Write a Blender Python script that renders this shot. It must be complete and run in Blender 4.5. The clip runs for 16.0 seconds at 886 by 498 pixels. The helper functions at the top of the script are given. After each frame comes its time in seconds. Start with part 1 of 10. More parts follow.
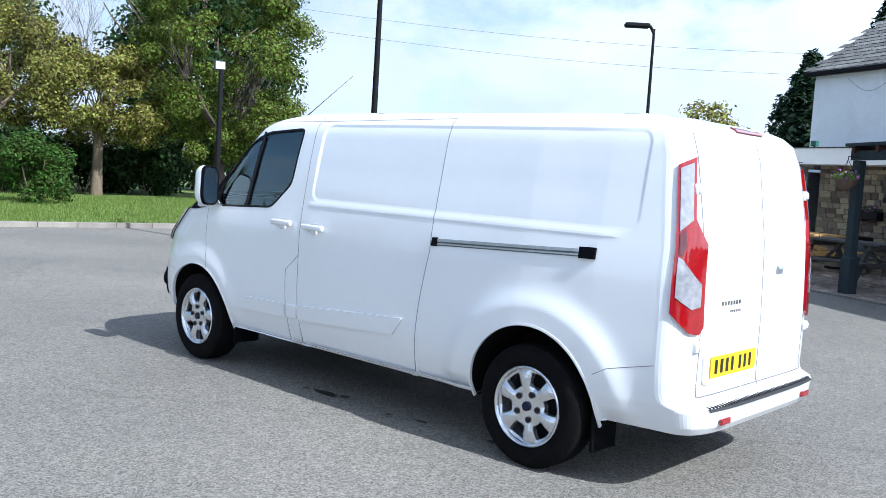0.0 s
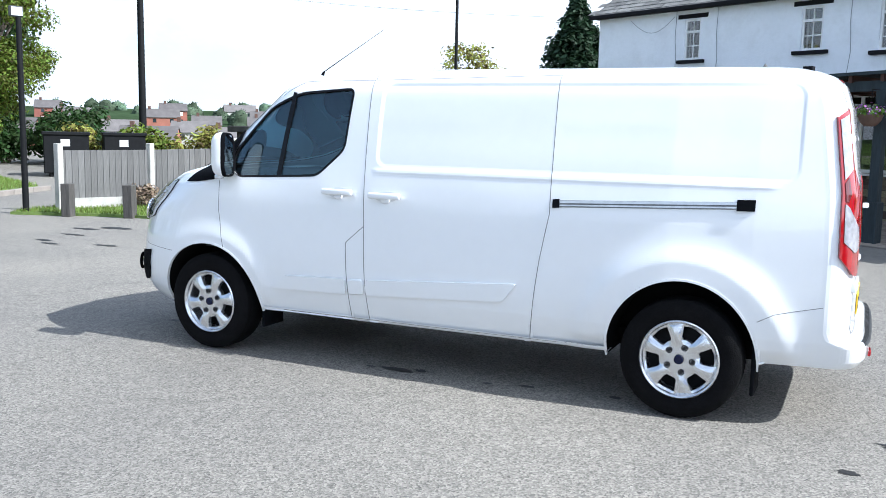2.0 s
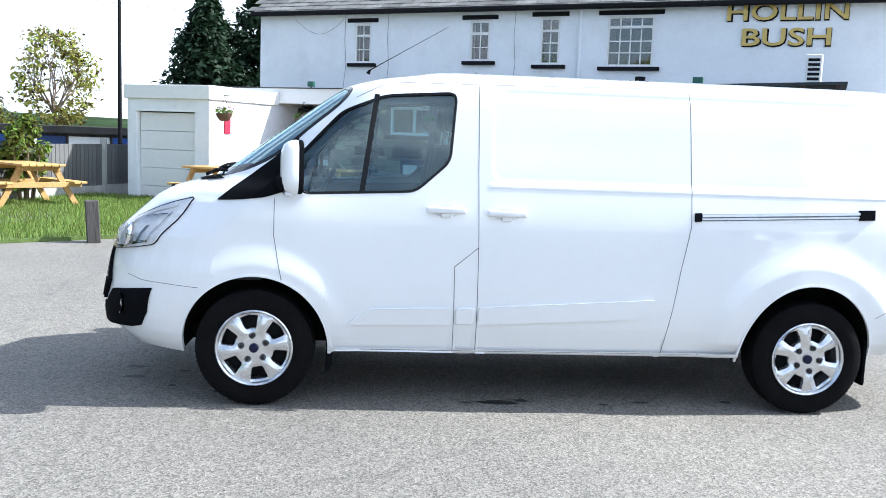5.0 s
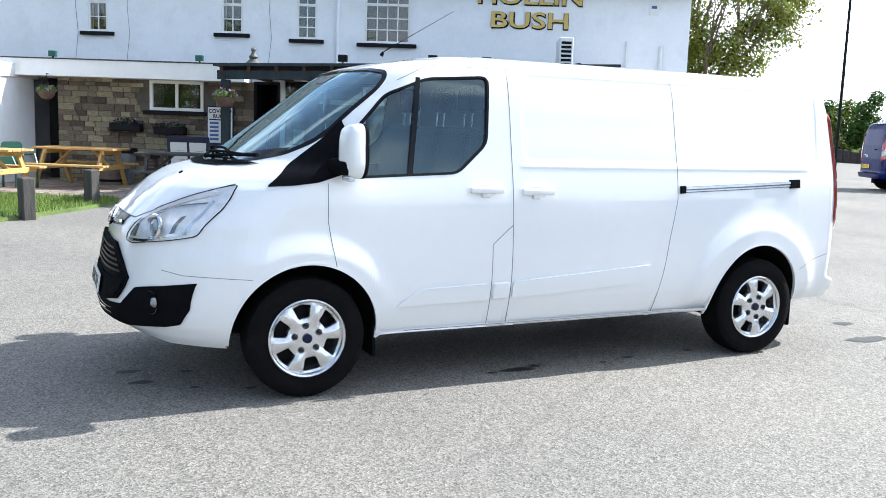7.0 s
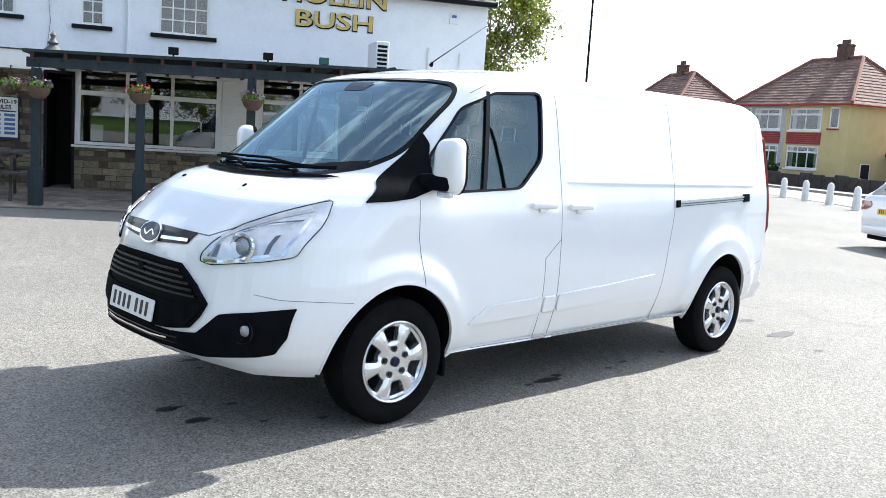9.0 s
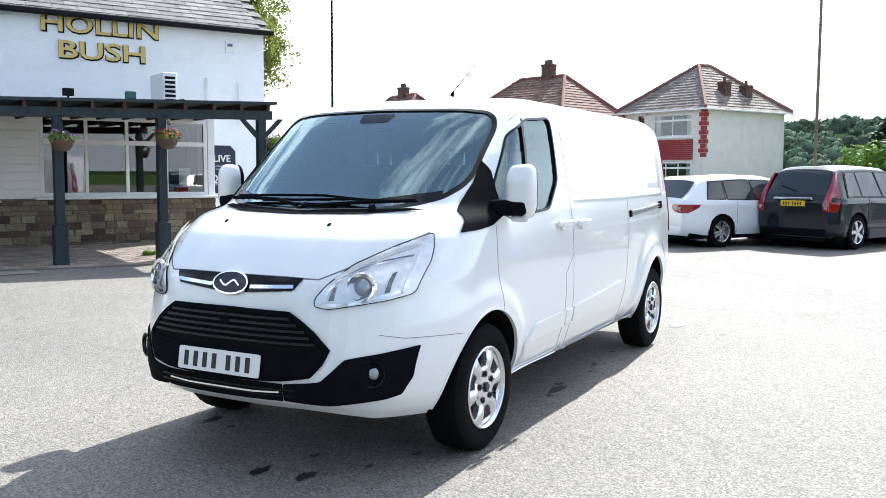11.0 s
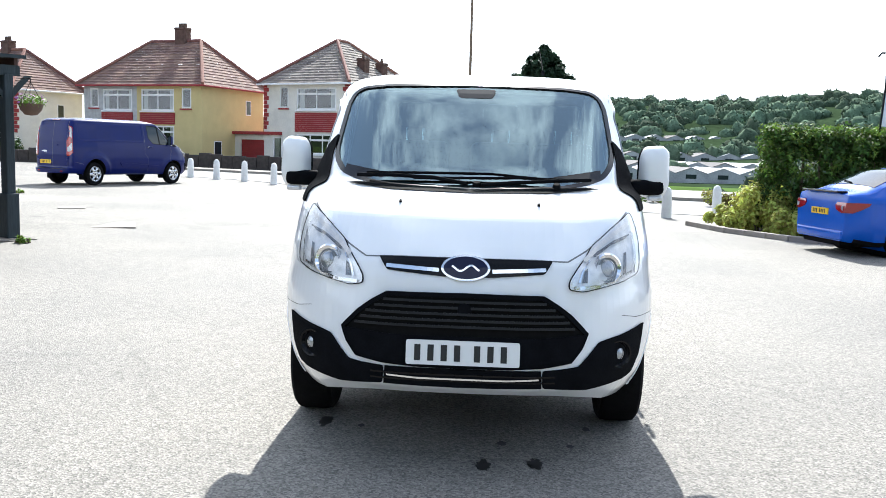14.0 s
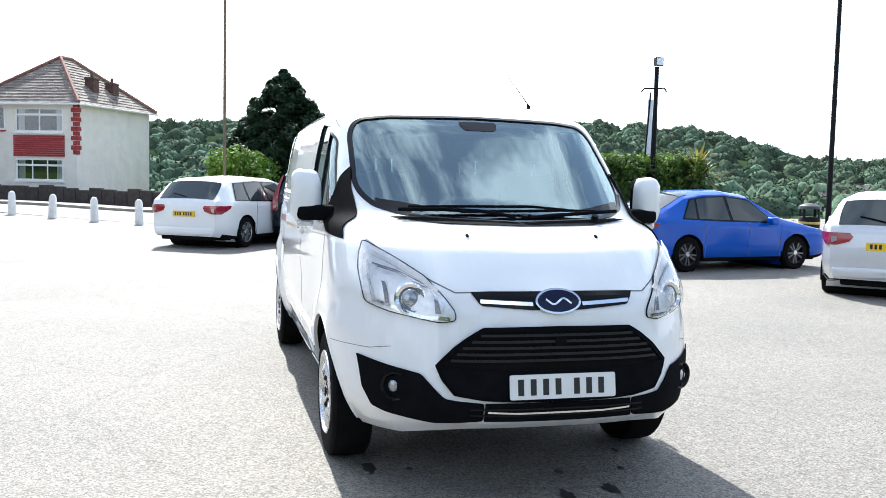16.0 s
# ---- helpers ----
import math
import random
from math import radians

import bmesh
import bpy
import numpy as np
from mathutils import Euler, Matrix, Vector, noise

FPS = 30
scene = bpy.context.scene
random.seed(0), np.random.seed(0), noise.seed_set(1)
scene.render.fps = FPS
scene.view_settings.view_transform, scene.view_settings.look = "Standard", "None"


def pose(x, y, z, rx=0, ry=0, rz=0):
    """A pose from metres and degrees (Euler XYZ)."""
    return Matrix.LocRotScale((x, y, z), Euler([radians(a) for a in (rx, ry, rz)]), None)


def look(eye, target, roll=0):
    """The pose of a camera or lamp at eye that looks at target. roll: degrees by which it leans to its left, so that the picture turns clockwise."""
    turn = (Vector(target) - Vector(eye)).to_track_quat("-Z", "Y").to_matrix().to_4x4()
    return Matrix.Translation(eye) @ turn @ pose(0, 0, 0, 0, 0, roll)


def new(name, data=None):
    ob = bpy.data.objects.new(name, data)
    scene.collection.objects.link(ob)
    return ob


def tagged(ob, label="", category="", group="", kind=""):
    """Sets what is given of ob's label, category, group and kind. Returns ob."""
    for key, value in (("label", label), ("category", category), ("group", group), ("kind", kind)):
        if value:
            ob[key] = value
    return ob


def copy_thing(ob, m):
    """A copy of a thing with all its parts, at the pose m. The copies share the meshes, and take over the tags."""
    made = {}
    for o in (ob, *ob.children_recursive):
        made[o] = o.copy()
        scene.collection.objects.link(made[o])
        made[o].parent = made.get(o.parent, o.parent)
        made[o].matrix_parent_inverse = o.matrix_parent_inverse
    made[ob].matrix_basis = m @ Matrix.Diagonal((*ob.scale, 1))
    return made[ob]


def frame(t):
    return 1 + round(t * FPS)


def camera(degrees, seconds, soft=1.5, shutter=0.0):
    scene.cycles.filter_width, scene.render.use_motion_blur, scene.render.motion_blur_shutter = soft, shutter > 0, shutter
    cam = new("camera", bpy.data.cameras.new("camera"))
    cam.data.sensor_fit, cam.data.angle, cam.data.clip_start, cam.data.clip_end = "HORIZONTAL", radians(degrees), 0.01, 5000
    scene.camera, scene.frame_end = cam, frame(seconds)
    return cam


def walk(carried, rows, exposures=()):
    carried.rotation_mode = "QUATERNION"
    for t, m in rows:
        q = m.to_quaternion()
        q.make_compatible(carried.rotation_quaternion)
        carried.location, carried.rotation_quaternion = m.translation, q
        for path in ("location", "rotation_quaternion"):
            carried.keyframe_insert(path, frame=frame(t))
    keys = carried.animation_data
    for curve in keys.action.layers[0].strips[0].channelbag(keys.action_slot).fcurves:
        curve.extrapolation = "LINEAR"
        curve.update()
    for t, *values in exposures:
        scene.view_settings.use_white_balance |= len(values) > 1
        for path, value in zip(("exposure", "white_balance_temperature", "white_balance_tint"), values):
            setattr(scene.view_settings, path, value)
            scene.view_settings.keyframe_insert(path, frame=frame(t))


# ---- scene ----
# ---- camera ----
cam = camera(52.8, 16.0, soft=0.7)
EXPO = ((0, 0.53, 5500), (1.5, 0.78, 5700), (3.5, 1.0, 5700), (7, 1.05, 5900), (11, 1.1, 6050), (16, 1.12, 6050))
PATH = [
    (0, (-6.198, 4.795, 1.576), (-4.843, 3.333, 1.412), 3.5),
    (0.5, (-5.759, 5.2, 1.531), (-4.522, 3.64, 1.343), 3.8),
    (1, (-5.264, 5.454, 1.572), (-4.181, 3.787, 1.347), 1.8),
    (1.5, (-4.732, 5.748, 1.593), (-3.798, 3.996, 1.354), -0.2),
    (2, (-4.176, 5.898, 1.586), (-3.33, 4.105, 1.323), 1.2),
    (2.5, (-3.607, 6.042, 1.586), (-2.863, 4.209, 1.295), 0.9),
    (3, (-3.037, 6.027, 1.573), (-2.502, 4.121, 1.289), 1.4),
    (3.5, (-2.451, 6.044, 1.56), (-2.145, 4.084, 1.3), 2.3),
    (4, (-1.88, 6.071, 1.56), (-1.764, 4.098, 1.252), 3.2),
    (4.2, (-1.645, 6.061, 1.572), (-1.569, 4.078, 1.318), 2.2),
    (6.3, (0.662, 5.902, 1.555), (0.086, 4.004, 1.304), 2.5),
    (6.5, (0.861, 5.82, 1.564), (0.216, 3.948, 1.282), 1.2),
    (7, (1.374, 5.67, 1.546), (0.542, 3.872, 1.273), 2.0),
    (7.5, (1.835, 5.445, 1.547), (0.855, 3.72, 1.289), 2.1),
    (8, (2.263, 5.141, 1.548), (1.129, 3.516, 1.276), 2.6),
    (8.5, (2.706, 4.843, 1.533), (1.449, 3.318, 1.22), 3.0),
    (9, (3.007, 4.476, 1.541), (1.653, 3.025, 1.294), 3.7),
    (9.2, (3.113, 4.381, 1.54), (1.731, 2.955, 1.299), 5.0),
    (11.3, (4.393, 2.693, 1.493), (2.606, 1.817, 1.298), 0.4),
    (11.5, (4.462, 2.482, 1.505), (2.657, 1.654, 1.273), 1.3),
    (12, (4.692, 2.005, 1.498), (2.845, 1.267, 1.287), -0.1),
    (12.5, (4.804, 1.526, 1.472), (2.908, 0.92, 1.277), 1.3),
    (13, (4.911, 1.023, 1.474), (2.971, 0.581, 1.276), 0.5),
    (13.5, (5.0, 0.566, 1.473), (3.031, 0.296, 1.256), 1.2),
    (14, (4.986, 0.093, 1.489), (3.001, -0.005, 1.267), 1.6),
    (14.5, (4.983, -0.389, 1.498), (2.995, -0.314, 1.29), 1.3),
    (15, (4.915, -0.825, 1.496), (2.938, -0.643, 1.255), 0.9),
    (15.5, (4.881, -1.236, 1.509), (2.924, -0.891, 1.288), 0.3),
    (16, (4.759, -1.583, 1.498), (2.833, -1.064, 1.344), 1.3),
]
walk(cam, [(t, look(e, p, r)) for t, e, p, r in PATH], exposures=[(t, stops, kelvin, 8) for t, stops, kelvin in EXPO])


# ---- world and sun ----
world = bpy.data.worlds.new("sky")
scene.world = world
world.use_nodes = True
wt = world.node_tree
wt.nodes.clear()
w_out = wt.nodes.new("ShaderNodeOutputWorld")
w_bg = wt.nodes.new("ShaderNodeBackground")
w_sky = wt.nodes.new("ShaderNodeTexSky")
w_sky.sky_type = "NISHITA"
w_sky.sun_disc = False
w_sky.sun_elevation = radians(42)
w_sky.sun_rotation = radians(270)
w_bg.inputs[1].default_value = 0.12
# broken bright cloud over the blue, closing towards the horizon
w_co = wt.nodes.new("ShaderNodeTexCoord")
w_map = wt.nodes.new("ShaderNodeMapping")
w_map.inputs["Scale"].default_value = (1.0, 1.0, 1.8)
w_noise = wt.nodes.new("ShaderNodeTexNoise")
w_noise.inputs["Scale"].default_value = 2.6
w_noise.inputs["Detail"].default_value = 8
w_noise.inputs["Roughness"].default_value = 0.6
w_sep = wt.nodes.new("ShaderNodeSeparateXYZ")
w_hor = wt.nodes.new("ShaderNodeMapRange")
w_hor.inputs[1].default_value, w_hor.inputs[2].default_value = 0.0, 0.36
w_hor.inputs[3].default_value, w_hor.inputs[4].default_value = 0.16, 0.0
w_add = wt.nodes.new("ShaderNodeMath")
w_add.operation = "ADD"
w_ramp = wt.nodes.new("ShaderNodeValToRGB")
w_ramp.color_ramp.elements[0].position = 0.495
w_ramp.color_ramp.elements[0].color = (0.12, 0.12, 0.12, 1)
w_ramp.color_ramp.elements[1].position = 0.60
w_mix = wt.nodes.new("ShaderNodeMix")
w_mix.data_type = "RGBA"
# thin cloud is brightest round the sun and greyer opposite to it
w_dot = wt.nodes.new("ShaderNodeVectorMath")
w_dot.operation = "DOT_PRODUCT"
w_dot.inputs[1].default_value = (-0.74, -0.02, 0.67)
w_glow = wt.nodes.new("ShaderNodeMapRange")
w_glow.inputs[1].default_value, w_glow.inputs[2].default_value = -0.6, 0.7
w_glow.inputs[3].default_value, w_glow.inputs[4].default_value = 0.0, 1.0
w_cloud = wt.nodes.new("ShaderNodeMix")
w_cloud.data_type = "RGBA"
w_cloud.inputs[6].default_value = (5.0, 5.4, 5.95, 1)
w_cloud.inputs[7].default_value = (10.3, 10.6, 11.0, 1)
# soft grey undersides
w_under = wt.nodes.new("ShaderNodeTexNoise")
w_under.inputs["Scale"].default_value = 5.0
w_under.inputs["Detail"].default_value = 5
w_shade = wt.nodes.new("ShaderNodeMapRange")
w_shade.inputs[1].default_value, w_shade.inputs[2].default_value = 0.35, 0.7
w_shade.inputs[3].default_value, w_shade.inputs[4].default_value = 0.84, 1.08
w_grey = wt.nodes.new("ShaderNodeMix")
w_grey.data_type, w_grey.blend_type = "RGBA", "MULTIPLY"
w_grey.inputs[0].default_value = 1.0
wt.links.new(w_co.outputs["Generated"], w_map.inputs["Vector"])
wt.links.new(w_co.outputs["Generated"], w_sep.inputs[0])
wt.links.new(w_sep.outputs["Z"], w_hor.inputs[0])
wt.links.new(w_map.outputs[0], w_noise.inputs["Vector"])
wt.links.new(w_noise.outputs["Fac"], w_add.inputs[0])
wt.links.new(w_hor.outputs[0], w_add.inputs[1])
wt.links.new(w_add.outputs[0], w_ramp.inputs["Fac"])
wt.links.new(w_ramp.outputs["Color"], w_mix.inputs[0])
wt.links.new(w_sky.outputs[0], w_mix.inputs[6])
wt.links.new(w_co.outputs["Generated"], w_dot.inputs[0])
wt.links.new(w_dot.outputs["Value"], w_glow.inputs[0])
wt.links.new(w_glow.outputs[0], w_cloud.inputs[0])
wt.links.new(w_map.outputs[0], w_under.inputs["Vector"])
wt.links.new(w_under.outputs["Fac"], w_shade.inputs[0])
wt.links.new(w_cloud.outputs[2], w_grey.inputs[6])
wt.links.new(w_shade.outputs[0], w_grey.inputs[7])
wt.links.new(w_grey.outputs[2], w_mix.inputs[7])
wt.links.new(w_mix.outputs[2], w_bg.inputs[0])
wt.links.new(w_bg.outputs[0], w_out.inputs[0])

sun_data = bpy.data.lights.new("sun", "SUN")
sun_data.energy = 5.0
sun_data.angle = radians(0.6)
sun_data.color = (1.0, 0.95, 0.87)
sun = new("sun", sun_data)
sun.matrix_world = look((0, 0, 20), (1.11, 0.035, 19), 0)


# ---- building helpers ----
def smooth(a, b, x):
    t = np.clip((x - a) / (b - a), 0, 1)
    return t * t * (3 - 2 * t)


def thing(name, label, category, m=None, group=""):
    ob = new(name)
    ob.empty_display_size = 0.2
    if m is not None:
        ob.matrix_world = m
    return tagged(ob, label, category, group)


def mesh_of(bm, name, mat, smooth=None):
    me = bpy.data.meshes.new(name)
    bm.normal_update()
    bm.to_mesh(me)
    bm.free()
    for m in mat if isinstance(mat, (list, tuple)) else [mat]:
        me.materials.append(m)
    if smooth is not None:
        me.polygons.foreach_set("use_smooth", [True] * len(me.polygons))
        if smooth < 180:
            me.set_sharp_from_angle(angle=radians(smooth))
    return me


def part(name, bm, mat, parent, label="", smooth=None, m=None):
    ob = new(name, mesh_of(bm, name, mat, smooth))
    if parent is not None:
        ob.parent = parent
    if m is not None:
        ob.matrix_local = m
    if label:
        ob["label"] = label
    return ob


def again(ob, m, parent=None):
    """A further part on the same mesh."""
    o = new(ob.name.split(".")[0], ob.data)
    o.parent = parent if parent is not None else ob.parent
    o.matrix_local = m
    if "label" in ob:
        o["label"] = ob["label"]
    return o


def lone(name, bm, mat, label, category="", kind="", group="", smooth=None, m=None):
    ob = new(name, mesh_of(bm, name, mat, smooth))
    if m is not None:
        ob.matrix_world = m
    return tagged(ob, label, category, group, kind)


def B():
    return bmesh.new()


def box(bm, lo, hi, bevel=0.0, m=None, seg=1):
    lo, hi = Vector(lo), Vector(hi)
    r = bmesh.ops.create_cube(bm, size=1)
    vs = r["verts"]
    for v in vs:
        v.co = Vector((lo[i] + (v.co[i] + 0.5) * (hi[i] - lo[i]) for i in range(3)))
    if bevel:
        es = list({e for v in vs for e in v.link_edges})
        r = bmesh.ops.bevel(bm, geom=es, offset=bevel, segments=seg, profile=0.5, affect="EDGES")
        vs = list({v for f in r["faces"] for v in f.verts} | {v for v in vs if v.is_valid})
    if m is not None:
        bmesh.ops.transform(bm, matrix=m, verts=vs)
    return bm


def cyl(bm, p0, p1, r0, r1=None, n=12, caps=True):
    p0, p1 = Vector(p0), Vector(p1)
    r1 = r0 if r1 is None else r1
    d = p1 - p0
    q = d.to_track_quat("Z", "Y")
    rings = []
    for p, r in ((p0, r0), (p1, r1)):
        rings.append([bm.verts.new(p + q @ Vector((r * math.cos(a), r * math.sin(a), 0))) for a in (2 * math.pi * i / n for i in range(n))])
    for i in range(n):
        bm.faces.new((rings[0][i], rings[0][(i + 1) % n], rings[1][(i + 1) % n], rings[1][i]))
    if caps:
        bm.faces.new(rings[0][::-1])
        bm.faces.new(rings[1])
    return bm


def tube(bm, pts, r, n=8, closed=False):
    """A round bar along points; r: one radius or one for each point."""
    pts = [Vector(p) for p in pts]
    k = len(pts)
    rs = r if isinstance(r, (list, tuple)) else [r] * k
    rings = []
    prev = None
    for i, p in enumerate(pts):
        a = pts[i - 1] if i or closed else p
        b = pts[(i + 1) % k] if i < k - 1 or closed else p
        d = (b - a).normalized()
        if prev is None:
            up = Vector((0, 0, 1)) if abs(d.z) < 0.9 else Vector((1, 0, 0))
            x = d.cross(up).normalized()
        else:
            x = (prev - d * prev.dot(d)).normalized()
        prev = x
        y = d.cross(x)
        rings.append([bm.verts.new(p + (x * math.cos(t) + y * math.sin(t)) * rs[i]) for t in (2 * math.pi * j / n for j in range(n))])
    for i in range(k if closed else k - 1):
        a, b = rings[i], rings[(i + 1) % k]
        for j in range(n):
            bm.faces.new((a[j], a[(j + 1) % n], b[(j + 1) % n], b[j]))
    if not closed:
        bm.faces.new(rings[0][::-1])
        bm.faces.new(rings[-1])
    return bm


def spin(bm, prof, n=32, centre=(0, 0, 0), axis="y"):
    """A turned shape from a profile of (radius, along); closes the ends that have radius 0."""
    c = Vector(centre)
    rings = []
    for r, a in prof:
        ring = []
        for i in range(n):
            t = 2 * math.pi * i / n
            if axis == "y":
                co = Vector((r * math.cos(t), a, r * math.sin(t)))
            elif axis == "x":
                co = Vector((a, r * math.cos(t), r * math.sin(t)))
            else:
                co = Vector((r * math.cos(t), r * math.sin(t), a))
            ring.append(bm.verts.new(c + co))
        rings.append(ring)
    for a, b in zip(rings, rings[1:]):
        for i in range(n):
            bm.faces.new((a[i], a[(i + 1) % n], b[(i + 1) % n], b[i]))
    bmesh.ops.remove_doubles(bm, verts=[v for r in rings for v in r], dist=1e-5)
    bmesh.ops.recalc_face_normals(bm, faces=bm.faces)
    return bm


def prism(bm, poly, t, bevel=0.0):
    """A plate: poly is a list of points of one face, t the vector of its thickness."""
    t = Vector(t)
    a = [bm.verts.new(Vector(p)) for p in poly]
    b = [bm.verts.new(Vector(p) + t) for p in poly]
    n = len(a)
    bm.faces.new(a[::-1])
    bm.faces.new(b)
    for i in range(n):
        bm.faces.new((a[i], a[(i + 1) % n], b[(i + 1) % n], b[i]))
    bmesh.ops.recalc_face_normals(bm, faces=bm.faces)
    return bm


def rounded(pts, r, n=4):
    """A polygon (2D) with its corners rounded."""
    out = []
    k = len(pts)
    for i in range(k):
        p, a, b = Vector(pts[i]), Vector(pts[i - 1]), Vector(pts[(i + 1) % k])
        u, v = a - p, b - p
        rr = min(r, u.length * 0.45, v.length * 0.45)
        s, e = p + u.normalized() * rr, p + v.normalized() * rr
        for j in range(n + 1):
            f = j / n
            out.append(tuple(s * (1 - f) ** 2 + p * 2 * f * (1 - f) + e * f * f))
    return out


def dense(pts, step, closed=True):
    out = []
    k = len(pts)
    for i in range(k if closed else k - 1):
        a, b = Vector(pts[i]), Vector(pts[(i + 1) % k])
        m = max(1, int(math.ceil((b - a).length / step)))
        out += [tuple(a.lerp(b, j / m)) for j in range(m)]
    if not closed:
        out.append(tuple(pts[-1]))
    return out


def inside(p, poly):
    x, y = p
    c = False
    j = len(poly) - 1
    for i in range(len(poly)):
        xi, yi = poly[i][0], poly[i][1]
        xj, yj = poly[j][0], poly[j][1]
        if (yi > y) != (yj > y) and x < (xj - xi) * (y - yi) / (yj - yi) + xi:
            c = not c
        j = i
    return c


def nearest(p, poly):
    """The nearest point of a closed outline."""
    best, out = 1e9, p
    px, py = p
    for i in range(len(poly)):
        ax, ay = poly[i - 1]
        bx, by = poly[i]
        dx, dy = bx - ax, by - ay
        l = dx * dx + dy * dy
        f = 0 if l == 0 else max(0, min(1, ((px - ax) * dx + (py - ay) * dy) / l))
        qx, qy = ax + f * dx, ay + f * dy
        d = (qx - px) ** 2 + (qy - py) ** 2
        if d < best:
            best, out = d, (qx, qy)
    return out, math.sqrt(best)


def patch(bm, poly, surf, step=0.05, out=0.0, thick=0.0, nrm=None):
    """A plate that lies on a curved surface: poly in the surface's two coordinates, surf(u, v) -> place, nrm(u, v) -> outward."""
    us = [p[0] for p in poly]
    vs = [p[1] for p in poly]
    nu = max(2, int((max(us) - min(us)) / step) + 1)
    nv = max(2, int((max(vs) - min(vs)) / step) + 1)
    u0, v0 = min(us), min(vs)
    du, dv = (max(us) - u0) / nu, (max(vs) - v0) / nv
    tmp = bmesh.new()
    ring = [tmp.verts.new((p[0], p[1], 0)) for p in dense(poly, step)]
    tmp.faces.new(ring)
    for i in range(1, nu):
        g = tmp.verts[:] + tmp.edges[:] + tmp.faces[:]
        bmesh.ops.bisect_plane(tmp, geom=g, plane_co=(u0 + i * du, 0, 0), plane_no=(1, 0, 0))
    for i in range(1, nv):
        g = tmp.verts[:] + tmp.edges[:] + tmp.faces[:]
        bmesh.ops.bisect_plane(tmp, geom=g, plane_co=(0, v0 + i * dv, 0), plane_no=(0, 1, 0))
    tmp.verts.index_update()
    top, low = {}, {}
    for v in tmp.verts:
        u, w = v.co.x, v.co.y
        p, n = Vector(surf(u, w)), Vector(nrm(u, w))
        top[v] = bm.verts.new(p + n * (out + thick))
        if thick:
            low[v] = bm.verts.new(p + n * out)
    made = []
    for f in tmp.faces:
        made.append(bm.faces.new([top[v] for v in f.verts]))
    if made:
        c = made[0].calc_center_median()
        bm.normal_update()
        v0_ = next(iter(tmp.faces)).calc_center_median()
        if made[0].normal.dot(Vector(nrm(v0_.x, v0_.y))) < 0:
            for f in made:
                f.normal_flip()
    if thick:
        for e in tmp.edges:
            if e.is_boundary:
                a, b = e.verts
                bm.faces.new((top[a], top[b], low[b], low[a]))
        bmesh.ops.recalc_face_normals(bm, faces=bm.faces)
    tmp.free()
    return bm


def ribbon(bm, line, surf, nrm, width, out, thick=0.003, closed=False):
    """A thin raised strip along a line on a surface."""
    k = len(line)
    rows = []
    for i, (u, v) in enumerate(line):
        a = line[i - 1] if i or closed else line[i]
        b = line[(i + 1) % k] if i < k - 1 or closed else line[i]
        p, n = Vector(surf(u, v)), Vector(nrm(u, v))
        d = (Vector(surf(*b)) - Vector(surf(*a))).normalized()
        s = d.cross(n).normalized() * width / 2
        rows.append([bm.verts.new(q) for q in (p - s + n * (out - thick), p - s + n * out, p + s + n * out, p + s + n * (out - thick))])
    for i in range(k if closed else k - 1):
        a, b = rows[i], rows[(i + 1) % k]
        for j in range(3):
            bm.faces.new((a[j], a[j + 1], b[j + 1], b[j]))
    bmesh.ops.recalc_face_normals(bm, faces=bm.faces)
    return bm


def text_mesh(body, size, depth, name="lettering", bold=0.0):
    cu = bpy.data.curves.new(name, "FONT")
    cu.body, cu.size, cu.extrude, cu.offset = body, size, depth, bold
    cu.align_x, cu.align_y = "CENTER", "CENTER"
    cu.resolution_u = 3
    ob = bpy.data.objects.new(name, cu)
    scene.collection.objects.link(ob)
    bpy.context.view_layer.update()
    me = bpy.data.meshes.new_from_object(ob.evaluated_get(bpy.context.evaluated_depsgraph_get()))
    bpy.data.objects.remove(ob)
    bpy.data.curves.remove(cu)
    return me


def frame_m(o, x, y, z):
    """A pose from an origin and three axes."""
    return Matrix(((x[0], y[0], z[0], o[0]), (x[1], y[1], z[1], o[1]), (x[2], y[2], z[2], o[2]), (0, 0, 0, 1)))


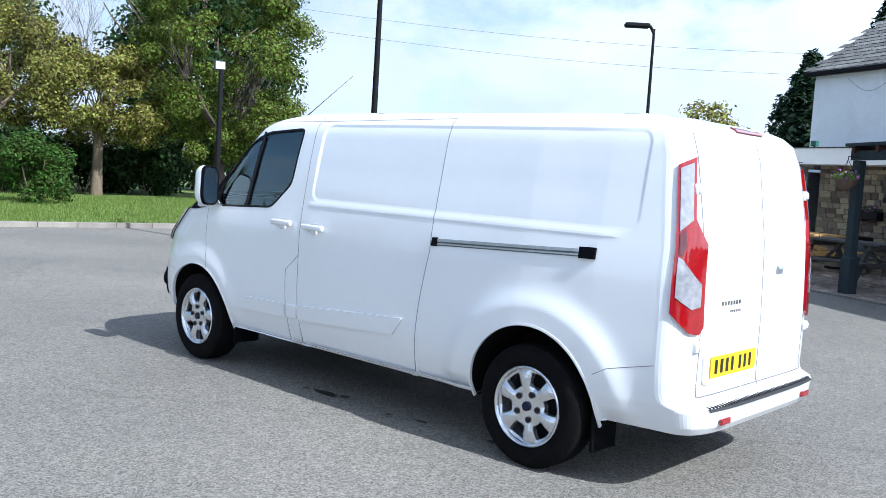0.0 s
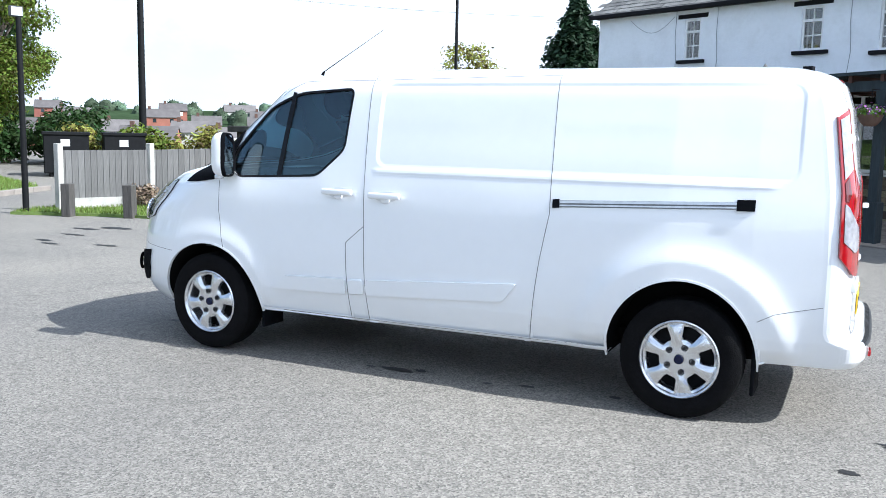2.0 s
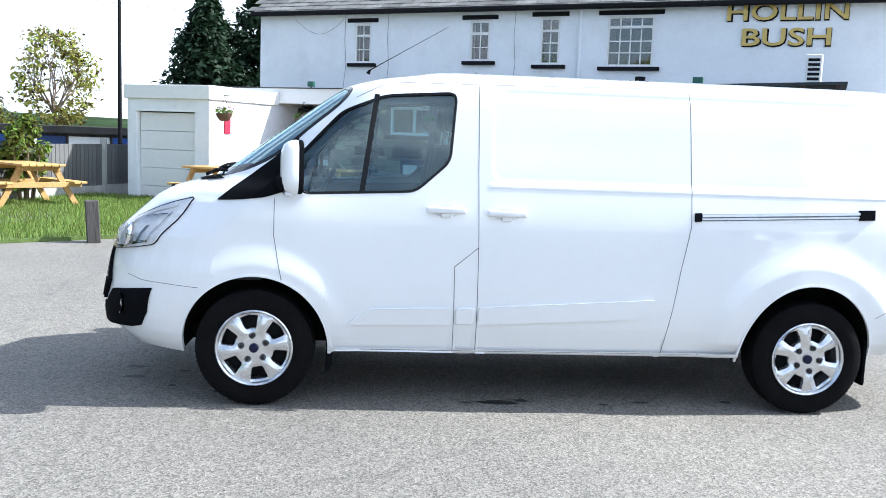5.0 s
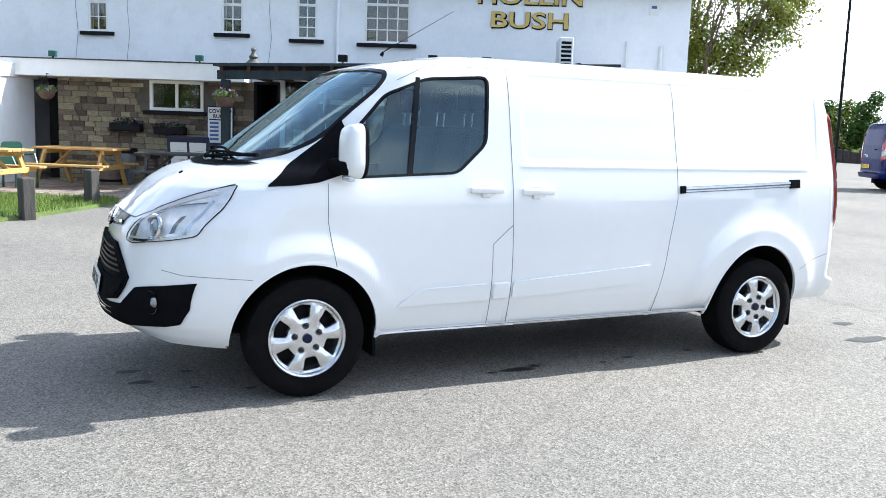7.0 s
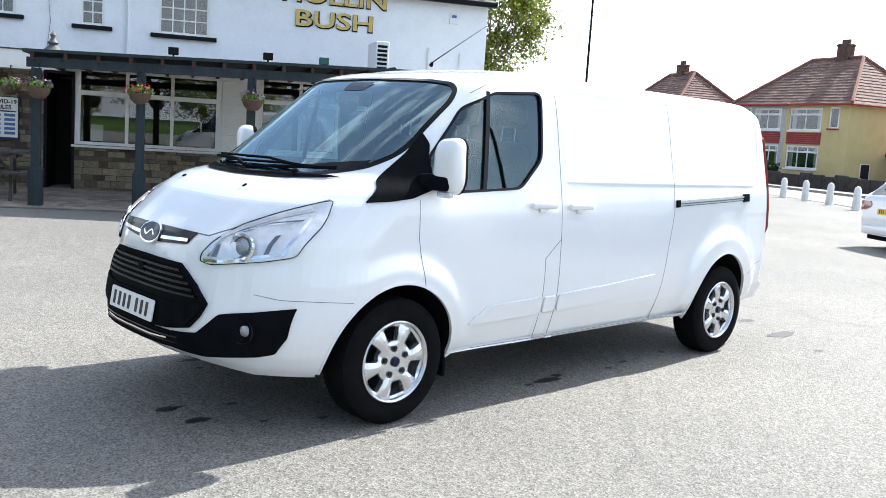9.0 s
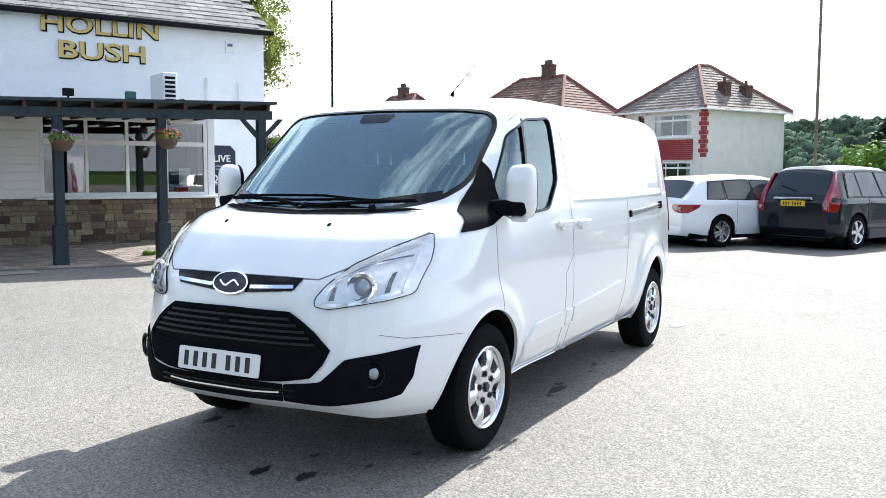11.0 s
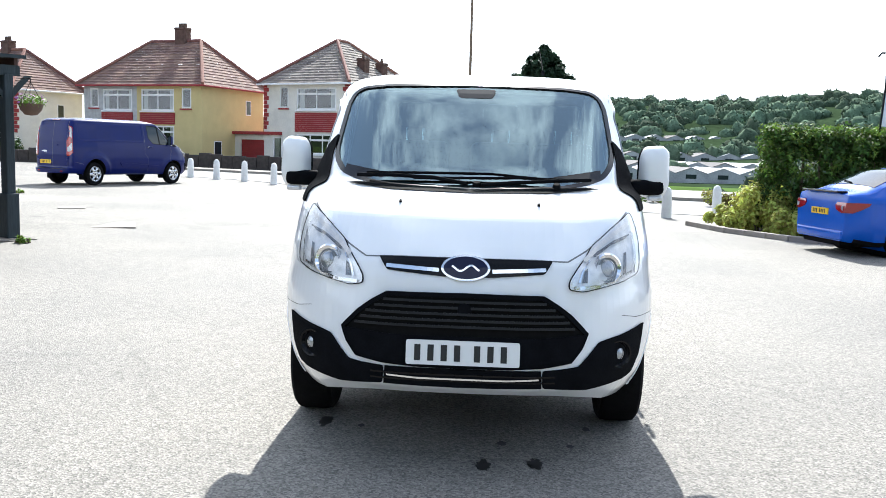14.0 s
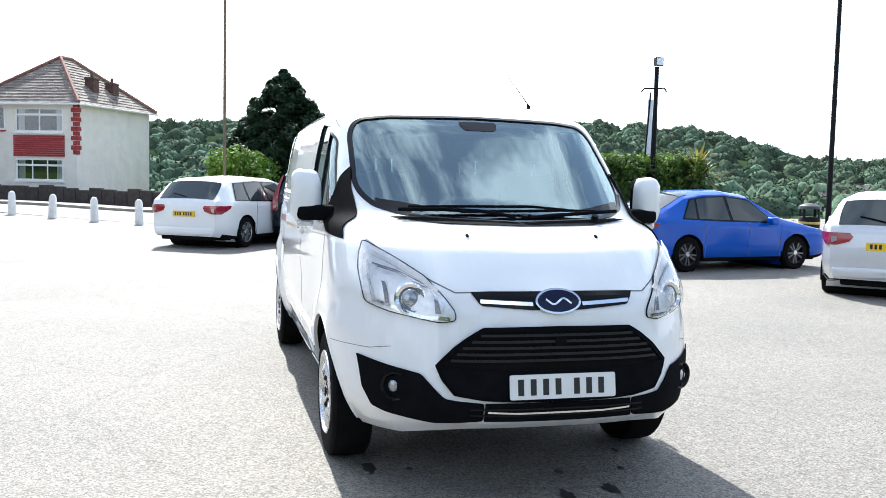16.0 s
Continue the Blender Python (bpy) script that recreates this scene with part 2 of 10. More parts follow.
# ---- materials ----
def mat(name, colour, rough=0.6, metal=0.0, vary=0.0, scale=8.0, bump=0.0, bscale=60.0, coat=0.0, per=0.0, dirt=None, spec=0.5, stretch=(1, 1, 1)):
    """A surface: base colour with cloudy variation at two scales, fine relief, and change from piece to piece."""
    m = bpy.data.materials.new(name)
    m.use_nodes = True
    t = m.node_tree
    b = t.nodes["Principled BSDF"]
    b.inputs["Roughness"].default_value = rough
    b.inputs["Metallic"].default_value = metal
    b.inputs["Coat Weight"].default_value = coat
    b.inputs["Coat Roughness"].default_value = 0.04
    b.inputs["Specular IOR Level"].default_value = spec
    rgb = t.nodes.new("ShaderNodeRGB")
    rgb.outputs[0].default_value = (*colour, 1)
    col = rgb.outputs[0]
    co = t.nodes.new("ShaderNodeTexCoord")
    mp = t.nodes.new("ShaderNodeMapping")
    mp.inputs["Scale"].default_value = stretch
    t.links.new(co.outputs["Object"], mp.inputs["Vector"])
    vec = mp.outputs[0]
    if vary:
        for s, k in ((scale, vary), (scale * 9, vary * 0.6)):
            n = t.nodes.new("ShaderNodeTexNoise")
            n.inputs["Scale"].default_value = s
            n.inputs["Detail"].default_value = 4
            t.links.new(vec, n.inputs["Vector"])
            mr = t.nodes.new("ShaderNodeMapRange")
            mr.inputs[1].default_value, mr.inputs[2].default_value = 0.25, 0.75
            mr.inputs[3].default_value, mr.inputs[4].default_value = 1 - k, 1 + k
            t.links.new(n.outputs["Fac"], mr.inputs[0])
            mx = t.nodes.new("ShaderNodeMix")
            mx.data_type, mx.blend_type = "RGBA", "MULTIPLY"
            mx.inputs[0].default_value = 1
            t.links.new(col, mx.inputs[6])
            t.links.new(mr.outputs[0], mx.inputs[7])
            col = mx.outputs[2]
    if per:
        oi = t.nodes.new("ShaderNodeObjectInfo")
        ge = t.nodes.new("ShaderNodeNewGeometry")
        ad = t.nodes.new("ShaderNodeMath")
        ad.operation = "ADD"
        fr = t.nodes.new("ShaderNodeMath")
        fr.operation = "FRACT"
        t.links.new(oi.outputs["Random"], ad.inputs[0])
        t.links.new(ge.outputs["Random Per Island"], ad.inputs[1])
        t.links.new(ad.outputs[0], fr.inputs[0])
        hs = t.nodes.new("ShaderNodeHueSaturation")
        mr = t.nodes.new("ShaderNodeMapRange")
        mr.inputs[3].default_value, mr.inputs[4].default_value = 1 - per, 1 + per
        t.links.new(fr.outputs[0], mr.inputs[0])
        t.links.new(mr.outputs[0], hs.inputs["Value"])
        mr2 = t.nodes.new("ShaderNodeMapRange")
        mr2.inputs[3].default_value, mr2.inputs[4].default_value = 0.5 - per * 0.06, 0.5 + per * 0.06
        t.links.new(fr.outputs[0], mr2.inputs[0])
        t.links.new(mr2.outputs[0], hs.inputs["Hue"])
        t.links.new(col, hs.inputs["Color"])
        col = hs.outputs[0]
    if dirt:
        dc, amount, ds = dirt
        n = t.nodes.new("ShaderNodeTexNoise")
        n.inputs["Scale"].default_value = ds
        n.inputs["Detail"].default_value = 8
        n.inputs["Roughness"].default_value = 0.7
        t.links.new(vec, n.inputs["Vector"])
        mr = t.nodes.new("ShaderNodeMapRange")
        mr.inputs[1].default_value, mr.inputs[2].default_value = 0.5, 0.75
        mr.inputs[3].default_value, mr.inputs[4].default_value = 0, amount
        t.links.new(n.outputs["Fac"], mr.inputs[0])
        mx = t.nodes.new("ShaderNodeMix")
        mx.data_type = "RGBA"
        mx.inputs[7].default_value = (*dc, 1)
        t.links.new(mr.outputs[0], mx.inputs[0])
        t.links.new(col, mx.inputs[6])
        col = mx.outputs[2]
    t.links.new(col, b.inputs["Base Color"])
    if bump:
        n = t.nodes.new("ShaderNodeTexNoise")
        n.inputs["Scale"].default_value = bscale
        n.inputs["Detail"].default_value = 5
        t.links.new(vec, n.inputs["Vector"])
        bp = t.nodes.new("ShaderNodeBump")
        bp.inputs["Strength"].default_value = bump
        bp.inputs["Distance"].default_value = 0.02
        t.links.new(n.outputs["Fac"], bp.inputs["Height"])
        t.links.new(bp.outputs[0], b.inputs["Normal"])
    return m


def glass(name, tint, rough=0.0, clear=0.75, mirror=0.04, sheen=(0.9, 0.9, 0.9)):
    """Window glass: a thin pane that lets light through and reflects by Fresnel."""
    m = bpy.data.materials.new(name)
    m.use_nodes = True
    t = m.node_tree
    t.nodes.clear()
    o = t.nodes.new("ShaderNodeOutputMaterial")
    tr = t.nodes.new("ShaderNodeBsdfTransparent")
    tr.inputs[0].default_value = (*[c * clear for c in tint], 1)
    gl = t.nodes.new("ShaderNodeBsdfGlossy")
    gl.inputs["Roughness"].default_value = rough
    gl.inputs["Color"].default_value = (*sheen, 1)
    fr = t.nodes.new("ShaderNodeFresnel")
    fr.inputs[0].default_value = 1.52
    mr = t.nodes.new("ShaderNodeMapRange")
    mr.inputs[3].default_value, mr.inputs[4].default_value = mirror, 1.0
    mx = t.nodes.new("ShaderNodeMixShader")
    t.links.new(fr.outputs[0], mr.inputs[0])
    t.links.new(mr.outputs[0], mx.inputs[0])
    t.links.new(tr.outputs[0], mx.inputs[1])
    t.links.new(gl.outputs[0], mx.inputs[2])
    t.links.new(mx.outputs[0], o.inputs[0])
    return m


PAINT_WHITE = mat("white_car_paint", (0.80, 0.81, 0.82), 0.32, coat=1.0, vary=0.015, scale=1.5)
PAINT_BLUE = mat("dark_blue_car_paint", (0.002, 0.008, 0.090), 0.3, coat=0.25, spec=0.12, vary=0.05, scale=2)
PAINT_RACE = mat("bright_blue_car_paint", (0.004, 0.085, 0.47), 0.25, coat=0.4, spec=0.25, vary=0.04, scale=2)
PAINT_BLACK = mat("black_car_paint", (0.006, 0.010, 0.018), 0.15, coat=0.35, spec=0.3, vary=0.1, scale=2)
PAINT_SILVER = mat("silver_car_paint", (0.55, 0.57, 0.60), 0.3, metal=0.4, coat=1.0, vary=0.04, scale=2)
BLACK_PLASTIC = mat("black_plastic", (0.006, 0.0065, 0.008), 0.7, spec=0.015, vary=0.25, scale=12, bump=0.15, bscale=400)
GLOSS_BLACK = mat("gloss_black", (0.005, 0.005, 0.006), 0.15, vary=0.1, spec=0.2)
SEAM = mat("panel_gap", (0.17, 0.17, 0.175), 0.9)
UNDER = mat("underbody", (0.006, 0.006, 0.006), 0.95, spec=0.1, vary=0.3, scale=5)
RUBBER = mat("tyre_rubber", (0.006, 0.006, 0.0065), 0.9, spec=0.08, vary=0.3, scale=10, bump=0.3, bscale=150)
ALLOY = mat("silver_alloy", (0.68, 0.69, 0.71), 0.24, metal=0.85, vary=0.06, scale=20)
DARK_METAL = mat("dark_metal", (0.03, 0.03, 0.032), 0.5, metal=0.6, vary=0.3, scale=15)
CHROME = mat("chrome", (0.80, 0.81, 0.83), 0.12, metal=1.0)
STEP_GREY = mat("ribbed_step_plastic", (0.035, 0.036, 0.038), 0.6, spec=0.3, vary=0.2, scale=20)
# near black: the dark of the wheel openings is put into the disc's colour
DISC_DARK = mat("sooty_brake_disc", (0.010, 0.010, 0.011), 0.7, spec=0.15, vary=0.3, scale=15)
RAIL_DARK = mat("rail_channel_steel", (0.16, 0.165, 0.17), 0.4, metal=0.8, vary=0.2, scale=25)
STEEL = mat("rail_steel", (0.52, 0.53, 0.55), 0.3, metal=1.0, vary=0.1, scale=25)
TAIL_CLEAR = mat("clear_tail_lens", (0.34, 0.34, 0.37), 0.12, metal=0.2, coat=0.6, vary=0.25, scale=35)
RED_LENS = mat("red_lens", (0.27, 0.004, 0.007), 0.08, coat=1.0, vary=0.15, scale=30)
CLEAR_LENS = mat("pale_lens", (0.62, 0.64, 0.68), 0.12, metal=0.25, coat=1.0, vary=0.18, scale=40)
AMBER = mat("amber_lens", (0.75, 0.22, 0.02), 0.15, coat=0.5)
BADGE_BLUE = mat("badge_blue", (0.002, 0.005, 0.030), 0.2, coat=0.3, spec=0.2)
PLATE_WHITE = mat("plate_white", (0.78, 0.78, 0.76), 0.35)
PLATE_YELLOW = mat("plate_yellow", (0.78, 0.50, 0.01), 0.35)
INK = mat("black_ink", (0.012, 0.012, 0.012), 0.5)
SEAT = mat("dark_seat_cloth", (0.028, 0.030, 0.036), 0.9, vary=0.25, scale=30, bump=0.2, bscale=300)
DASH = mat("dark_dashboard", (0.030, 0.032, 0.036), 0.6, vary=0.15, scale=20, bump=0.1, bscale=300)
CAB_PALE = mat("grey_cab_lining", (0.13, 0.14, 0.15), 0.8, vary=0.05)
PAPER = mat("paper", (0.75, 0.75, 0.73), 0.7)
CAR_GLASS = glass("car_glass", (0.62, 0.84, 0.90), clear=0.88, mirror=0.05, sheen=(0.80, 0.96, 1.0))
SCREEN_GLASS = glass("screen_glass", (0.60, 0.84, 0.90), clear=0.92, mirror=0.15, sheen=(0.72, 0.93, 1.0))
GRILLE_BLACK = mat("grille_black", (0.012, 0.012, 0.013), 0.45, spec=0.25, vary=0.2)
DARK_LENS = mat("dark_red_lens", (0.10, 0.012, 0.015), 0.1, coat=1.0)
REFLECTOR = mat("lamp_reflector", (0.90, 0.91, 0.93), 0.16, metal=0.35, vary=0.16, scale=26, bump=0.25, bscale=30)
LAMP_DARK = mat("lamp_pocket", (0.16, 0.165, 0.18), 0.25, metal=0.4, vary=0.3, scale=40)
PROJECTOR = mat("lamp_projector", (0.34, 0.36, 0.39), 0.06, metal=0.6, coat=1.0)
BROW = mat("pale_indicator", (0.72, 0.70, 0.68), 0.15, coat=1.0, vary=0.1, scale=60)
HANDLE_SHADE = mat("handle_recess", (0.62, 0.63, 0.65), 0.4, coat=0.6)
LAMP_GLASS = glass("lamp_glass", (1, 1, 1), clear=0.95)
PANE = glass("window_glass", (0.9, 0.95, 0.95), clear=0.80, mirror=0.09)
MIRROR = mat("mirror_glass", (0.8, 0.82, 0.84), 0.02, metal=1.0)


# ---- ground ----
def asphalt():
    m = bpy.data.materials.new("worn_grey_asphalt")
    m.use_nodes = True
    t = m.node_tree
    b = t.nodes["Principled BSDF"]
    b.inputs["Roughness"].default_value = 0.82
    co = t.nodes.new("ShaderNodeTexCoord")
    def noise_(scale, detail=4, rough=0.55):
        n = t.nodes.new("ShaderNodeTexNoise")
        n.inputs["Scale"].default_value, n.inputs["Detail"].default_value, n.inputs["Roughness"].default_value = scale, detail, rough
        t.links.new(co.outputs["Object"], n.inputs["Vector"])
        return n.outputs["Fac"]
    def ramp(src, stops):
        r = t.nodes.new("ShaderNodeValToRGB")
        e = r.color_ramp.elements
        e[0].position, e[0].color = stops[0][0], (*stops[0][1], 1)
        e[1].position, e[1].color = stops[1][0], (*stops[1][1], 1)
        for p, c in stops[2:]:
            k = e.new(p)
            k.color = (*c, 1)
        t.links.new(src, r.inputs["Fac"])
        return r.outputs["Color"]
    def mul(a, c, f=1.0):
        x = t.nodes.new("ShaderNodeMix")
        x.data_type, x.blend_type = "RGBA", "MULTIPLY"
        x.inputs[0].default_value = f
        t.links.new(a, x.inputs[6])
        t.links.new(c, x.inputs[7])
        return x.outputs[2]
    vo = t.nodes.new("ShaderNodeTexVoronoi")
    vo.inputs["Scale"].default_value = 105
    t.links.new(co.outputs["Object"], vo.inputs["Vector"])
    grain = ramp(vo.outputs["Color"], [(0.0, (0.062, 0.058, 0.051)), (1.0, (0.318, 0.297, 0.263))])
    c = mul(grain, ramp(noise_(0.35, 6), [(0.3, (0.82, 0.82, 0.83)), (0.7, (1.12, 1.11, 1.08))]))
    c = mul(c, ramp(noise_(7, 5, 0.7), [(0.35, (0.93, 0.93, 0.93)), (0.65, (1.05, 1.05, 1.05))]))
    c = mul(c, ramp(noise_(26, 3, 0.7), [(0.38, (0.93, 0.93, 0.93)), (0.62, (1.05, 1.05, 1.05))]))
    # hair cracks and small stains
    cr = t.nodes.new("ShaderNodeTexVoronoi")
    cr.feature = "DISTANCE_TO_EDGE"
    cr.inputs["Scale"].default_value = 0.32
    wob = t.nodes.new("ShaderNodeMix")
    wob.data_type = "VECTOR"
    nz = t.nodes.new("ShaderNodeTexNoise")
    nz.inputs["Scale"].default_value = 1.5
    t.links.new(co.outputs["Object"], nz.inputs["Vector"])
    wob.inputs[0].default_value = 0.25
    t.links.new(co.outputs["Object"], wob.inputs[4])
    t.links.new(nz.outputs["Color"], wob.inputs[5])
    t.links.new(wob.outputs[1], cr.inputs["Vector"])
    c = mul(c, ramp(cr.outputs["Distance"], [(0.0, (0.72, 0.72, 0.72)), (0.006, (1, 1, 1))]), 0.6)
    st = t.nodes.new("ShaderNodeTexNoise")
    st.inputs["Scale"].default_value, st.inputs["Detail"].default_value = 1.7, 3
    t.links.new(co.outputs["Object"], st.inputs["Vector"])
    c = mul(c, ramp(st.outputs["Fac"], [(0.24, (0.55, 0.55, 0.55)), (0.31, (1, 1, 1))]), 0.7)
    t.links.new(c, b.inputs["Base Color"])
    bp = t.nodes.new("ShaderNodeBump")
    bp.inputs["Strength"].default_value, bp.inputs["Distance"].default_value = 0.5, 0.006
    t.links.new(vo.outputs["Distance"], bp.inputs["Height"])
    t.links.new(bp.outputs[0], b.inputs["Normal"])
    return m


ASPHALT = asphalt()
GRASS = mat("grass_turf", (0.13, 0.19, 0.045), 0.9, vary=0.35, scale=1.2, bump=0.8, bscale=45)
KERB = mat("concrete_kerb", (0.23, 0.205, 0.18), 0.85, vary=0.2, scale=3, bump=0.3, bscale=60, per=0.15)
PAVING = mat("worn_brick_paving", (0.27, 0.22, 0.185), 0.85, vary=0.2, scale=2.5, bump=0.3, bscale=70, per=0.28)
MORTAR_BED = mat("sandy_joint_bed", (0.14, 0.125, 0.11), 0.95, vary=0.25, scale=3)
ROAD = mat("pale_road_asphalt", (0.24, 0.235, 0.23), 0.85, vary=0.12, scale=0.6, bump=0.4, bscale=90)
FIELD = mat("far_field", (0.075, 0.12, 0.035), 1.0, vary=0.4, scale=0.02, spec=0.0)
WOOD_FLOOR = mat("far_wood_floor", (0.035, 0.055, 0.028), 1.0, vary=0.4, scale=0.03, spec=0.0)
OIL = mat("oil_stain", (0.016, 0.015, 0.014), 0.6, vary=0.4, scale=20)


def rise(x, y):
    """The ground lifts a little towards the pub and the kerb, and falls away into the valley beyond the road."""
    up = 0.14 * float(smooth(3.5, 9.0, -y)) * float(smooth(9, 5, x) if x > 5 else 1)
    q = (-x) * 0.97 + y * 0.10
    down = -9.0 * float(smooth(34, 95, q)) * float(smooth(-14, 2, y + (q - 34) * 0.25))
    hill = 0.0
    r = math.hypot(x, y)
    if r > 60:
        hill = -8.5 * max(0.0, math.cos(math.atan2(y, x) + 0.75)) ** 2 * float(smooth(60, 150, r))
    if r > 160:
        a = math.atan2(y, x)
        west = max(0.0, -math.cos(a - 0.15)) ** 0.6
        deg = math.degrees(a) % 360
        west *= 1 - float(smooth(187, 199, deg))
        west *= 0.62 + 0.54 * float(smooth(142, 149, deg)) - 0.28 * float(smooth(157, 168, deg))
        hill += west * (58 * float(smooth(330, 820, r)) + 5 * math.sin(a * 9) * float(smooth(400, 900, r)))
        south = max(0.0, math.cos(a + 0.75)) ** 2
        hill += south * 17 * float(smooth(170, 430, r))
    return up + down + hill


def ground_sheet():
    bm = bmesh.new()
    rr = [0] + [1.5 * 1.16 ** i for i in range(58)]
    n = 96
    rings = [[bm.verts.new((-2, 0, rise(-2, 0)))]]
    for r in rr[1:]:
        ring = []
        for i in range(n):
            a = 2 * math.pi * i / n
            x, y = -2 + r * math.cos(a), r * math.sin(a)
            ring.append(bm.verts.new((x, y, rise(x, y))))
        rings.append(ring)
    for i in range(n):
        bm.faces.new((rings[0][0], rings[1][i], rings[1][(i + 1) % n]))
    k = 0
    for a, b in zip(rings[1:], rings[2:]):
        for i in range(n):
            f = bm.faces.new((a[i], b[i], b[(i + 1) % n], a[(i + 1) % n]))
            c = f.calc_center_median()
            if math.hypot(c.x, c.y) > 75 or (c.x < -40 and c.y > -2):
                f.material_index = 2 if math.hypot(c.x, c.y) > 300 else 1
    lone("ground", bm, [ASPHALT, FIELD, WOOD_FLOOR], "worn grey asphalt car park running out to fields", kind="structure", smooth=180)


ground_sheet()


def slab(name, poly, z, h, m, label, kind="structure", step=None):
    """A raised flat area with a real edge, following the ground."""
    bm = bmesh.new()
    p2 = dense(poly, 1.0)
    top = [bm.verts.new((x, y, rise(x, y) + z)) for x, y in p2]
    low = [bm.verts.new((x, y, rise(x, y) + z - h)) for x, y in p2]
    f = bm.faces.new(top)
    bmesh.ops.triangulate(bm, faces=[f])
    for i in range(len(top)):
        bm.faces.new((low[i], low[(i + 1) % len(top)], top[(i + 1) % len(top)], top[i]))
    bmesh.ops.recalc_face_normals(bm, faces=bm.faces)
    return lone(name, bm, m, label, kind=kind)


# the green with the picnic tables
GREEN = [(9.1, -4.75), (7.6, -5.3), (5.9, -5.45), (4.3, -5.6), (2.6, -6.55), (1.6, -7.4), (0.8, -8.3), (0.1, -9.35), (0.2, -9.9), (1.5, -10.3), (2.6, -11.2), (4.0, -12.6), (8.0, -14.0), (9.6, -9.0), (9.3, -6.2)]
slab("grass_green", GREEN, 0.05, 0.12, GRASS, "small grass green with bollards and picnic tables")
# far verge along the access road
slab("grass_verge", [(12.4, 3.0), (12.75, -2.2), (12.2, -6.2), (13.4, -9.0), (60, -34), (75, 10), (40, 30), (14, 14)], 0.10, 0.16, GRASS, "mown grass verge below the trees")

def kerb_run(pts, h=0.11, w=0.13, length=0.9, group="kerb stones"):
    run = dense(pts, length, False)
    for (x0, y0), (x1, y1) in zip(run, run[1:]):
        d = Vector((x1 - x0, y1 - y0, 0))
        bm = B()
        box(bm, (0.004, -w / 2, -0.12), (d.length - 0.004, w / 2, h), 0.012, None, 2)
        o = lone("kerb_stone", bm, KERB, "weathered concrete kerb stone beside the grass", "kerb", group=group)
        o.matrix_world = Matrix.Translation((x0, y0, rise(x0, y0))) @ Matrix.Rotation(math.atan2(d.y, d.x), 4, "Z")


kerb_run([(12.3, 4.0), (12.65, -2.2), (12.1, -6.2), (13.3, -9.2)])
# block paving in front of the pub
PUB = frame_m((-12.1, -10.7, 0), (0.8926, -0.4508, 0), (0.4508, 0.8926, 0), (0, 0, 1))


def pub_xy(s, d):
    p = PUB @ Vector((s, d, 0))
    return p.x, p.y


PAVED = [(1.2, 0.0), (2.4, 6.25), (9.3, 6.35), (14.8, 5.3), (17, 5.5), (17, 0.5)]
PAVEMENT = slab("pavement", [pub_xy(s, d) for s, d in PAVED], 0.015, 0.1, MORTAR_BED, "worn pale block paving outside the pub")
# the road behind the bollards
slab("road", [(-32.33, -15.32), (-25.74, -6.36), (-18.54, 3.6), (-14.72, 14.32), (-21.17, 16.45), (-24.88, 6.53), (-32.13, -5.83), (-38.86, -17.19)], 0.012, 0.05, ROAD, "pale main road beyond the bollards")
slab("pavement", [(-32.54, -6.02), (-25.28, 6.34), (-21.57, 16.46), (-23.16, 17.1), (-27.07, 6.77), (-34.33, -5.78), (-42.43, -20.12), (-40.83, -20.15)], 0.11, 0.2, KERB, "pale footway across the road")
# oil drips under the van
for x, y, r, q in ((-1.44, 0.79, 0.085, 0.5), (-1.60, 0.74, 0.03, 1.0), (-1.25, 0.80, 0.025, 0.8), (0.88, 0.11, 0.055, 0.6), (0.83, 0.36, 0.05, 0.7), (-2.35, 0.74, 0.04, 0.6), (0.30, -0.75, 0.06, 0.6), (0.25, 0.66, 0.03, 0.7), (0.35, -0.55, 0.02, 1.0), (-4.55, 0.85, 0.16, 0.45), (-4.85, 0.35, 0.07, 0.8), (-2.9, 0.70, 0.03, 1.0), (0.55, 0.20, 0.025, 1.0), (0.55, 0.55, 0.02, 1.0), (-2.1, 0.80, 0.022, 1.0), (-4.2, 1.35, 0.035, 1.0), (6.1, -4.2, 0.22, 0.5), (4.75, -2.7, 0.15, 0.4), (5.5, -2.45, 0.12, 0.5), (6.0, -3.3, 0.15, 0.4), (4.5, -3.6, 0.16, 0.5), (6.4, -3.9, 0.18, 0.4), (5.85, -2.65, 0.12, 0.5)):
    bm = B()
    rng = random.Random(x * 71 + y)
    pts = []
    for i in range(22):
        a = 2 * math.pi * i / 22
        k = r * (0.72 + 0.5 * rng.random())
        pts.append(bm.verts.new((x + k * math.cos(a) * 1.4, y + k * math.sin(a) * q, rise(x, y) + 0.0035)))
    bm.faces.new(pts)
    lone("oil_stain", bm, OIL, "dark oil drip stain on the asphalt", "stain", group="oil stains", kind="")


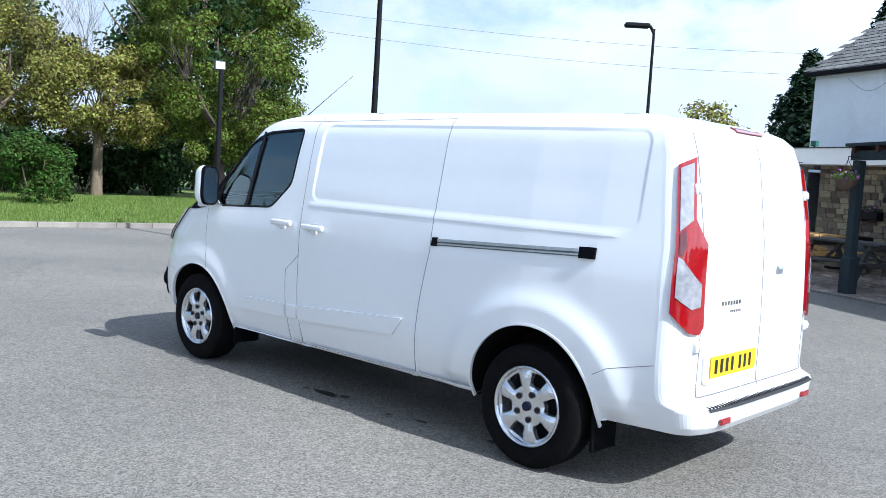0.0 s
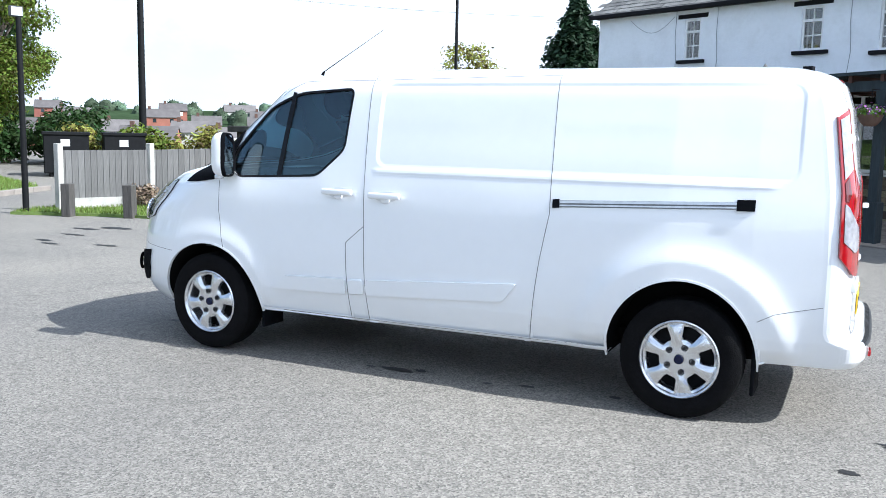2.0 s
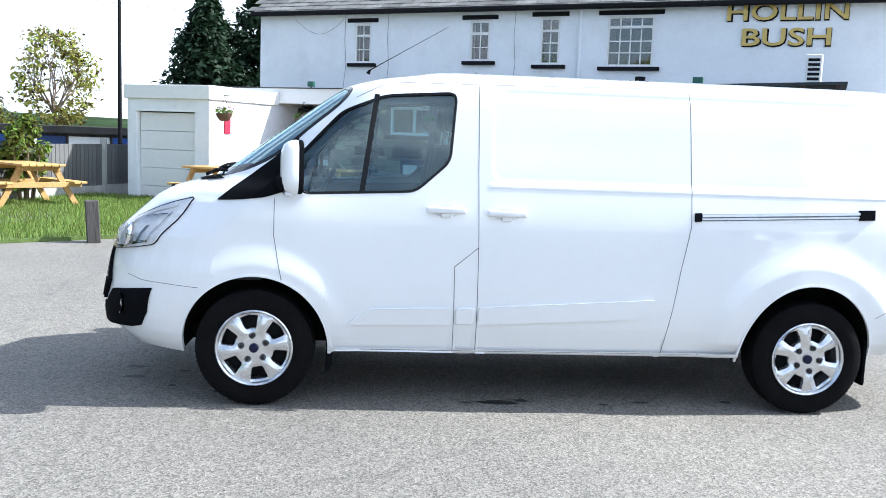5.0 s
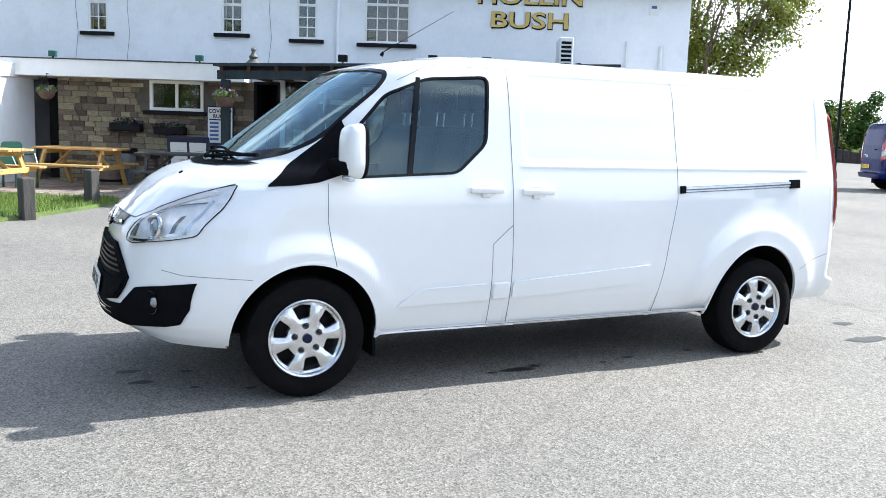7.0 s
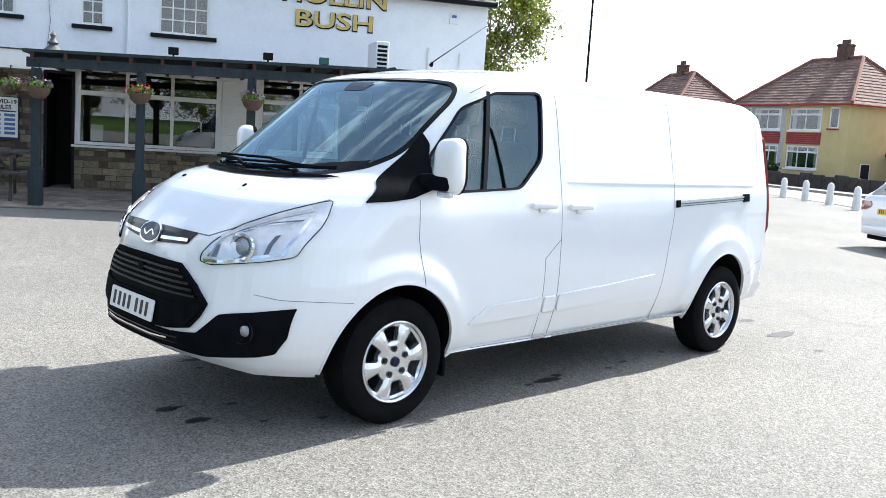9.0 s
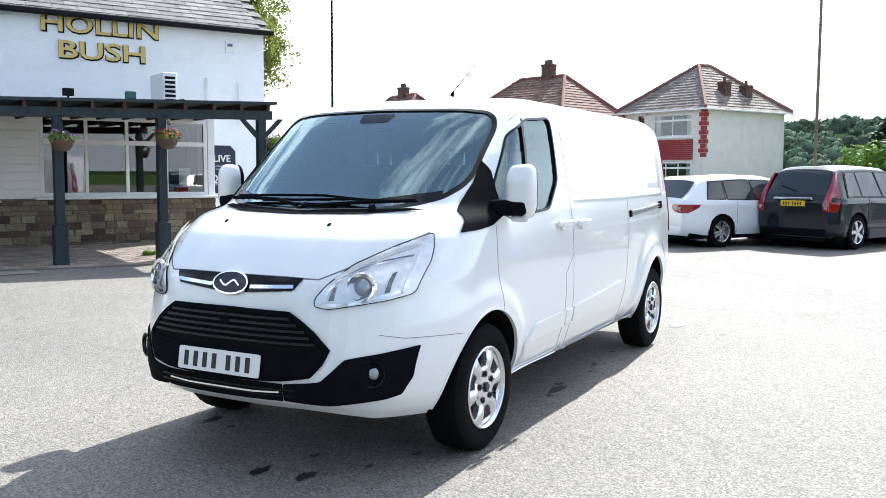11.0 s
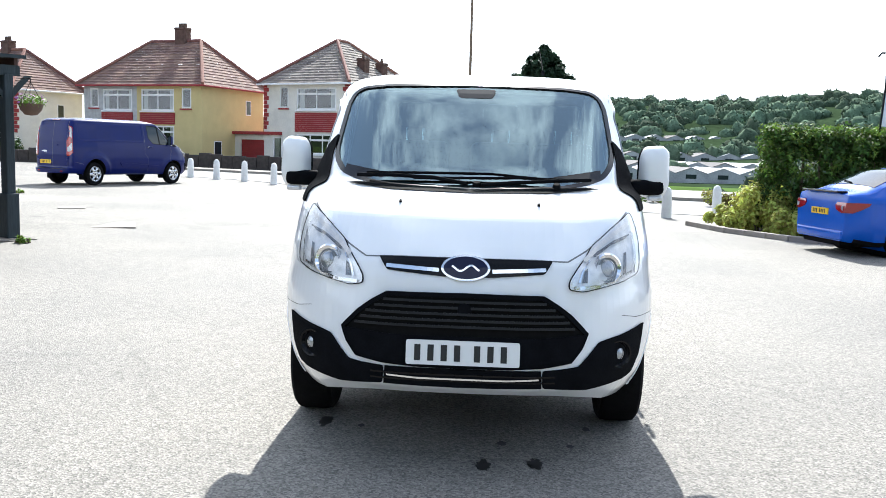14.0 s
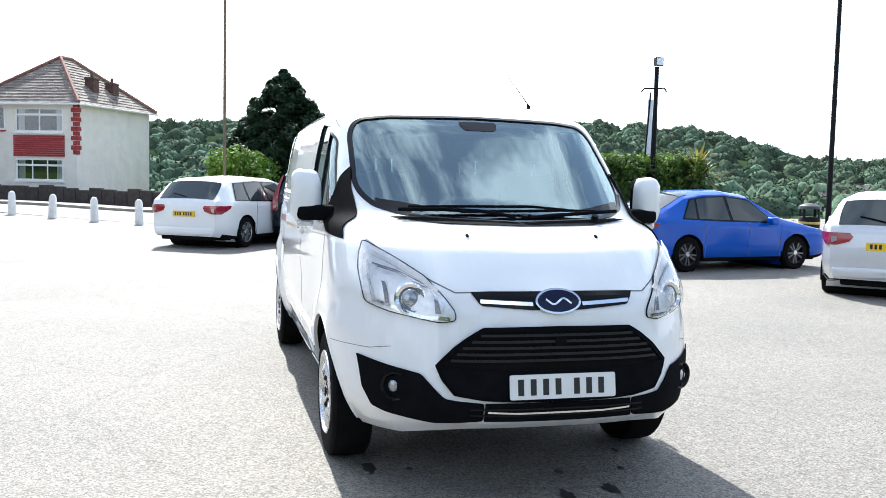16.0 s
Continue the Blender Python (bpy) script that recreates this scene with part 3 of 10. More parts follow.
# ---- the white van: analytic body surface ----
VZ_F = ([0.20, 0.27, 0.33, 0.40, 0.48, 0.55, 0.66, 0.80, 0.90, 0.965, 0.995, 1.04, 1.10, 1.17, 1.235, 1.265, 1.285, 1.32, 1.60, 1.845, 1.875, 1.90, 1.925, 1.945, 1.955],
        [0.80, 0.93, 0.99, 1.015, 1.02, 1.012, 0.99, 0.966, 0.948, 0.925, 0.90, 0.855, 0.79, 0.71, 0.60, 0.50, 0.385, 0.315, -0.06, -0.395, -0.45, -0.515, -0.61, -0.74, -0.86])
VZ_R = ([0.20, 0.27, 0.34, 0.47, 0.49, 0.52, 0.56, 0.9, 1.3, 1.75, 1.87, 1.92, 1.945, 1.955],
        [-4.12, -4.22, -4.25, -4.255, -4.245, -4.18, -4.165, -4.165, -4.15, -4.085, -4.045, -3.99, -3.93, -3.88])
VZ_W = ([0.20, 0.27, 0.33, 0.42, 0.52, 0.62, 0.75, 1.00, 1.12, 1.17, 1.24, 1.30, 1.45, 1.65, 1.82, 1.88, 1.915, 1.94, 1.955],
        [0.80, 0.855, 0.875, 0.905, 0.932, 0.95, 0.957, 0.954, 0.949, 0.944, 0.936, 0.926, 0.902, 0.868, 0.832, 0.805, 0.775, 0.735, 0.69])
VZ_A = ([0.2, 0.9, 1.1, 1.2, 1.3, 1.6, 1.87, 1.955], [0.74, 0.75, 0.72, 0.68, 0.60, 0.40, 0.26, 0.24])
SUP_P, SUP_Q = 3.2, 1.6


def eased(table, sigma):
    """The same curve with its corners rounded."""
    z = np.arange(table[0][0] - 0.1, table[0][-1] + 0.1, 0.0025)
    v = np.interp(z, *table)
    k = np.exp(-0.5 * (np.arange(-40, 41) * 0.0025 / sigma) ** 2)
    pad = np.pad(v, 40, mode="edge")
    return z, np.convolve(pad, k / k.sum(), "valid")


VZ_W = eased(VZ_W, 0.028)
VZ_F = eased(VZ_F, 0.010)


def v_front(z):
    return np.interp(z, *VZ_F)


def v_rear(z):
    return np.interp(z, *VZ_R)


def v_nose(z):
    return np.interp(z, *VZ_A)


def v_half(x, z):
    """Half width of the side wall."""
    w = np.interp(z, *VZ_W)
    k = np.interp(x, [-4.3, -4.0, -3.65, -3.2, -2.5, -1.5], [0.875, 0.90, 0.938, 0.972, 0.995, 1.0])
    w = w * k
    # flares over the wheels
    for cx, cz, amp, r0 in ((0.0, 0.345, 0.018, 0.42), (-3.29, 0.345, 0.032, 0.49)):
        r = np.sqrt((x - cx) ** 2 + (z - cz) ** 2)
        up = smooth(0.25, 0.42, z)
        w = w + amp * up * np.where(r < r0 + 0.05, 1.0, np.exp(-(((r - r0 - 0.05) / 0.085) ** 2)))
    # pressed-in upper panel with rounded corners, running behind the door gap
    px, pz, hx, hz, rad = -2.60, 1.612, 1.268, 0.272, 0.085
    qx, qz = np.abs(x - px) - hx + rad, np.abs(z - pz) - hz + rad
    sd = np.hypot(np.maximum(qx, 0), np.maximum(qz, 0)) + np.minimum(np.maximum(qx, qz), 0) - rad
    w = w - 0.0105 * np.interp(x, [-3.88, -3.45], [0.36, 1.0]) * (0.45 + 0.55 * smooth(1.36, 1.62, z)) * (1 - smooth(-0.026, 0.0, sd))
    # long crease below the panel
    w = w + 0.0045 * np.exp(-(((z - 1.322) / 0.015) ** 2)) * smooth(-3.80, -3.70, x) * (1 - smooth(-1.36, -1.30, x))
    return w


def v_plan(z, n_f=30, n_s=330, n_r=16):
    """Half outline of the body at height z, from the middle of the front round to the middle of the rear."""
    xf, xr, a = v_front(z), v_rear(z), v_nose(z)
    ar = 0.16
    th = np.linspace(0, 1, n_f) ** 1.25 * math.pi / 2
    th[0] = 1e-9
    xc = xf - a
    wf = v_half(xc, z)
    fx = xc + a * np.cos(th) ** (2 / SUP_Q)
    fy = wf * np.sin(th) ** (2 / SUP_P)
    fy[0] = 0
    fx[-1], fy[-1] = xc, wf
    # closer steps where the pressed panel begins and ends
    end = xr + ar
    b3, b4 = max(-3.815, end + 0.10), max(-3.885, end + 0.02)
    sx = np.concatenate([np.linspace(xc, -1.30, 70)[1:], np.linspace(-1.30, -1.37, 15)[1:], np.linspace(-1.37, b3, n_s - 124)[1:], np.linspace(b3, b4, 25)[1:], np.linspace(b4, end, 19)[1:]])
    sy = v_half(sx, z)
    t2 = np.linspace(0, math.pi / 2, n_r)[1:]
    wr = v_half(xr + ar, z)
    rx = xr + ar - ar * np.sin(t2) ** (2 / 2.2)
    ry = wr * np.cos(t2) ** (2 / 7.0)
    # even steps across the flat rear
    rx2 = np.full(12, xr)
    ys = np.linspace(ry[-2], 0, 13)[1:]
    return np.concatenate([fx, sx, rx[:-1], rx2]), np.concatenate([fy, sy, ry[:-1], ys])


def v_side(x, z, s=1):
    """Place on the side wall at (x, z); s: 1 left, -1 right."""
    xf, a, xr = v_front(z), v_nose(z), v_rear(z)
    xc = xf - a
    if x <= xc:
        y = float(v_half(x, z))
        if x < xr + 0.16:
            f = min(1.0, (xr + 0.16 - x) / 0.16)
            y *= max(0.0, 1 - f ** 2.2) ** (1 / 7.0)
    else:
        f = min(1.0, (x - xc) / a)
        y = float(v_half(xc, z)) * max(0.0, 1 - f ** SUP_Q) ** (1 / SUP_P)
    return Vector((x, s * y, z))


def v_side_n(x, z, s=1):
    e = 0.012
    du = v_side(x + e, z, s) - v_side(x - e, z, s)
    dv = v_side(x, z + e, s) - v_side(x, z - e, s)
    n = du.cross(dv).normalized()
    return n if n.y * s > 0 else -n


def v_nose_at(y, z):
    """Place on the front at (y, z)."""
    xf, a = float(v_front(z)), float(v_nose(z))
    w = float(v_half(xf - a, z))
    f = min(1.0, abs(y) / w)
    return Vector((xf - a + a * max(0.0, 1 - f ** SUP_P) ** (1 / SUP_Q), y, z))


def v_nose_n(y, z):
    e = 0.01
    du = v_nose_at(y + e, z) - v_nose_at(y - e, z)
    dv = v_nose_at(y, z + e) - v_nose_at(y, z - e)
    n = du.cross(dv).normalized()
    return n if n.x > 0 else -n


def v_tail_at(y, z):
    """Place on the rear at (y, z), following the rounded corner."""
    xr = float(v_rear(z))
    wr = float(v_half(xr + 0.16, z))
    c = min(1.0, abs(y) / wr) ** 3.5
    return Vector((xr + 0.16 * (1 - max(0.0, 1 - c * c) ** 0.4545), y, z))


def v_tail_n(y, z):
    e = 0.01
    du = v_tail_at(y + e, z) - v_tail_at(y - e, z)
    n = Vector((-du.y, du.x, 0)).normalized()
    return n if n.x < 0 else -n


SIDE_GLASS = rounded([(-0.27, 1.245), (-0.90, 1.275), (-1.095, 1.45), (-1.125, 1.845), (-0.72, 1.815), (-0.47, 1.715), (-0.20, 1.42), (-0.20, 1.30)], 0.05, 4)
WS = [(0.0, 1.288), (0.36, 1.298), (0.46, 1.305), (0.584, 1.325), (0.690, 1.362), (0.745, 1.425), (0.760, 1.49), (0.752, 1.60), (0.742, 1.75), (0.715, 1.815), (0.665, 1.850), (0.52, 1.866), (0.0, 1.878)]
WS = [(y * 1.03, z) for y, z in WS]
SCREEN = WS + [(-y, z) for y, z in WS[::-1][1:-1]]
ARCH_F = [(0.0 + 0.425 * math.cos(t), 0.345 + 0.425 * math.sin(t)) for t in (2 * math.pi * i / 72 for i in range(72))]
ARCH_R = [(-3.29 + 0.42 * math.cos(t), 0.345 + 0.452 * math.sin(t)) for t in (2 * math.pi * i / 72 for i in range(72))]
CAB_DOOR = [(-0.105, 1.21), (-0.105, 1.00), (-0.13, 0.86), (-0.16, 0.72), (-0.24, 0.60), (-0.36, 0.44), (-0.41, 0.335), (-1.15, 0.335), (-1.14, 0.85), (-1.275, 0.965), (-1.262, 1.40), (-1.255, 1.90), (-0.74, 1.895), (-0.55, 1.80), (-0.23, 1.50), (0.0, 1.34)]
SLIDE_DOOR = [(-1.265, 1.90), (-2.505, 1.925), (-2.52, 1.12), (-2.47, 0.85), (-2.40, 0.335), (-1.285, 0.335), (-1.275, 0.965), (-1.262, 1.40)]

VAN = thing("white_panel_van", "white long panel van with silver alloy wheels parked on asphalt", "van")


def build_body():
    zs = sorted(set(np.round(np.concatenate([np.arange(0.28, 1.86, 0.0125), np.arange(1.86, 1.9551, 0.0095), [1.955]]), 4)))
    cols = []
    for z in zs:
        x, y = v_plan(z)
        cols.append((x, y))
    def low(x, y, z):
        """The lower edge of the body is not level: it rises under the bumpers."""
        if z >= 0.5:
            return z
        zb = np.interp(x, [-4.3, -3.7, -3.6, -2.85, -0.4, 0.40, 0.70, 0.90, 1.02], [0.36, 0.35, 0.31, 0.335, 0.31, 0.285, 0.305, 0.36, 0.372])
        return zb + (z - 0.28) / 0.22 * (0.5 - zb)
    n = len(cols[0][0])
    bm = bmesh.new()
    vs = []
    for z, (x, y) in zip(zs, cols):
        vs.append([[bm.verts.new((x[i], s * y[i], low(x[i], y[i], z))) if not (s < 0 and y[i] == 0) else None for i in range(n)] for s in (1, -1)])
        for i in range(n):
            if vs[-1][1][i] is None:
                vs[-1][1][i] = vs[-1][0][i]
    # classes of faces by the outline in which they lie
    def side_class(cx, cz):
        if inside((cx, cz), ARCH_F) or inside((cx, cz), ARCH_R):
            return -1
        if inside((cx, cz), SIDE_GLASS):
            return -1
        if inside((cx, cz), CAB_DOOR):
            return 1
        if inside((cx, cz), SLIDE_DOOR):
            return 2
        return 0
    lists = {}
    for k in range(len(zs) - 1):
        for s in (0, 1):
            for i in range(n - 1):
                q = [vs[k][s][i], vs[k][s][i + 1], vs[k + 1][s][i + 1], vs[k + 1][s][i]]
                q = list(dict.fromkeys(q))
                if len(q) < 3:
                    continue
                c = sum((v.co for v in q), Vector()) / len(q)
                cl = 0
                if i < 30 and inside((c.y, c.z), SCREEN) and c.x > -0.6:
                    cl = -1
                elif i >= 6:
                    cl = side_class(c.x, c.z)
                    if s == 1 and cl == 2:
                        cl = 0
                if cl < 0:
                    continue
                lists.setdefault((cl, s if cl else 0), []).append(q if s == 1 else q[::-1])
    # roof
    top = [vs[-1][0][i] for i in range(n)] + [vs[-1][1][i] for i in range(n - 2, 0, -1)]
    x0, x1 = min(v.co.x for v in top), max(v.co.x for v in top)
    prev = top
    for f, dz in ((0.96, 0.008), (0.88, 0.017), (0.7, 0.029), (0.45, 0.039), (0.2, 0.045)):
        ring = []
        for v in top:
            y = v.co.y * f
            ex = (1 - f) * 0.75
            x = x0 + ex + (v.co.x - x0) * (x1 - x0 - 2 * ex) / (x1 - x0)
            ring.append(bm.verts.new((x, y, 1.955 + dz)))
        for i in range(len(top)):
            j = (i + 1) % len(top)
            lists[(0, 0)].append([prev[i], prev[j], ring[j], ring[i]][::-1])
        prev = ring
    half = len(prev) // 2
    for i in range(half):
        a, b, c, d = prev[i], prev[i + 1], prev[-(i + 1)], prev[-i] if i else prev[0]
        q = list(dict.fromkeys([a, b, c, d]))
        if len(q) >= 3:
            lists[(0, 0)].append(q[::-1])
    # snap the borders of openings and doors to their outlines
    used = {}
    for key, qs in lists.items():
        for q in qs:
            for v in q:
                used.setdefault(v, set()).add(key)
    count = {}
    for key, qs in lists.items():
        for q in qs:
            for a, b in zip(q, q[1:] + q[:1]):
                e = frozenset((a, b))
                count.setdefault(e, []).append(key)
    edge_v = set()
    for e, ks in count.items():
        if len(ks) == 1 or len(set(ks)) > 1:
            edge_v |= set(e)
    lines = [ARCH_F, ARCH_R, SIDE_GLASS, CAB_DOOR, SLIDE_DOOR]
    for v in edge_v:
        if v.co.z < 0.30:
            continue
        if v.co.x > -0.62 and abs(v.co.y) < 0.81 and v.co.z > 1.27:
            p, d = nearest((v.co.y, v.co.z), SCREEN)
            if d < 0.035:
                v.co = v_nose_at(*p)
                continue
        if abs(v.co.y) > 0.3:
            best = min((nearest((v.co.x, v.co.z), l) for l in lines), key=lambda r: r[1])
            if best[1] < 0.03:
                v.co = v_side(*best[0], 1 if v.co.y > 0 else -1)
    for qs in lists.values():
        for q in qs:
            try:
                bm.faces.new(q)
            except ValueError:
                pass
    bmesh.ops.recalc_face_normals(bm, faces=bm.faces)
    bm.normal_update()
    names = {(0, 0): ("body_shell", ""), (1, 0): ("cab_door", "white cab door"), (1, 1): ("cab_door", "white cab door"), (2, 0): ("sliding_door", "white sliding load door")}
    for key, qs in lists.items():
        out = bmesh.new()
        mp = {}
        for q in qs:
            for v in q:
                if v not in mp:
                    mp[v] = out.verts.new(v.co)
            try:
                out.faces.new([mp[v] for v in q])
            except ValueError:
                pass
        # a turned-in edge gives the skin its thickness
        own = {c: v for v, c in mp.items()}
        rim_e = [e for e in out.edges if len(e.link_faces) == 1]
        turned = {}
        for e in rim_e:
            for c in e.verts:
                if c not in turned:
                    turned[c] = out.verts.new(c.co - own[c].normal * 0.010)
        skin = len(out.faces)
        for e in rim_e:
            p, q = e.verts
            f = e.link_faces[0]
            for l in f.loops:
                if l.edge == e:
                    p, q = l.vert, l.link_loop_next.vert
            out.faces.new((q, p, turned[p], turned[q]))
        out.verts.index_update()
        ns = {c.index: own[c].normal.copy() for c in own}
        ob = part(names[key][0], out, PAINT_WHITE, VAN, names[key][1], smooth=180)
        me = ob.data
        split = []
        for k, f in enumerate(me.polygons):
            for vi in f.vertices:
                n = ns.get(vi)
                split.append(tuple(n) if n is not None and k < skin and n.dot(f.normal) > 0.7 else tuple(f.normal))
        me.normals_split_custom_set(split)
        ob.shadow_terminator_geometry_offset = 1.0
        PARTS[key] = ob
    bm.free()


PARTS = {}
build_body()
DOORS = {1: PARTS[(1, 0)], -1: PARTS[(1, 1)]}
SLIDE = PARTS[(2, 0)]


def side_fn(s):
    return (lambda x, z: v_side(x, z, s)), (lambda x, z: v_side_n(x, z, s))


def build_side(s):
    sf, sn = side_fn(s)
    door = DOORS[s]
    # glass with its black surround, split by a black bar
    bm = B()
    patch(bm, SIDE_GLASS, sf, 0.06, out=-0.012, nrm=sn)
    g = part("side_window", bm, CAR_GLASS, door, "tinted cab side window", smooth=60)
    bm = B()
    ribbon(bm, dense(SIDE_GLASS, 0.03), sf, sn, 0.015, 0.002, 0.014, closed=True)
    part("window_surround", bm, GLOSS_BLACK, door, "black window surround")
    bm = B()
    ribbon(bm, dense([(-0.595, 1.262), (-0.668, 1.82)], 0.05, False), sf, sn, 0.030, 0.001, 0.012)
    part("window_bar", bm, GLOSS_BLACK, door, "black upright bar")
    # dark trim inside the door
    bm = B()
    patch(bm, [(-0.16, 1.225), (-1.22, 1.245), (-1.22, 0.45), (-0.46, 0.45), (-0.30, 0.70)], sf, 0.10, out=-0.05, thick=0.02, nrm=sn)
    part("door_trim", bm, DASH, door, "dark inner door trim")
    # triangular black corner in front of the glass
    sail = rounded([(0.222, 1.186), (0.10, 1.285), (-0.10, 1.440), (-0.225, 1.560), (-0.235, 1.50), (-0.205, 1.42), (-0.20, 1.262), (-0.05, 1.214), (0.08, 1.196)], 0.010, 2)
    bm = B()
    patch(bm, sail, sf, 0.02, out=0.004, thick=0.006, nrm=sn)
    part("corner_cover", bm, BLACK_PLASTIC, VAN, "black plastic corner cover", smooth=40)
    # handles
    for x, z, owner in ((-1.08, 1.175, door), (-1.43, 1.165, SLIDE)) if s > 0 else ((-1.08, 1.175, door),):
        bm = B()
        o = sf(x, z)
        n = sn(x, z)
        box(bm, (-0.115, -0.014, -0.020), (0.115, 0.014, 0.020), 0.012, Matrix.Translation(o + n * 0.026), 3)
        box(bm, (-0.03, -0.02, -0.045), (0.03, 0.008, -0.015), 0.010, Matrix.Translation(o + n * 0.014), 2)
        part("door_handle", bm, PAINT_WHITE, owner, "white pull handle", smooth=40)
        # flat oval, greyer than the paint: the handle cup's shade put into colour
        bm = B()
        patch(bm, [(x + 0.085 * math.cos(t), z - 0.004 + 0.034 * math.sin(t)) for t in (2 * math.pi * i / 20 for i in range(20))], sf, 0.05, out=0.001, nrm=sn)
        part("handle_recess", bm, HANDLE_SHADE, owner)
    # gaps between the panels
    seams = [(CAB_DOOR[:12], door), ([CAB_DOOR[11], CAB_DOOR[12], CAB_DOOR[13]], door)]
    if s > 0:
        seams += [(SLIDE_DOOR[:6], SLIDE), ([(-1.275, 0.965), (-1.285, 0.335)], SLIDE), ([(-1.265, 1.90), (-1.255, 1.93)], SLIDE)]
    for line, owner in seams:
        run = []
        for p in dense(line, 0.015, False) + [None]:
            if p is not None and not inside(p, ARCH_F) and not inside(p, ARCH_R):
                run.append(p)
            elif len(run) > 1:
                bm = B()
                ribbon(bm, run, sf, sn, 0.0042, 0.0008, 0.002)
                part("panel_gap", bm, SEAM, owner)
                run = []
            else:
                run = []
    # raised rubbing strip
    bm = B()
    pieces = [([(-0.52, 0.495), (-0.665, 0.595), (-1.135, 0.612), (-1.135, 0.508)], door)]
    if s > 0:
        pieces += [([(-1.155, 0.508), (-1.155, 0.613), (-1.27, 0.617), (-1.27, 0.513)], VAN), ([(-1.29, 0.514), (-1.29, 0.618), (-2.335, 0.688), (-2.24, 0.568)], SLIDE)]
    else:
        pieces += [([(-1.155, 0.508), (-1.155, 0.613), (-2.335, 0.688), (-2.24, 0.568)], VAN)]
    for poly, owner in pieces:
        bm = B()
        patch(bm, rounded(poly, 0.02, 2), sf, 0.08, out=0.0, thick=0.015, nrm=sn)
        o = part("rubbing_strip", bm, PAINT_WHITE, owner, "raised white moulding", smooth=30)
        bv = o.modifiers.new("edge", "BEVEL")
        bv.width, bv.segments, bv.limit_method = 0.007, 2, "ANGLE"
    # sill
    bm = B()
    rows = []
    for x in np.linspace(-0.42, -2.88, 40):
        zt = 0.345 + 0.012 * (x + 0.42) / -2.4
        y = v_side(x, zt, s).y
        rows.append([bm.verts.new(p) for p in ((x, y + s * 0.004, zt), (x, y - s * 0.006, zt - 0.022), (x, y - s * 0.05, zt - 0.036), (x, y - s * 0.12, zt - 0.03))])
    for a, b in zip(rows, rows[1:]):
        for j in range(3):
            bm.faces.new((a[j], a[j + 1], b[j + 1], b[j]))
    bmesh.ops.recalc_face_normals(bm, faces=bm.faces)
    part("sill", bm, PAINT_WHITE, VAN, smooth=50)
    bm = B()
    ribbon(bm, dense([(-0.42, 0.338), (-2.86, 0.352)], 0.06, False), sf, sn, 0.006, 0.003, 0.006)
    part("panel_gap", bm, SEAM, VAN)
    # arch lips and liners
    for arch, nm in ((ARCH_F, 1), (ARCH_R, 2)):
        bm = B()
        pts = [p for p in arch if p[1] > 0.27]
        i0 = max(range(len(arch)), key=lambda i: -abs(arch[i][1] - 0.30) if arch[i][0] > sum(p[0] for p in arch) / len(arch) else -9)
        ordered = [arch[(i0 + k) % len(arch)] for k in range(len(arch))]
        ordered = [p for p in ordered if p[1] >= 0.285]
        ribbon(bm, ordered, sf, sn, 0.012, 0.004, 0.02)
        part("arch_lip", bm, PAINT_WHITE, VAN, smooth=40)
        bm = B()
        rows = []
        for x, z in ordered:
            p = sf(x, z)
            rows.append([bm.verts.new((x, p.y - s * 0.006, z)), bm.verts.new((x, s * 0.55, z))])
        for a, b in zip(rows, rows[1:]):
            bm.faces.new((a[0], a[1], b[1], b[0]))
        c = bm.verts.new((sum(p[0] for p in ordered) / len(ordered), s * 0.55, 0.3))
        for a, b in zip(rows, rows[1:]):
            bm.faces.new((a[1], b[1], c))
        part("arch_liner", bm, UNDER, VAN, "black wheel arch liner", smooth=50)
    # step in the rear quarter above the bumper
    bm = B()
    ribbon(bm, dense([(-3.70, 0.60), (-3.78, 0.645), (-4.02, 0.70)], 0.03, False), sf, sn, 0.0035, 0.0008, 0.003)
    part("panel_gap", bm, SEAM, VAN)
    bm = B()
    ribbon(bm, dense([(0.315, 0.690), (0.50, 0.700), (0.66, 0.706), (0.76, 0.728)], 0.03, False), sf, sn, 0.003, 0.0008, 0.003)
    part("panel_gap", bm, SEAM, VAN)
    if s > 0:
        # sliding door rail
        bm = B()
        rail = [(-2.545, 1.158), (-2.545, 1.198), (-3.645, 1.240), (-3.645, 1.200)]
        patch(bm, rail, sf, 0.08, out=-0.003, thick=0.007, nrm=sn)
        r = part("door_rail", bm, RAIL_DARK, VAN, "dark sliding door rail channel")
        bm = B()
        ribbon(bm, dense([(-2.58, 1.190), (-3.56, 1.228)], 0.06, False), sf, sn, 0.015, 0.014, 0.010)
        ribbon(bm, dense([(-2.58, 1.170), (-3.56, 1.207)], 0.06, False), sf, sn, 0.009, 0.011, 0.008)
        part("rail_trim", bm, STEEL, r, "bright metal rail")
        for x0, x1, w in ((-2.538, -2.575, 0.05), (-3.555, -3.65, 0.06)):
            bm = B()
            zc = 1.178 + (x0 + x1 + 5.09) / 2 * -0.038
            patch(bm, [(x0, zc - w / 2), (x0, zc + w / 2), (x1, zc + w / 2 + 0.003), (x1, zc - w / 2 + 0.003)], sf, 0.05, out=0.0, thick=0.016, nrm=sn)
            part("rail_end", bm, BLACK_PLASTIC, r, "black end cap")
    # mud flaps
    for x, z0 in ((-0.42, 0.19), (-3.69, 0.17)):
        bm = B()
        y = 0.875 if x > -1 else 0.86
        box(bm, (x - 0.012, min(s * (y - 0.23), s * y), z0), (x + 0.012, max(s * (y - 0.23), s * y), 0.46), 0.01, None, 2)
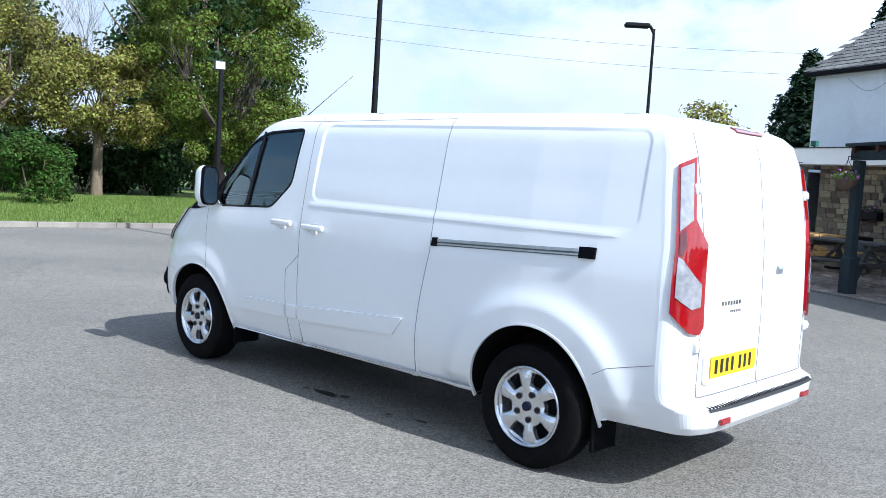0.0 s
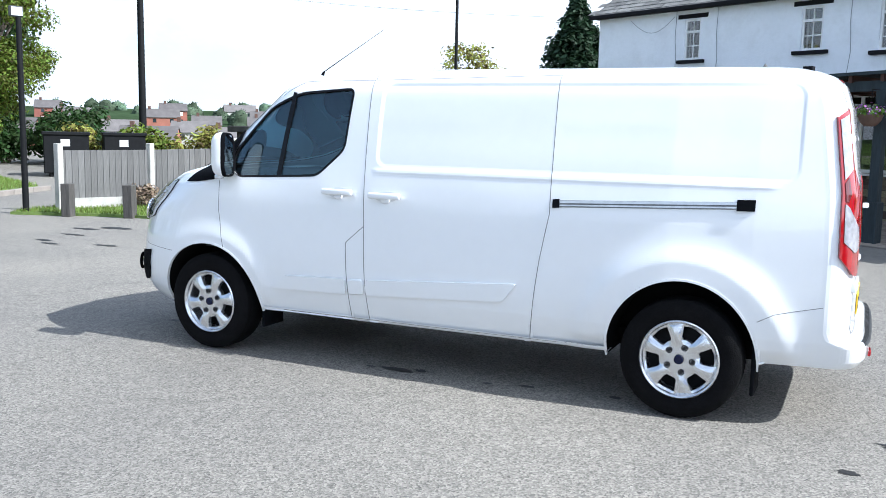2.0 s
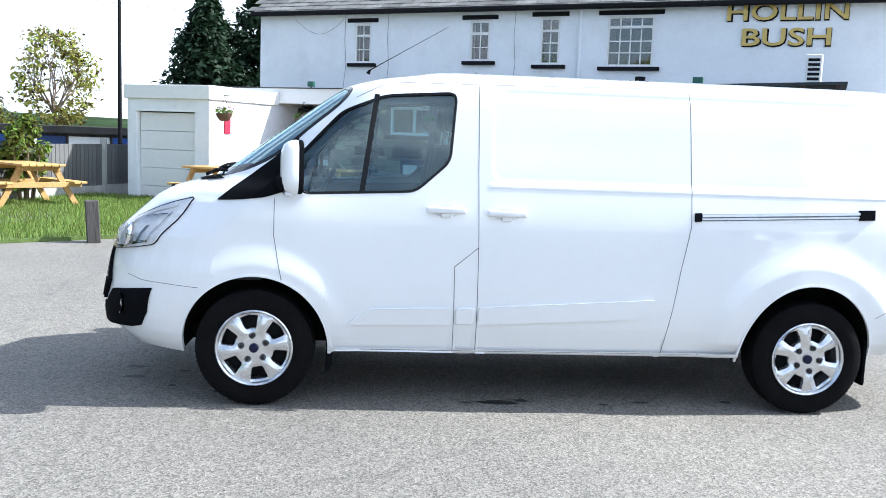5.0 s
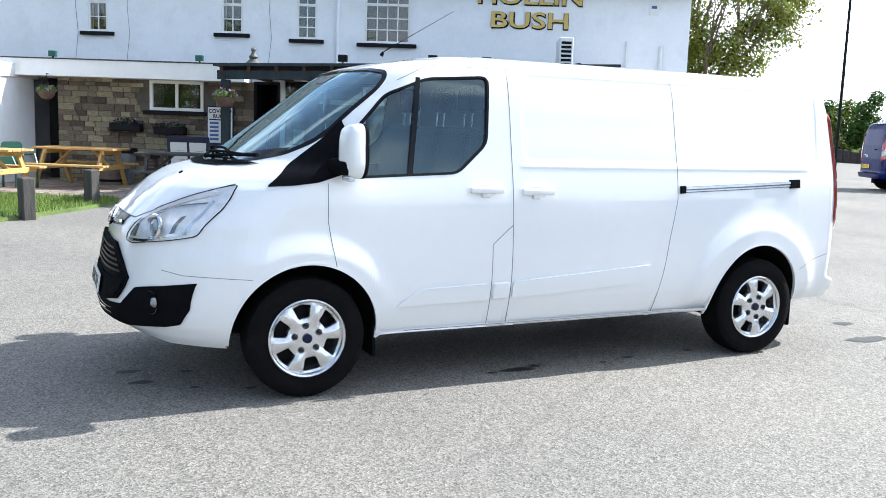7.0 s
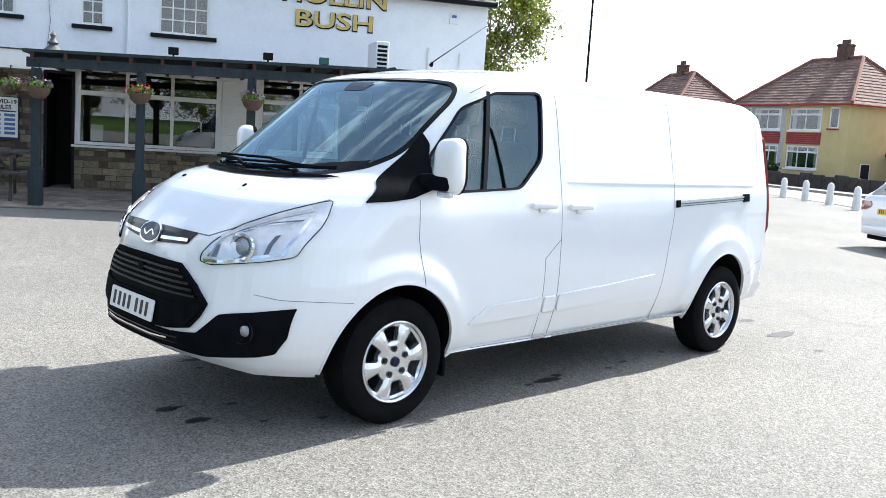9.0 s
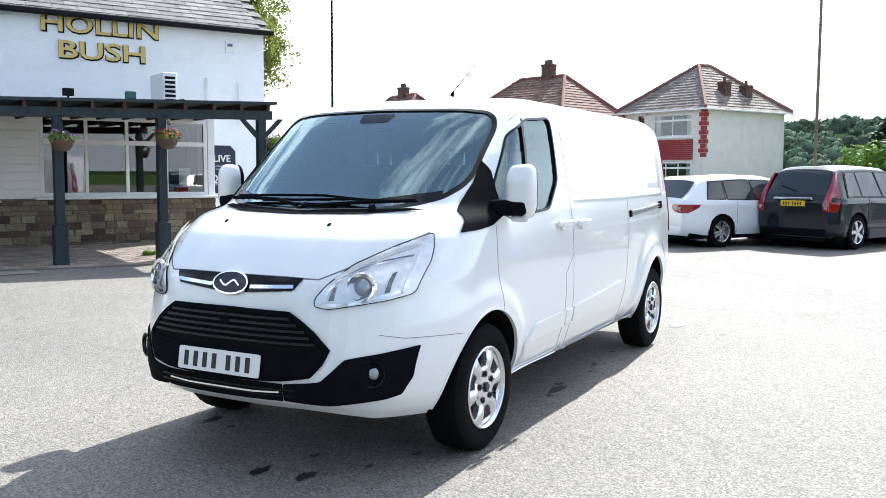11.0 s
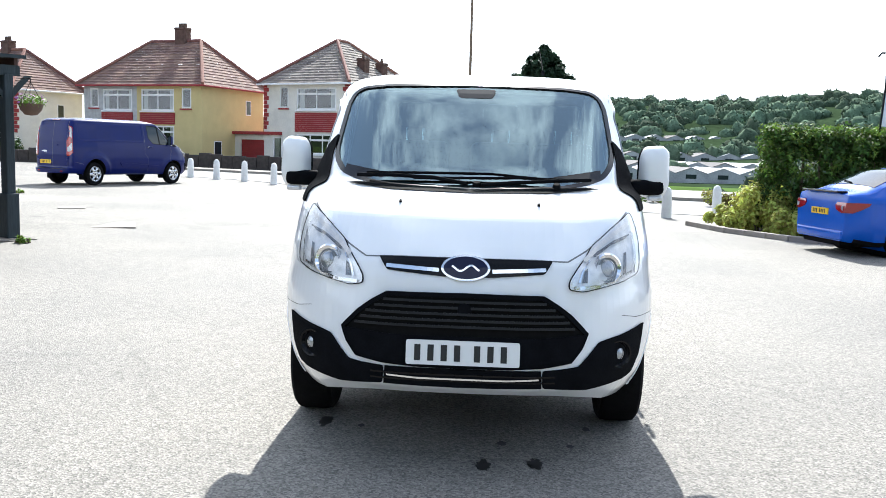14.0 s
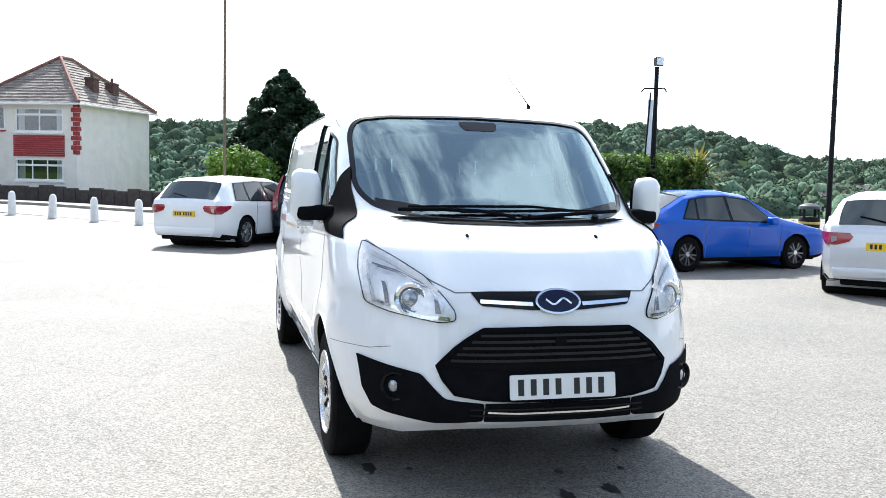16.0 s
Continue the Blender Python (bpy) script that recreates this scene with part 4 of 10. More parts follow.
        part("mud_flap", bm, BLACK_PLASTIC, VAN, "black rubber mud flap", smooth=40)
    # tail lamp on the rear corner
    def tail_surf(u, z):
        xr = float(v_rear(z))
        ar = 0.16
        # u runs along the corner: 0 at the side, 1 at the rear face
        t = u * math.pi / 2 * 0.97
        wr = float(v_half(xr + ar, z))
        return Vector((xr + ar - ar * math.sin(t) ** (2 / 2.2), s * wr * math.cos(t) ** (2 / 7.0), z))
    def tail_nrm(u, z):
        t = u * math.pi / 2
        return Vector((-math.sin(t) * 0.9 - 0.2, s * (math.cos(t) + 0.15), 0)).normalized()
    outline = [(0.30, 1.70), (0.60, 1.745), (0.60, 1.44), (0.76, 1.315), (0.77, 0.90), (0.72, 0.862), (0.58, 0.874), (0.26, 0.972), (0.27, 1.2), (0.285, 1.4)]
    bm = B()
    patch(bm, outline, tail_surf, 0.025, out=0.0, thick=0.018, nrm=tail_nrm)
    lens = part("tail_lamp", bm, RED_LENS, VAN, "tall red and clear tail lamp", smooth=45)
    for poly, m_, nm_ in (([(0.345, 1.685), (0.555, 1.715), (0.552, 1.43), (0.345, 1.375)], TAIL_CLEAR, "clear_panel"),
                          ([(0.340, 1.358), (0.44, 1.388), (0.465, 1.30), (0.40, 1.255), (0.340, 1.266)], DARK_LENS, "dark_panel"),
                          ([(0.335, 1.250), (0.42, 1.236), (0.715, 1.115), (0.715, 1.005), (0.60, 0.992), (0.335, 1.052)], TAIL_CLEAR, "clear_panel")):
        bm = B()
        patch(bm, poly, tail_surf, 0.025, out=0.0195, thick=0.003, nrm=tail_nrm)
        part(nm_, bm, m_, lens)
    # rear door hinges
    for z in (1.585, 0.80):
        bm = B()
        xr = v_tail_at(0.69, z).x
        box(bm, (xr - 0.020, s * 0.69 - 0.030, z - 0.028), (xr + 0.02, s * 0.69 + 0.022, z + 0.028), 0.008, None, 2)
        box(bm, (xr - 0.030, s * 0.69 - 0.020, z - 0.018), (xr - 0.012, s * 0.69 + 0.004, z + 0.018), 0.006, None, 2)
        part("door_hinge", bm, PAINT_WHITE, VAN, "white rear door hinge", smooth=40)
    # door mirror
    base = rounded([(-0.035, -0.005), (-0.028, 0.10), (-0.030, 0.23), (-0.055, 0.285), (-0.16, 0.295), (-0.192, 0.265), (-0.200, 0.06), (-0.170, -0.005)], 0.040, 4)
    n = len(base)
    cx, cz = -0.112, 0.145
    def shell(steps):
        out = bmesh.new()
        rings = [[out.verts.new((-0.195 + dx, s * (0.93 - (cx + (q[0] - cx) * k)), 1.25 + cz + (q[1] - cz) * k)) for q in base] for dx, k in steps]
        for a, b in zip(rings, rings[1:]):
            for i in range(n):
                out.faces.new((a[i], a[(i + 1) % n], b[(i + 1) % n], b[i]))
        return out, rings
    swing = Matrix.Translation((-0.18, s * 0.95, 0)) @ Matrix.Rotation(radians(14) * s, 4, "Z") @ Matrix.Translation((0.18, -s * 0.95, 0))
    bm, rings = shell(((-0.020, 1.0), (0.005, 1.0), (0.032, 0.95), (0.052, 0.84), (0.064, 0.62), (0.068, 0.3)))
    bm.faces.new(rings[-1])
    bmesh.ops.recalc_face_normals(bm, faces=bm.faces)
    bmesh.ops.transform(bm, matrix=swing, verts=bm.verts)
    mirror = part("door_mirror", bm, PAINT_WHITE, VAN, "white door mirror on a black arm", smooth=50)
    bm, rings = shell(((-0.019, 1.0), (-0.042, 1.0), (-0.048, 0.95), (-0.040, 0.90)))
    bmesh.ops.recalc_face_normals(bm, faces=bm.faces)
    bmesh.ops.transform(bm, matrix=swing, verts=bm.verts)
    part("mirror_frame", bm, BLACK_PLASTIC, mirror, "black mirror surround", smooth=50)
    bm = B()
    bm.faces.new([bm.verts.new((-0.237, s * (0.93 - (cx + (q[0] - cx) * 0.91)), 1.25 + cz + (q[1] - cz) * 0.91)) for q in base])
    bmesh.ops.transform(bm, matrix=swing, verts=bm.verts)
    part("mirror_pane", bm, MIRROR, mirror, "mirror glass")
    bm = B()
    box(bm, (-0.205, min(s * 0.86, s * 1.075), 1.262), (-0.092, max(s * 0.86, s * 1.075), 1.348), 0.03, Matrix.Translation((-0.2, s * 0.86, 0)) @ Matrix.Rotation(radians(16) * s, 4, "Z") @ Matrix.Translation((0.2, -s * 0.86, 0)), 3)
    part("mirror_arm", bm, BLACK_PLASTIC, mirror, "black mirror arm", smooth=50)
    bm = B()
    box(bm, (-0.185, s * 1.04 - 0.045, 1.228), (-0.145, s * 1.04 + 0.045, 1.262), 0.012, swing, 2)
    part("mirror_lamp", bm, CLEAR_LENS, mirror, "small clear indicator lens", smooth=50)


for side in (1, -1):
    build_side(side)


def van_front():
    sf, sn = v_nose_at, v_nose_n
    # windscreen
    bm = B()
    patch(bm, SCREEN, sf, 0.07, out=-0.004, nrm=sn)
    part("windscreen", bm, SCREEN_GLASS, VAN, "tinted windscreen reflecting the clouds", smooth=70)
    bm = B()
    ribbon(bm, dense(rounded(SCREEN, 0.03, 3), 0.03), sf, sn, 0.030, 0.002, 0.008, closed=True)
    part("windscreen_border", bm, GLOSS_BLACK, VAN, "black windscreen border")
    low = [(-0.70, 1.345), (-0.40, 1.318), (0.0, 1.310), (0.40, 1.318), (0.70, 1.345), (0.70, 1.40), (0.4, 1.355), (0.0, 1.345), (-0.4, 1.355), (-0.70, 1.40)]
    bm = B()
    patch(bm, low, sf, 0.07, out=-0.003, nrm=sn)
    part("screen_band", bm, GLOSS_BLACK, VAN, "black band at the foot of the windscreen")
    bm = B()
    patch(bm, rounded([(-0.12, 1.850), (0.12, 1.850), (0.10, 1.795), (-0.10, 1.795)], 0.02), sf, 0.03, out=-0.002, nrm=sn)
    part("sensor_cover", bm, GLOSS_BLACK, VAN, "black sensor cover behind the screen")
    # scuttle and wipers
    bm = B()
    patch(bm, [(-0.68, 1.296), (-0.40, 1.276), (0.0, 1.270), (0.40, 1.276), (0.68, 1.296), (0.60, 1.305), (0.0, 1.285), (-0.60, 1.305)], sf, 0.035, out=0.006, nrm=sn)
    part("scuttle", bm, BLACK_PLASTIC, VAN, "black plastic scuttle panel")
    for pts, r in (([(0.05, 1.285), (0.2, 1.30), (0.42, 1.315), (0.62, 1.325)], 0.011), ([(-0.02, 1.290), (-0.2, 1.318), (-0.42, 1.325), (-0.60, 1.320)], 0.011), ([(-0.30, 1.312), (0.0, 1.32), (0.30, 1.328), (0.50, 1.322)], 0.008), ([(-0.55, 1.335), (-0.25, 1.342), (0.1, 1.345), (0.30, 1.33)], 0.008)):
        bm = B()
        tube(bm, [sf(y, z) + sn(y, z) * 0.028 for y, z in dense(pts, 0.06, False)], r, 6)
        part("wiper", bm, BLACK_PLASTIC, VAN, "black windscreen wiper", smooth=50)
    for y in (0.03, 0.44):
        bm = B()
        p = sf(y, 1.29) + sn(y, 1.29) * 0.02
        cyl(bm, p, p + Vector((0.008, 0, 0.018)), 0.022, 0.016, 12)
        part("wiper_pivot", bm, BLACK_PLASTIC, VAN, smooth=40)
    for y in (0.34, -0.34):
        bm = B()
        p = sf(y, 1.228)
        box(bm, (-0.012, -0.007, -0.003), (0.012, 0.007, 0.008), 0.003, Matrix.Translation(p) @ pose(0, 0, 0, 0, 25, 0), 2)
        part("washer_jet", bm, BLACK_PLASTIC, VAN, "black washer jet")
    # bonnet edges
    bm = B()
    ribbon(bm, dense([(-0.47, 0.985), (-0.3, 0.992), (0.3, 0.992), (0.47, 0.985)], 0.03, False), sf, sn, 0.007, 0.001, 0.004)
    for s in (1, -1):
        ribbon(bm, dense([(s * 0.47, 0.985), (s * 0.56, 1.03), (s * 0.70, 1.115), (s * 0.80, 1.195)], 0.02, False), sf, sn, 0.007, 0.001, 0.004)
    part("bonnet_gap", bm, SEAM, VAN)
    # upper slot with the badge
    bm = B()
    patch(bm, rounded([(-0.405, 0.988), (-0.362, 0.930), (-0.115, 0.910), (0.115, 0.910), (0.362, 0.930), (0.400, 0.988), (0.0, 0.990)], 0.012), sf, 0.022, out=0.003, thick=0.004, nrm=sn)
    slot = part("upper_grille", bm, GLOSS_BLACK, VAN, "black slot across the nose")
    for s in (1, -1):
        bm = B()
        ribbon(bm, dense([(s * 0.122, 0.936), (s * 0.365, 0.948)], 0.03, False), sf, sn, 0.018, 0.014, 0.012)
        part("chrome_bar", bm, CHROME, slot, "chrome bar")
    bm = B()
    ring = [(0.112 * math.cos(t), 0.944 + 0.052 * math.sin(t)) for t in (2 * math.pi * i / 36 for i in range(36))]
    patch(bm, ring, sf, 0.08, out=0.008, thick=0.014, nrm=sn)
    badge = part("badge", bm, CHROME, VAN, "oval blue badge with a chrome rim", smooth=40)
    bm = B()
    patch(bm, [(y * 0.90, 0.944 + (z - 0.944) * 0.84) for y, z in ring], sf, 0.08, out=0.0225, thick=0.002, nrm=sn)
    part("badge_face", bm, BADGE_BLUE, badge)
    bm = B()
    ribbon(bm, [(0.062 * f, 0.944 + 0.012 * math.sin(f * 4)) for f in np.linspace(-1, 1, 12)], sf, sn, 0.009, 0.0265, 0.003)
    part("badge_mark", bm, CHROME, badge, "plain pale stroke")
    # main grille
    half = [(0.0, 0.828), (0.355, 0.824), (0.42, 0.785), (0.482, 0.738), (0.556, 0.660), (0.53, 0.60), (0.485, 0.543), (0.36, 0.523), (0.22, 0.515), (0.0, 0.512)]
    gr = half + [(-y, z) for y, z in half[::-1][1:-1]]
    bm = B()
    patch(bm, gr, sf, 0.03, out=0.011, nrm=sn)
    grille = part("grille", bm, UNDER, VAN, "black slatted grille")
    bm = B()
    ribbon(bm, dense(gr, 0.03), sf, sn, 0.022, 0.020, 0.018, closed=True)
    part("grille_frame", bm, BLACK_PLASTIC, grille)
    for z, wd in ((0.798, 0.37), (0.770, 0.41), (0.742, 0.45), (0.714, 0.475), (0.686, 0.50)):
        bm = B()
        ribbon(bm, dense([(-wd, z), (wd, z)], 0.05, False), sf, sn, 0.012, 0.024, 0.012)
        part("grille_slat", bm, GRILLE_BLACK, grille)
    bm = B()
    lowf = [(0.0, 0.644), (0.335, 0.643), (0.50, 0.655), (0.552, 0.656), (0.525, 0.60), (0.48, 0.548), (0.36, 0.526), (0.22, 0.519), (0.0, 0.516)]
    patch(bm, lowf + [(-y, z) for y, z in lowf[::-1][1:-1]], sf, 0.03, out=0.010, thick=0.016, nrm=sn)
    part("bumper_insert", bm, BLACK_PLASTIC, grille, "dark bumper insert", smooth=40)
    bm = B()
    spin(bm, [(0.0, 0.03), (0.03, 0.03), (0.034, 0.02), (0.034, 0.0)], 16, sf(0, 0.765) + Vector((-0.005, 0, 0)), "x")
    part("grille_emblem", bm, BLACK_PLASTIC, grille, smooth=40)
    # number plate, its characters as plain bars
    bm = B()
    patch(bm, rounded([(-0.257, 0.522), (0.257, 0.522), (0.257, 0.632), (-0.257, 0.632)], 0.012), lambda y, z: Vector((1.048 - (z - 0.52) * 0.15, y, z)), 0.3, out=0.0, thick=0.006, nrm=lambda y, z: Vector((1, 0, 0.15)).normalized())
    pl = part("number_plate", bm, PLATE_WHITE, VAN, "white front number plate")
    for i, y in enumerate((0.205, 0.145, 0.085, 0.025, -0.065, -0.125, -0.185)):
        bm = B()
        box(bm, (1.0435, -y - 0.014, 0.541), (1.0467, -y + 0.014, 0.613))
        for v in bm.verts:
            v.co.x -= (v.co.z - 0.577) * 0.15 - 0.0006
        part("plate_bar", bm, INK, pl)
    # lower intake, lip
    bm = B()
    lo = [(0.0, 0.499), (0.355, 0.499), (0.36, 0.418), (0.0, 0.414)]
    patch(bm, lo + [(-y, z) for y, z in lo[::-1][1:-1]], sf, 0.05, out=0.003, thick=0.006, nrm=sn)
    it = part("lower_intake", bm, BLACK_PLASTIC, VAN, "black lower air intake")
    bm = B()
    ribbon(bm, dense([(-0.345, 0.462), (-0.2, 0.455), (0.2, 0.455), (0.345, 0.462)], 0.05, False), sf, sn, 0.008, 0.016, 0.010)
    part("chrome_strip", bm, CHROME, it, "thin chrome strip")
    for z in (0.445, 0.472):
        bm = B()
        ribbon(bm, dense([(-0.42, z), (0.42, z)], 0.05, False), sf, sn, 0.008, 0.012, 0.008)
        part("intake_slat", bm, GLOSS_BLACK, it)
    # lamps
    for s in (1, -1):
        fog = [(s * y, z) for y, z in ((0.362, 0.499), (0.47, 0.507), (0.53, 0.515), (0.575, 0.560), (0.625, 0.618), (0.67, 0.628), (0.76, 0.643), (0.872, 0.668), (0.868, 0.655), (0.848, 0.520), (0.808, 0.437), (0.76, 0.420), (0.66, 0.410), (0.57, 0.402), (0.50, 0.408), (0.365, 0.420))]
        bm = B()
        patch(bm, rounded(fog, 0.010, 2), sf, 0.035, out=0.003, thick=0.007, nrm=sn)
        fb = part("fog_lamp_surround", bm, BLACK_PLASTIC, VAN, "black fog lamp surround", smooth=40)
        c = sf(s * 0.728, 0.550)
        n = (sn(s * 0.728, 0.550) + Vector((0.9, 0, 0))).normalized()
        q = frame_m(c + n * 0.012, *((lambda x: (x, n.cross(x).normalized() * 1.0, n))(Vector((0, 0, 1)).cross(n).normalized())))
        bm = B()
        spin(bm, [(0.062, 0.0), (0.066, 0.006), (0.058, 0.004), (0.048, -0.012)], 24, axis="z")
        part("fog_rim", bm, GLOSS_BLACK, fb, smooth=40).matrix_local = q
        bm = B()
        spin(bm, [(0.0, 0.004), (0.020, 0.001), (0.033, -0.010)], 24, axis="z")
        part("fog_lens", bm, PROJECTOR, fb, "round fog lamp lens", smooth=60).matrix_local = q
        hl = [(s * y, z) for y, z in ((0.475, 0.862), (0.476, 0.900), (0.515, 0.958), (0.560, 1.010), (0.585, 1.048), (0.640, 1.085), (0.693, 1.122), (0.760, 1.162), (0.815, 1.194), (0.838, 1.130), (0.850, 1.060), (0.846, 0.980), (0.836, 0.915), (0.790, 0.898), (0.747, 0.885), (0.64, 0.866), (0.54, 0.850))]
        hp = rounded(hl, 0.02, 3)
        bm = B()
        patch(bm, hp, sf, 0.03, out=0.004, nrm=sn)
        hb = part("headlamp", bm, REFLECTOR, VAN, "large clear swept-back headlamp", smooth=50)
        bm = B()
        ribbon(bm, dense(hp, 0.02), sf, sn, 0.0045, 0.007, 0.007, closed=True)
        part("lamp_gap", bm, GLOSS_BLACK, hb, "dark lamp edge")
        # dark pockets between the bright reflectors
        for poly in (((0.535, 0.890), (0.548, 0.945), (0.562, 0.955), (0.560, 0.890)), ((0.742, 0.915), (0.750, 1.01), (0.764, 1.015), (0.758, 0.92)), ((0.585, 1.010), (0.70, 1.068), (0.79, 1.092), (0.79, 1.085), (0.70, 1.058), (0.60, 1.0))):
            bm = B()
            patch(bm, [(s * y, z) for y, z in poly], sf, 0.03, out=0.007, thick=0.002, nrm=sn)
            part("lamp_pocket", bm, LAMP_DARK, hb)
        for y, z, r in ((0.660, 0.950, 0.066),):
            c, n = sf(s * y, z), sn(s * y, z)
            n = (n + Vector((0.7, 0, 0))).normalized()
            xx = Vector((0, 0, 1)).cross(n).normalized()
            q = frame_m(c + n * 0.006, xx, n.cross(xx).normalized(), n)
            bm = B()
            spin(bm, [(r * 1.12, -0.006), (r * 1.14, 0.004), (r, 0.012), (r * 0.80, 0.004)], 32, axis="z")
            part("lamp_ring", bm, CHROME, hb, smooth=40).matrix_local = q
            bm = B()
            spin(bm, [(0.0, 0.014), (r * 0.4, 0.011), (r * 0.6, 0.004), (r * 0.66, -0.004)], 28, axis="z")
            part("lamp_lens", bm, PROJECTOR, hb, "round lamp projector", smooth=60).matrix_local = q
            bm = B()
            spin(bm, [(r * 0.64, 0.003), (r * 0.82, 0.004)], 28, axis="z")
            part("lamp_bezel", bm, LAMP_DARK, hb, smooth=60).matrix_local = q
        bm = B()
        ribbon(bm, dense([(s * 0.545, 0.985), (s * 0.63, 1.052), (s * 0.72, 1.105), (s * 0.79, 1.14)], 0.03, False), sf, sn, 0.022, 0.010, 0.006)
        part("lamp_brow", bm, BROW, hb, "pale indicator strip")
        for ln, wd in ((((0.50, 0.868), (0.62, 0.872), (0.79, 0.925)), 0.016), (((0.52, 0.89), (0.535, 0.94), (0.57, 0.985)), 0.010), (((0.80, 0.92), (0.812, 1.02), (0.805, 1.10)), 0.016), (((0.59, 1.0), (0.68, 1.05), (0.77, 1.075)), 0.008)):
            bm = B()
            ribbon(bm, dense([(s * y, z) for y, z in ln], 0.03, False), sf, sn, wd, 0.012, 0.008)
            part("lamp_trim", bm, CHROME, hb)
        bm = B()
        patch(bm, hp, sf, 0.05, out=0.022, nrm=sn)
        gls = part("lamp_cover", bm, LAMP_GLASS, hb, "clear lamp cover", smooth=60)
        gls.visible_shadow = False


van_front()


def van_rear():
    # gaps of the twin doors
    bm = B()
    tf, tn = v_tail_at, v_tail_n
    ribbon(bm, dense([(-0.02, 0.52), (-0.02, 1.90)], 0.05, False), tf, tn, 0.007, 0.0015, 0.004)
    for s in (1, -1):
        ribbon(bm, dense([(s * 0.66, 0.54), (s * 0.66, 0.9), (s * 0.655, 1.75), (s * 0.64, 1.90)], 0.05, False), tf, tn, 0.006, 0.0015, 0.004)
    ribbon(bm, dense([(0.66, 0.54), (-0.66, 0.54)], 0.05, False), tf, tn, 0.007, 0.0015, 0.004)
    part("panel_gap", bm, SEAM, VAN)
    # raised plate field
    bm = B()
    patch(bm, rounded([(0.62, 0.60), (0.62, 0.775), (0.02, 0.775), (0.02, 0.60)], 0.03), tf, 0.2, out=0.0, thick=0.012, nrm=tn)
    part("plate_panel", bm, PAINT_WHITE, VAN, smooth=40)
    bm = B()
    patch(bm, rounded([(0.565, 0.63), (0.565, 0.74), (0.045, 0.74), (0.045, 0.63)], 0.01), tf, 0.3, out=0.0125, thick=0.006, nrm=tn)
    pl = part("number_plate", bm, PLATE_YELLOW, VAN, "yellow rear number plate")
    for y in (0.51, 0.45, 0.39, 0.33, 0.24, 0.18, 0.12):
        bm = B()
        patch(bm, [(y + 0.013, 0.65), (y + 0.013, 0.722), (y - 0.013, 0.722), (y - 0.013, 0.65)], tf, 0.3, out=0.019, thick=0.001, nrm=tn)
        part("plate_bar", bm, INK, pl)
    # model lettering, as two plain strokes
    for z, y0, y1, h in ((0.995, 0.47, 0.24, 0.022), (0.955, 0.37, 0.24, 0.014)):
        n = 7 if h > 0.02 else 6
        for i in range(n):
            ya = y0 + (y1 - y0) * i / n
            yb = ya + (y1 - y0) / n * 0.7
            bm = B()
            patch(bm, [(ya, z), (ya, z + h), (yb, z + h), (yb, z)], tf, 0.3, out=0.0005, thick=0.003, nrm=tn)
            part("model_mark", bm, CHROME, VAN, "plain chrome model mark")
    # high brake lamp
    bm = B()
    patch(bm, [(0.15, 1.905), (0.15, 1.93), (-0.19, 1.93), (-0.19, 1.905)], tf, 0.1, out=0.001, thick=0.012, nrm=lambda y, z: Vector((-1, 0, 0.3)).normalized())
    part("brake_lamp", bm, RED_LENS, VAN, "red high brake lamp", smooth=40)
    # handle
    bm = B()
    box(bm, (-4.20, -0.30, 1.165), (-4.165, -0.20, 1.195), 0.008, None, 2)
    part("door_handle", bm, PAINT_WHITE, VAN, smooth=40)
    # step on the bumper
    bm = B()
    rows = []
    for y in np.linspace(-0.66, 0.66, 23):
        c = (1 - (abs(y) / 0.80) ** 4)
        rows.append([bm.verts.new(p) for p in ((-4.17, y, 0.497), (-4.262 + 0.05 * (1 - c), y, 0.492), (-4.268 + 0.05 * (1 - c), y, 0.482))])
    for a, b in zip(rows, rows[1:]):
        bm.faces.new((a[0], a[1], b[1], b[0]))
        bm.faces.new((a[1], a[2], b[2], b[1]))
    bmesh.ops.recalc_face_normals(bm, faces=bm.faces)
    st = part("bumper_step", bm, STEP_GREY, VAN, "black ribbed bumper step")
    for i in range(44):
        y = -0.64 + 1.28 * i / 43
        c = (1 - (abs(y) / 0.80) ** 4)
        bm = B()
        box(bm, (-4.255 + 0.05 * (1 - c), y - 0.005, 0.494), (-4.18, y + 0.005, 0.502))
        part("tread_rib", bm, STEP_GREY, st)
    for s in (1, -1):
        bm = B()
        box(bm, (-4.268, s * 0.52 - 0.05, 0.405), (-4.25, s * 0.52 + 0.05, 0.438), 0.006, None, 2)
        part("reflector", bm, RED_LENS, VAN, "small red reflector")


van_rear()


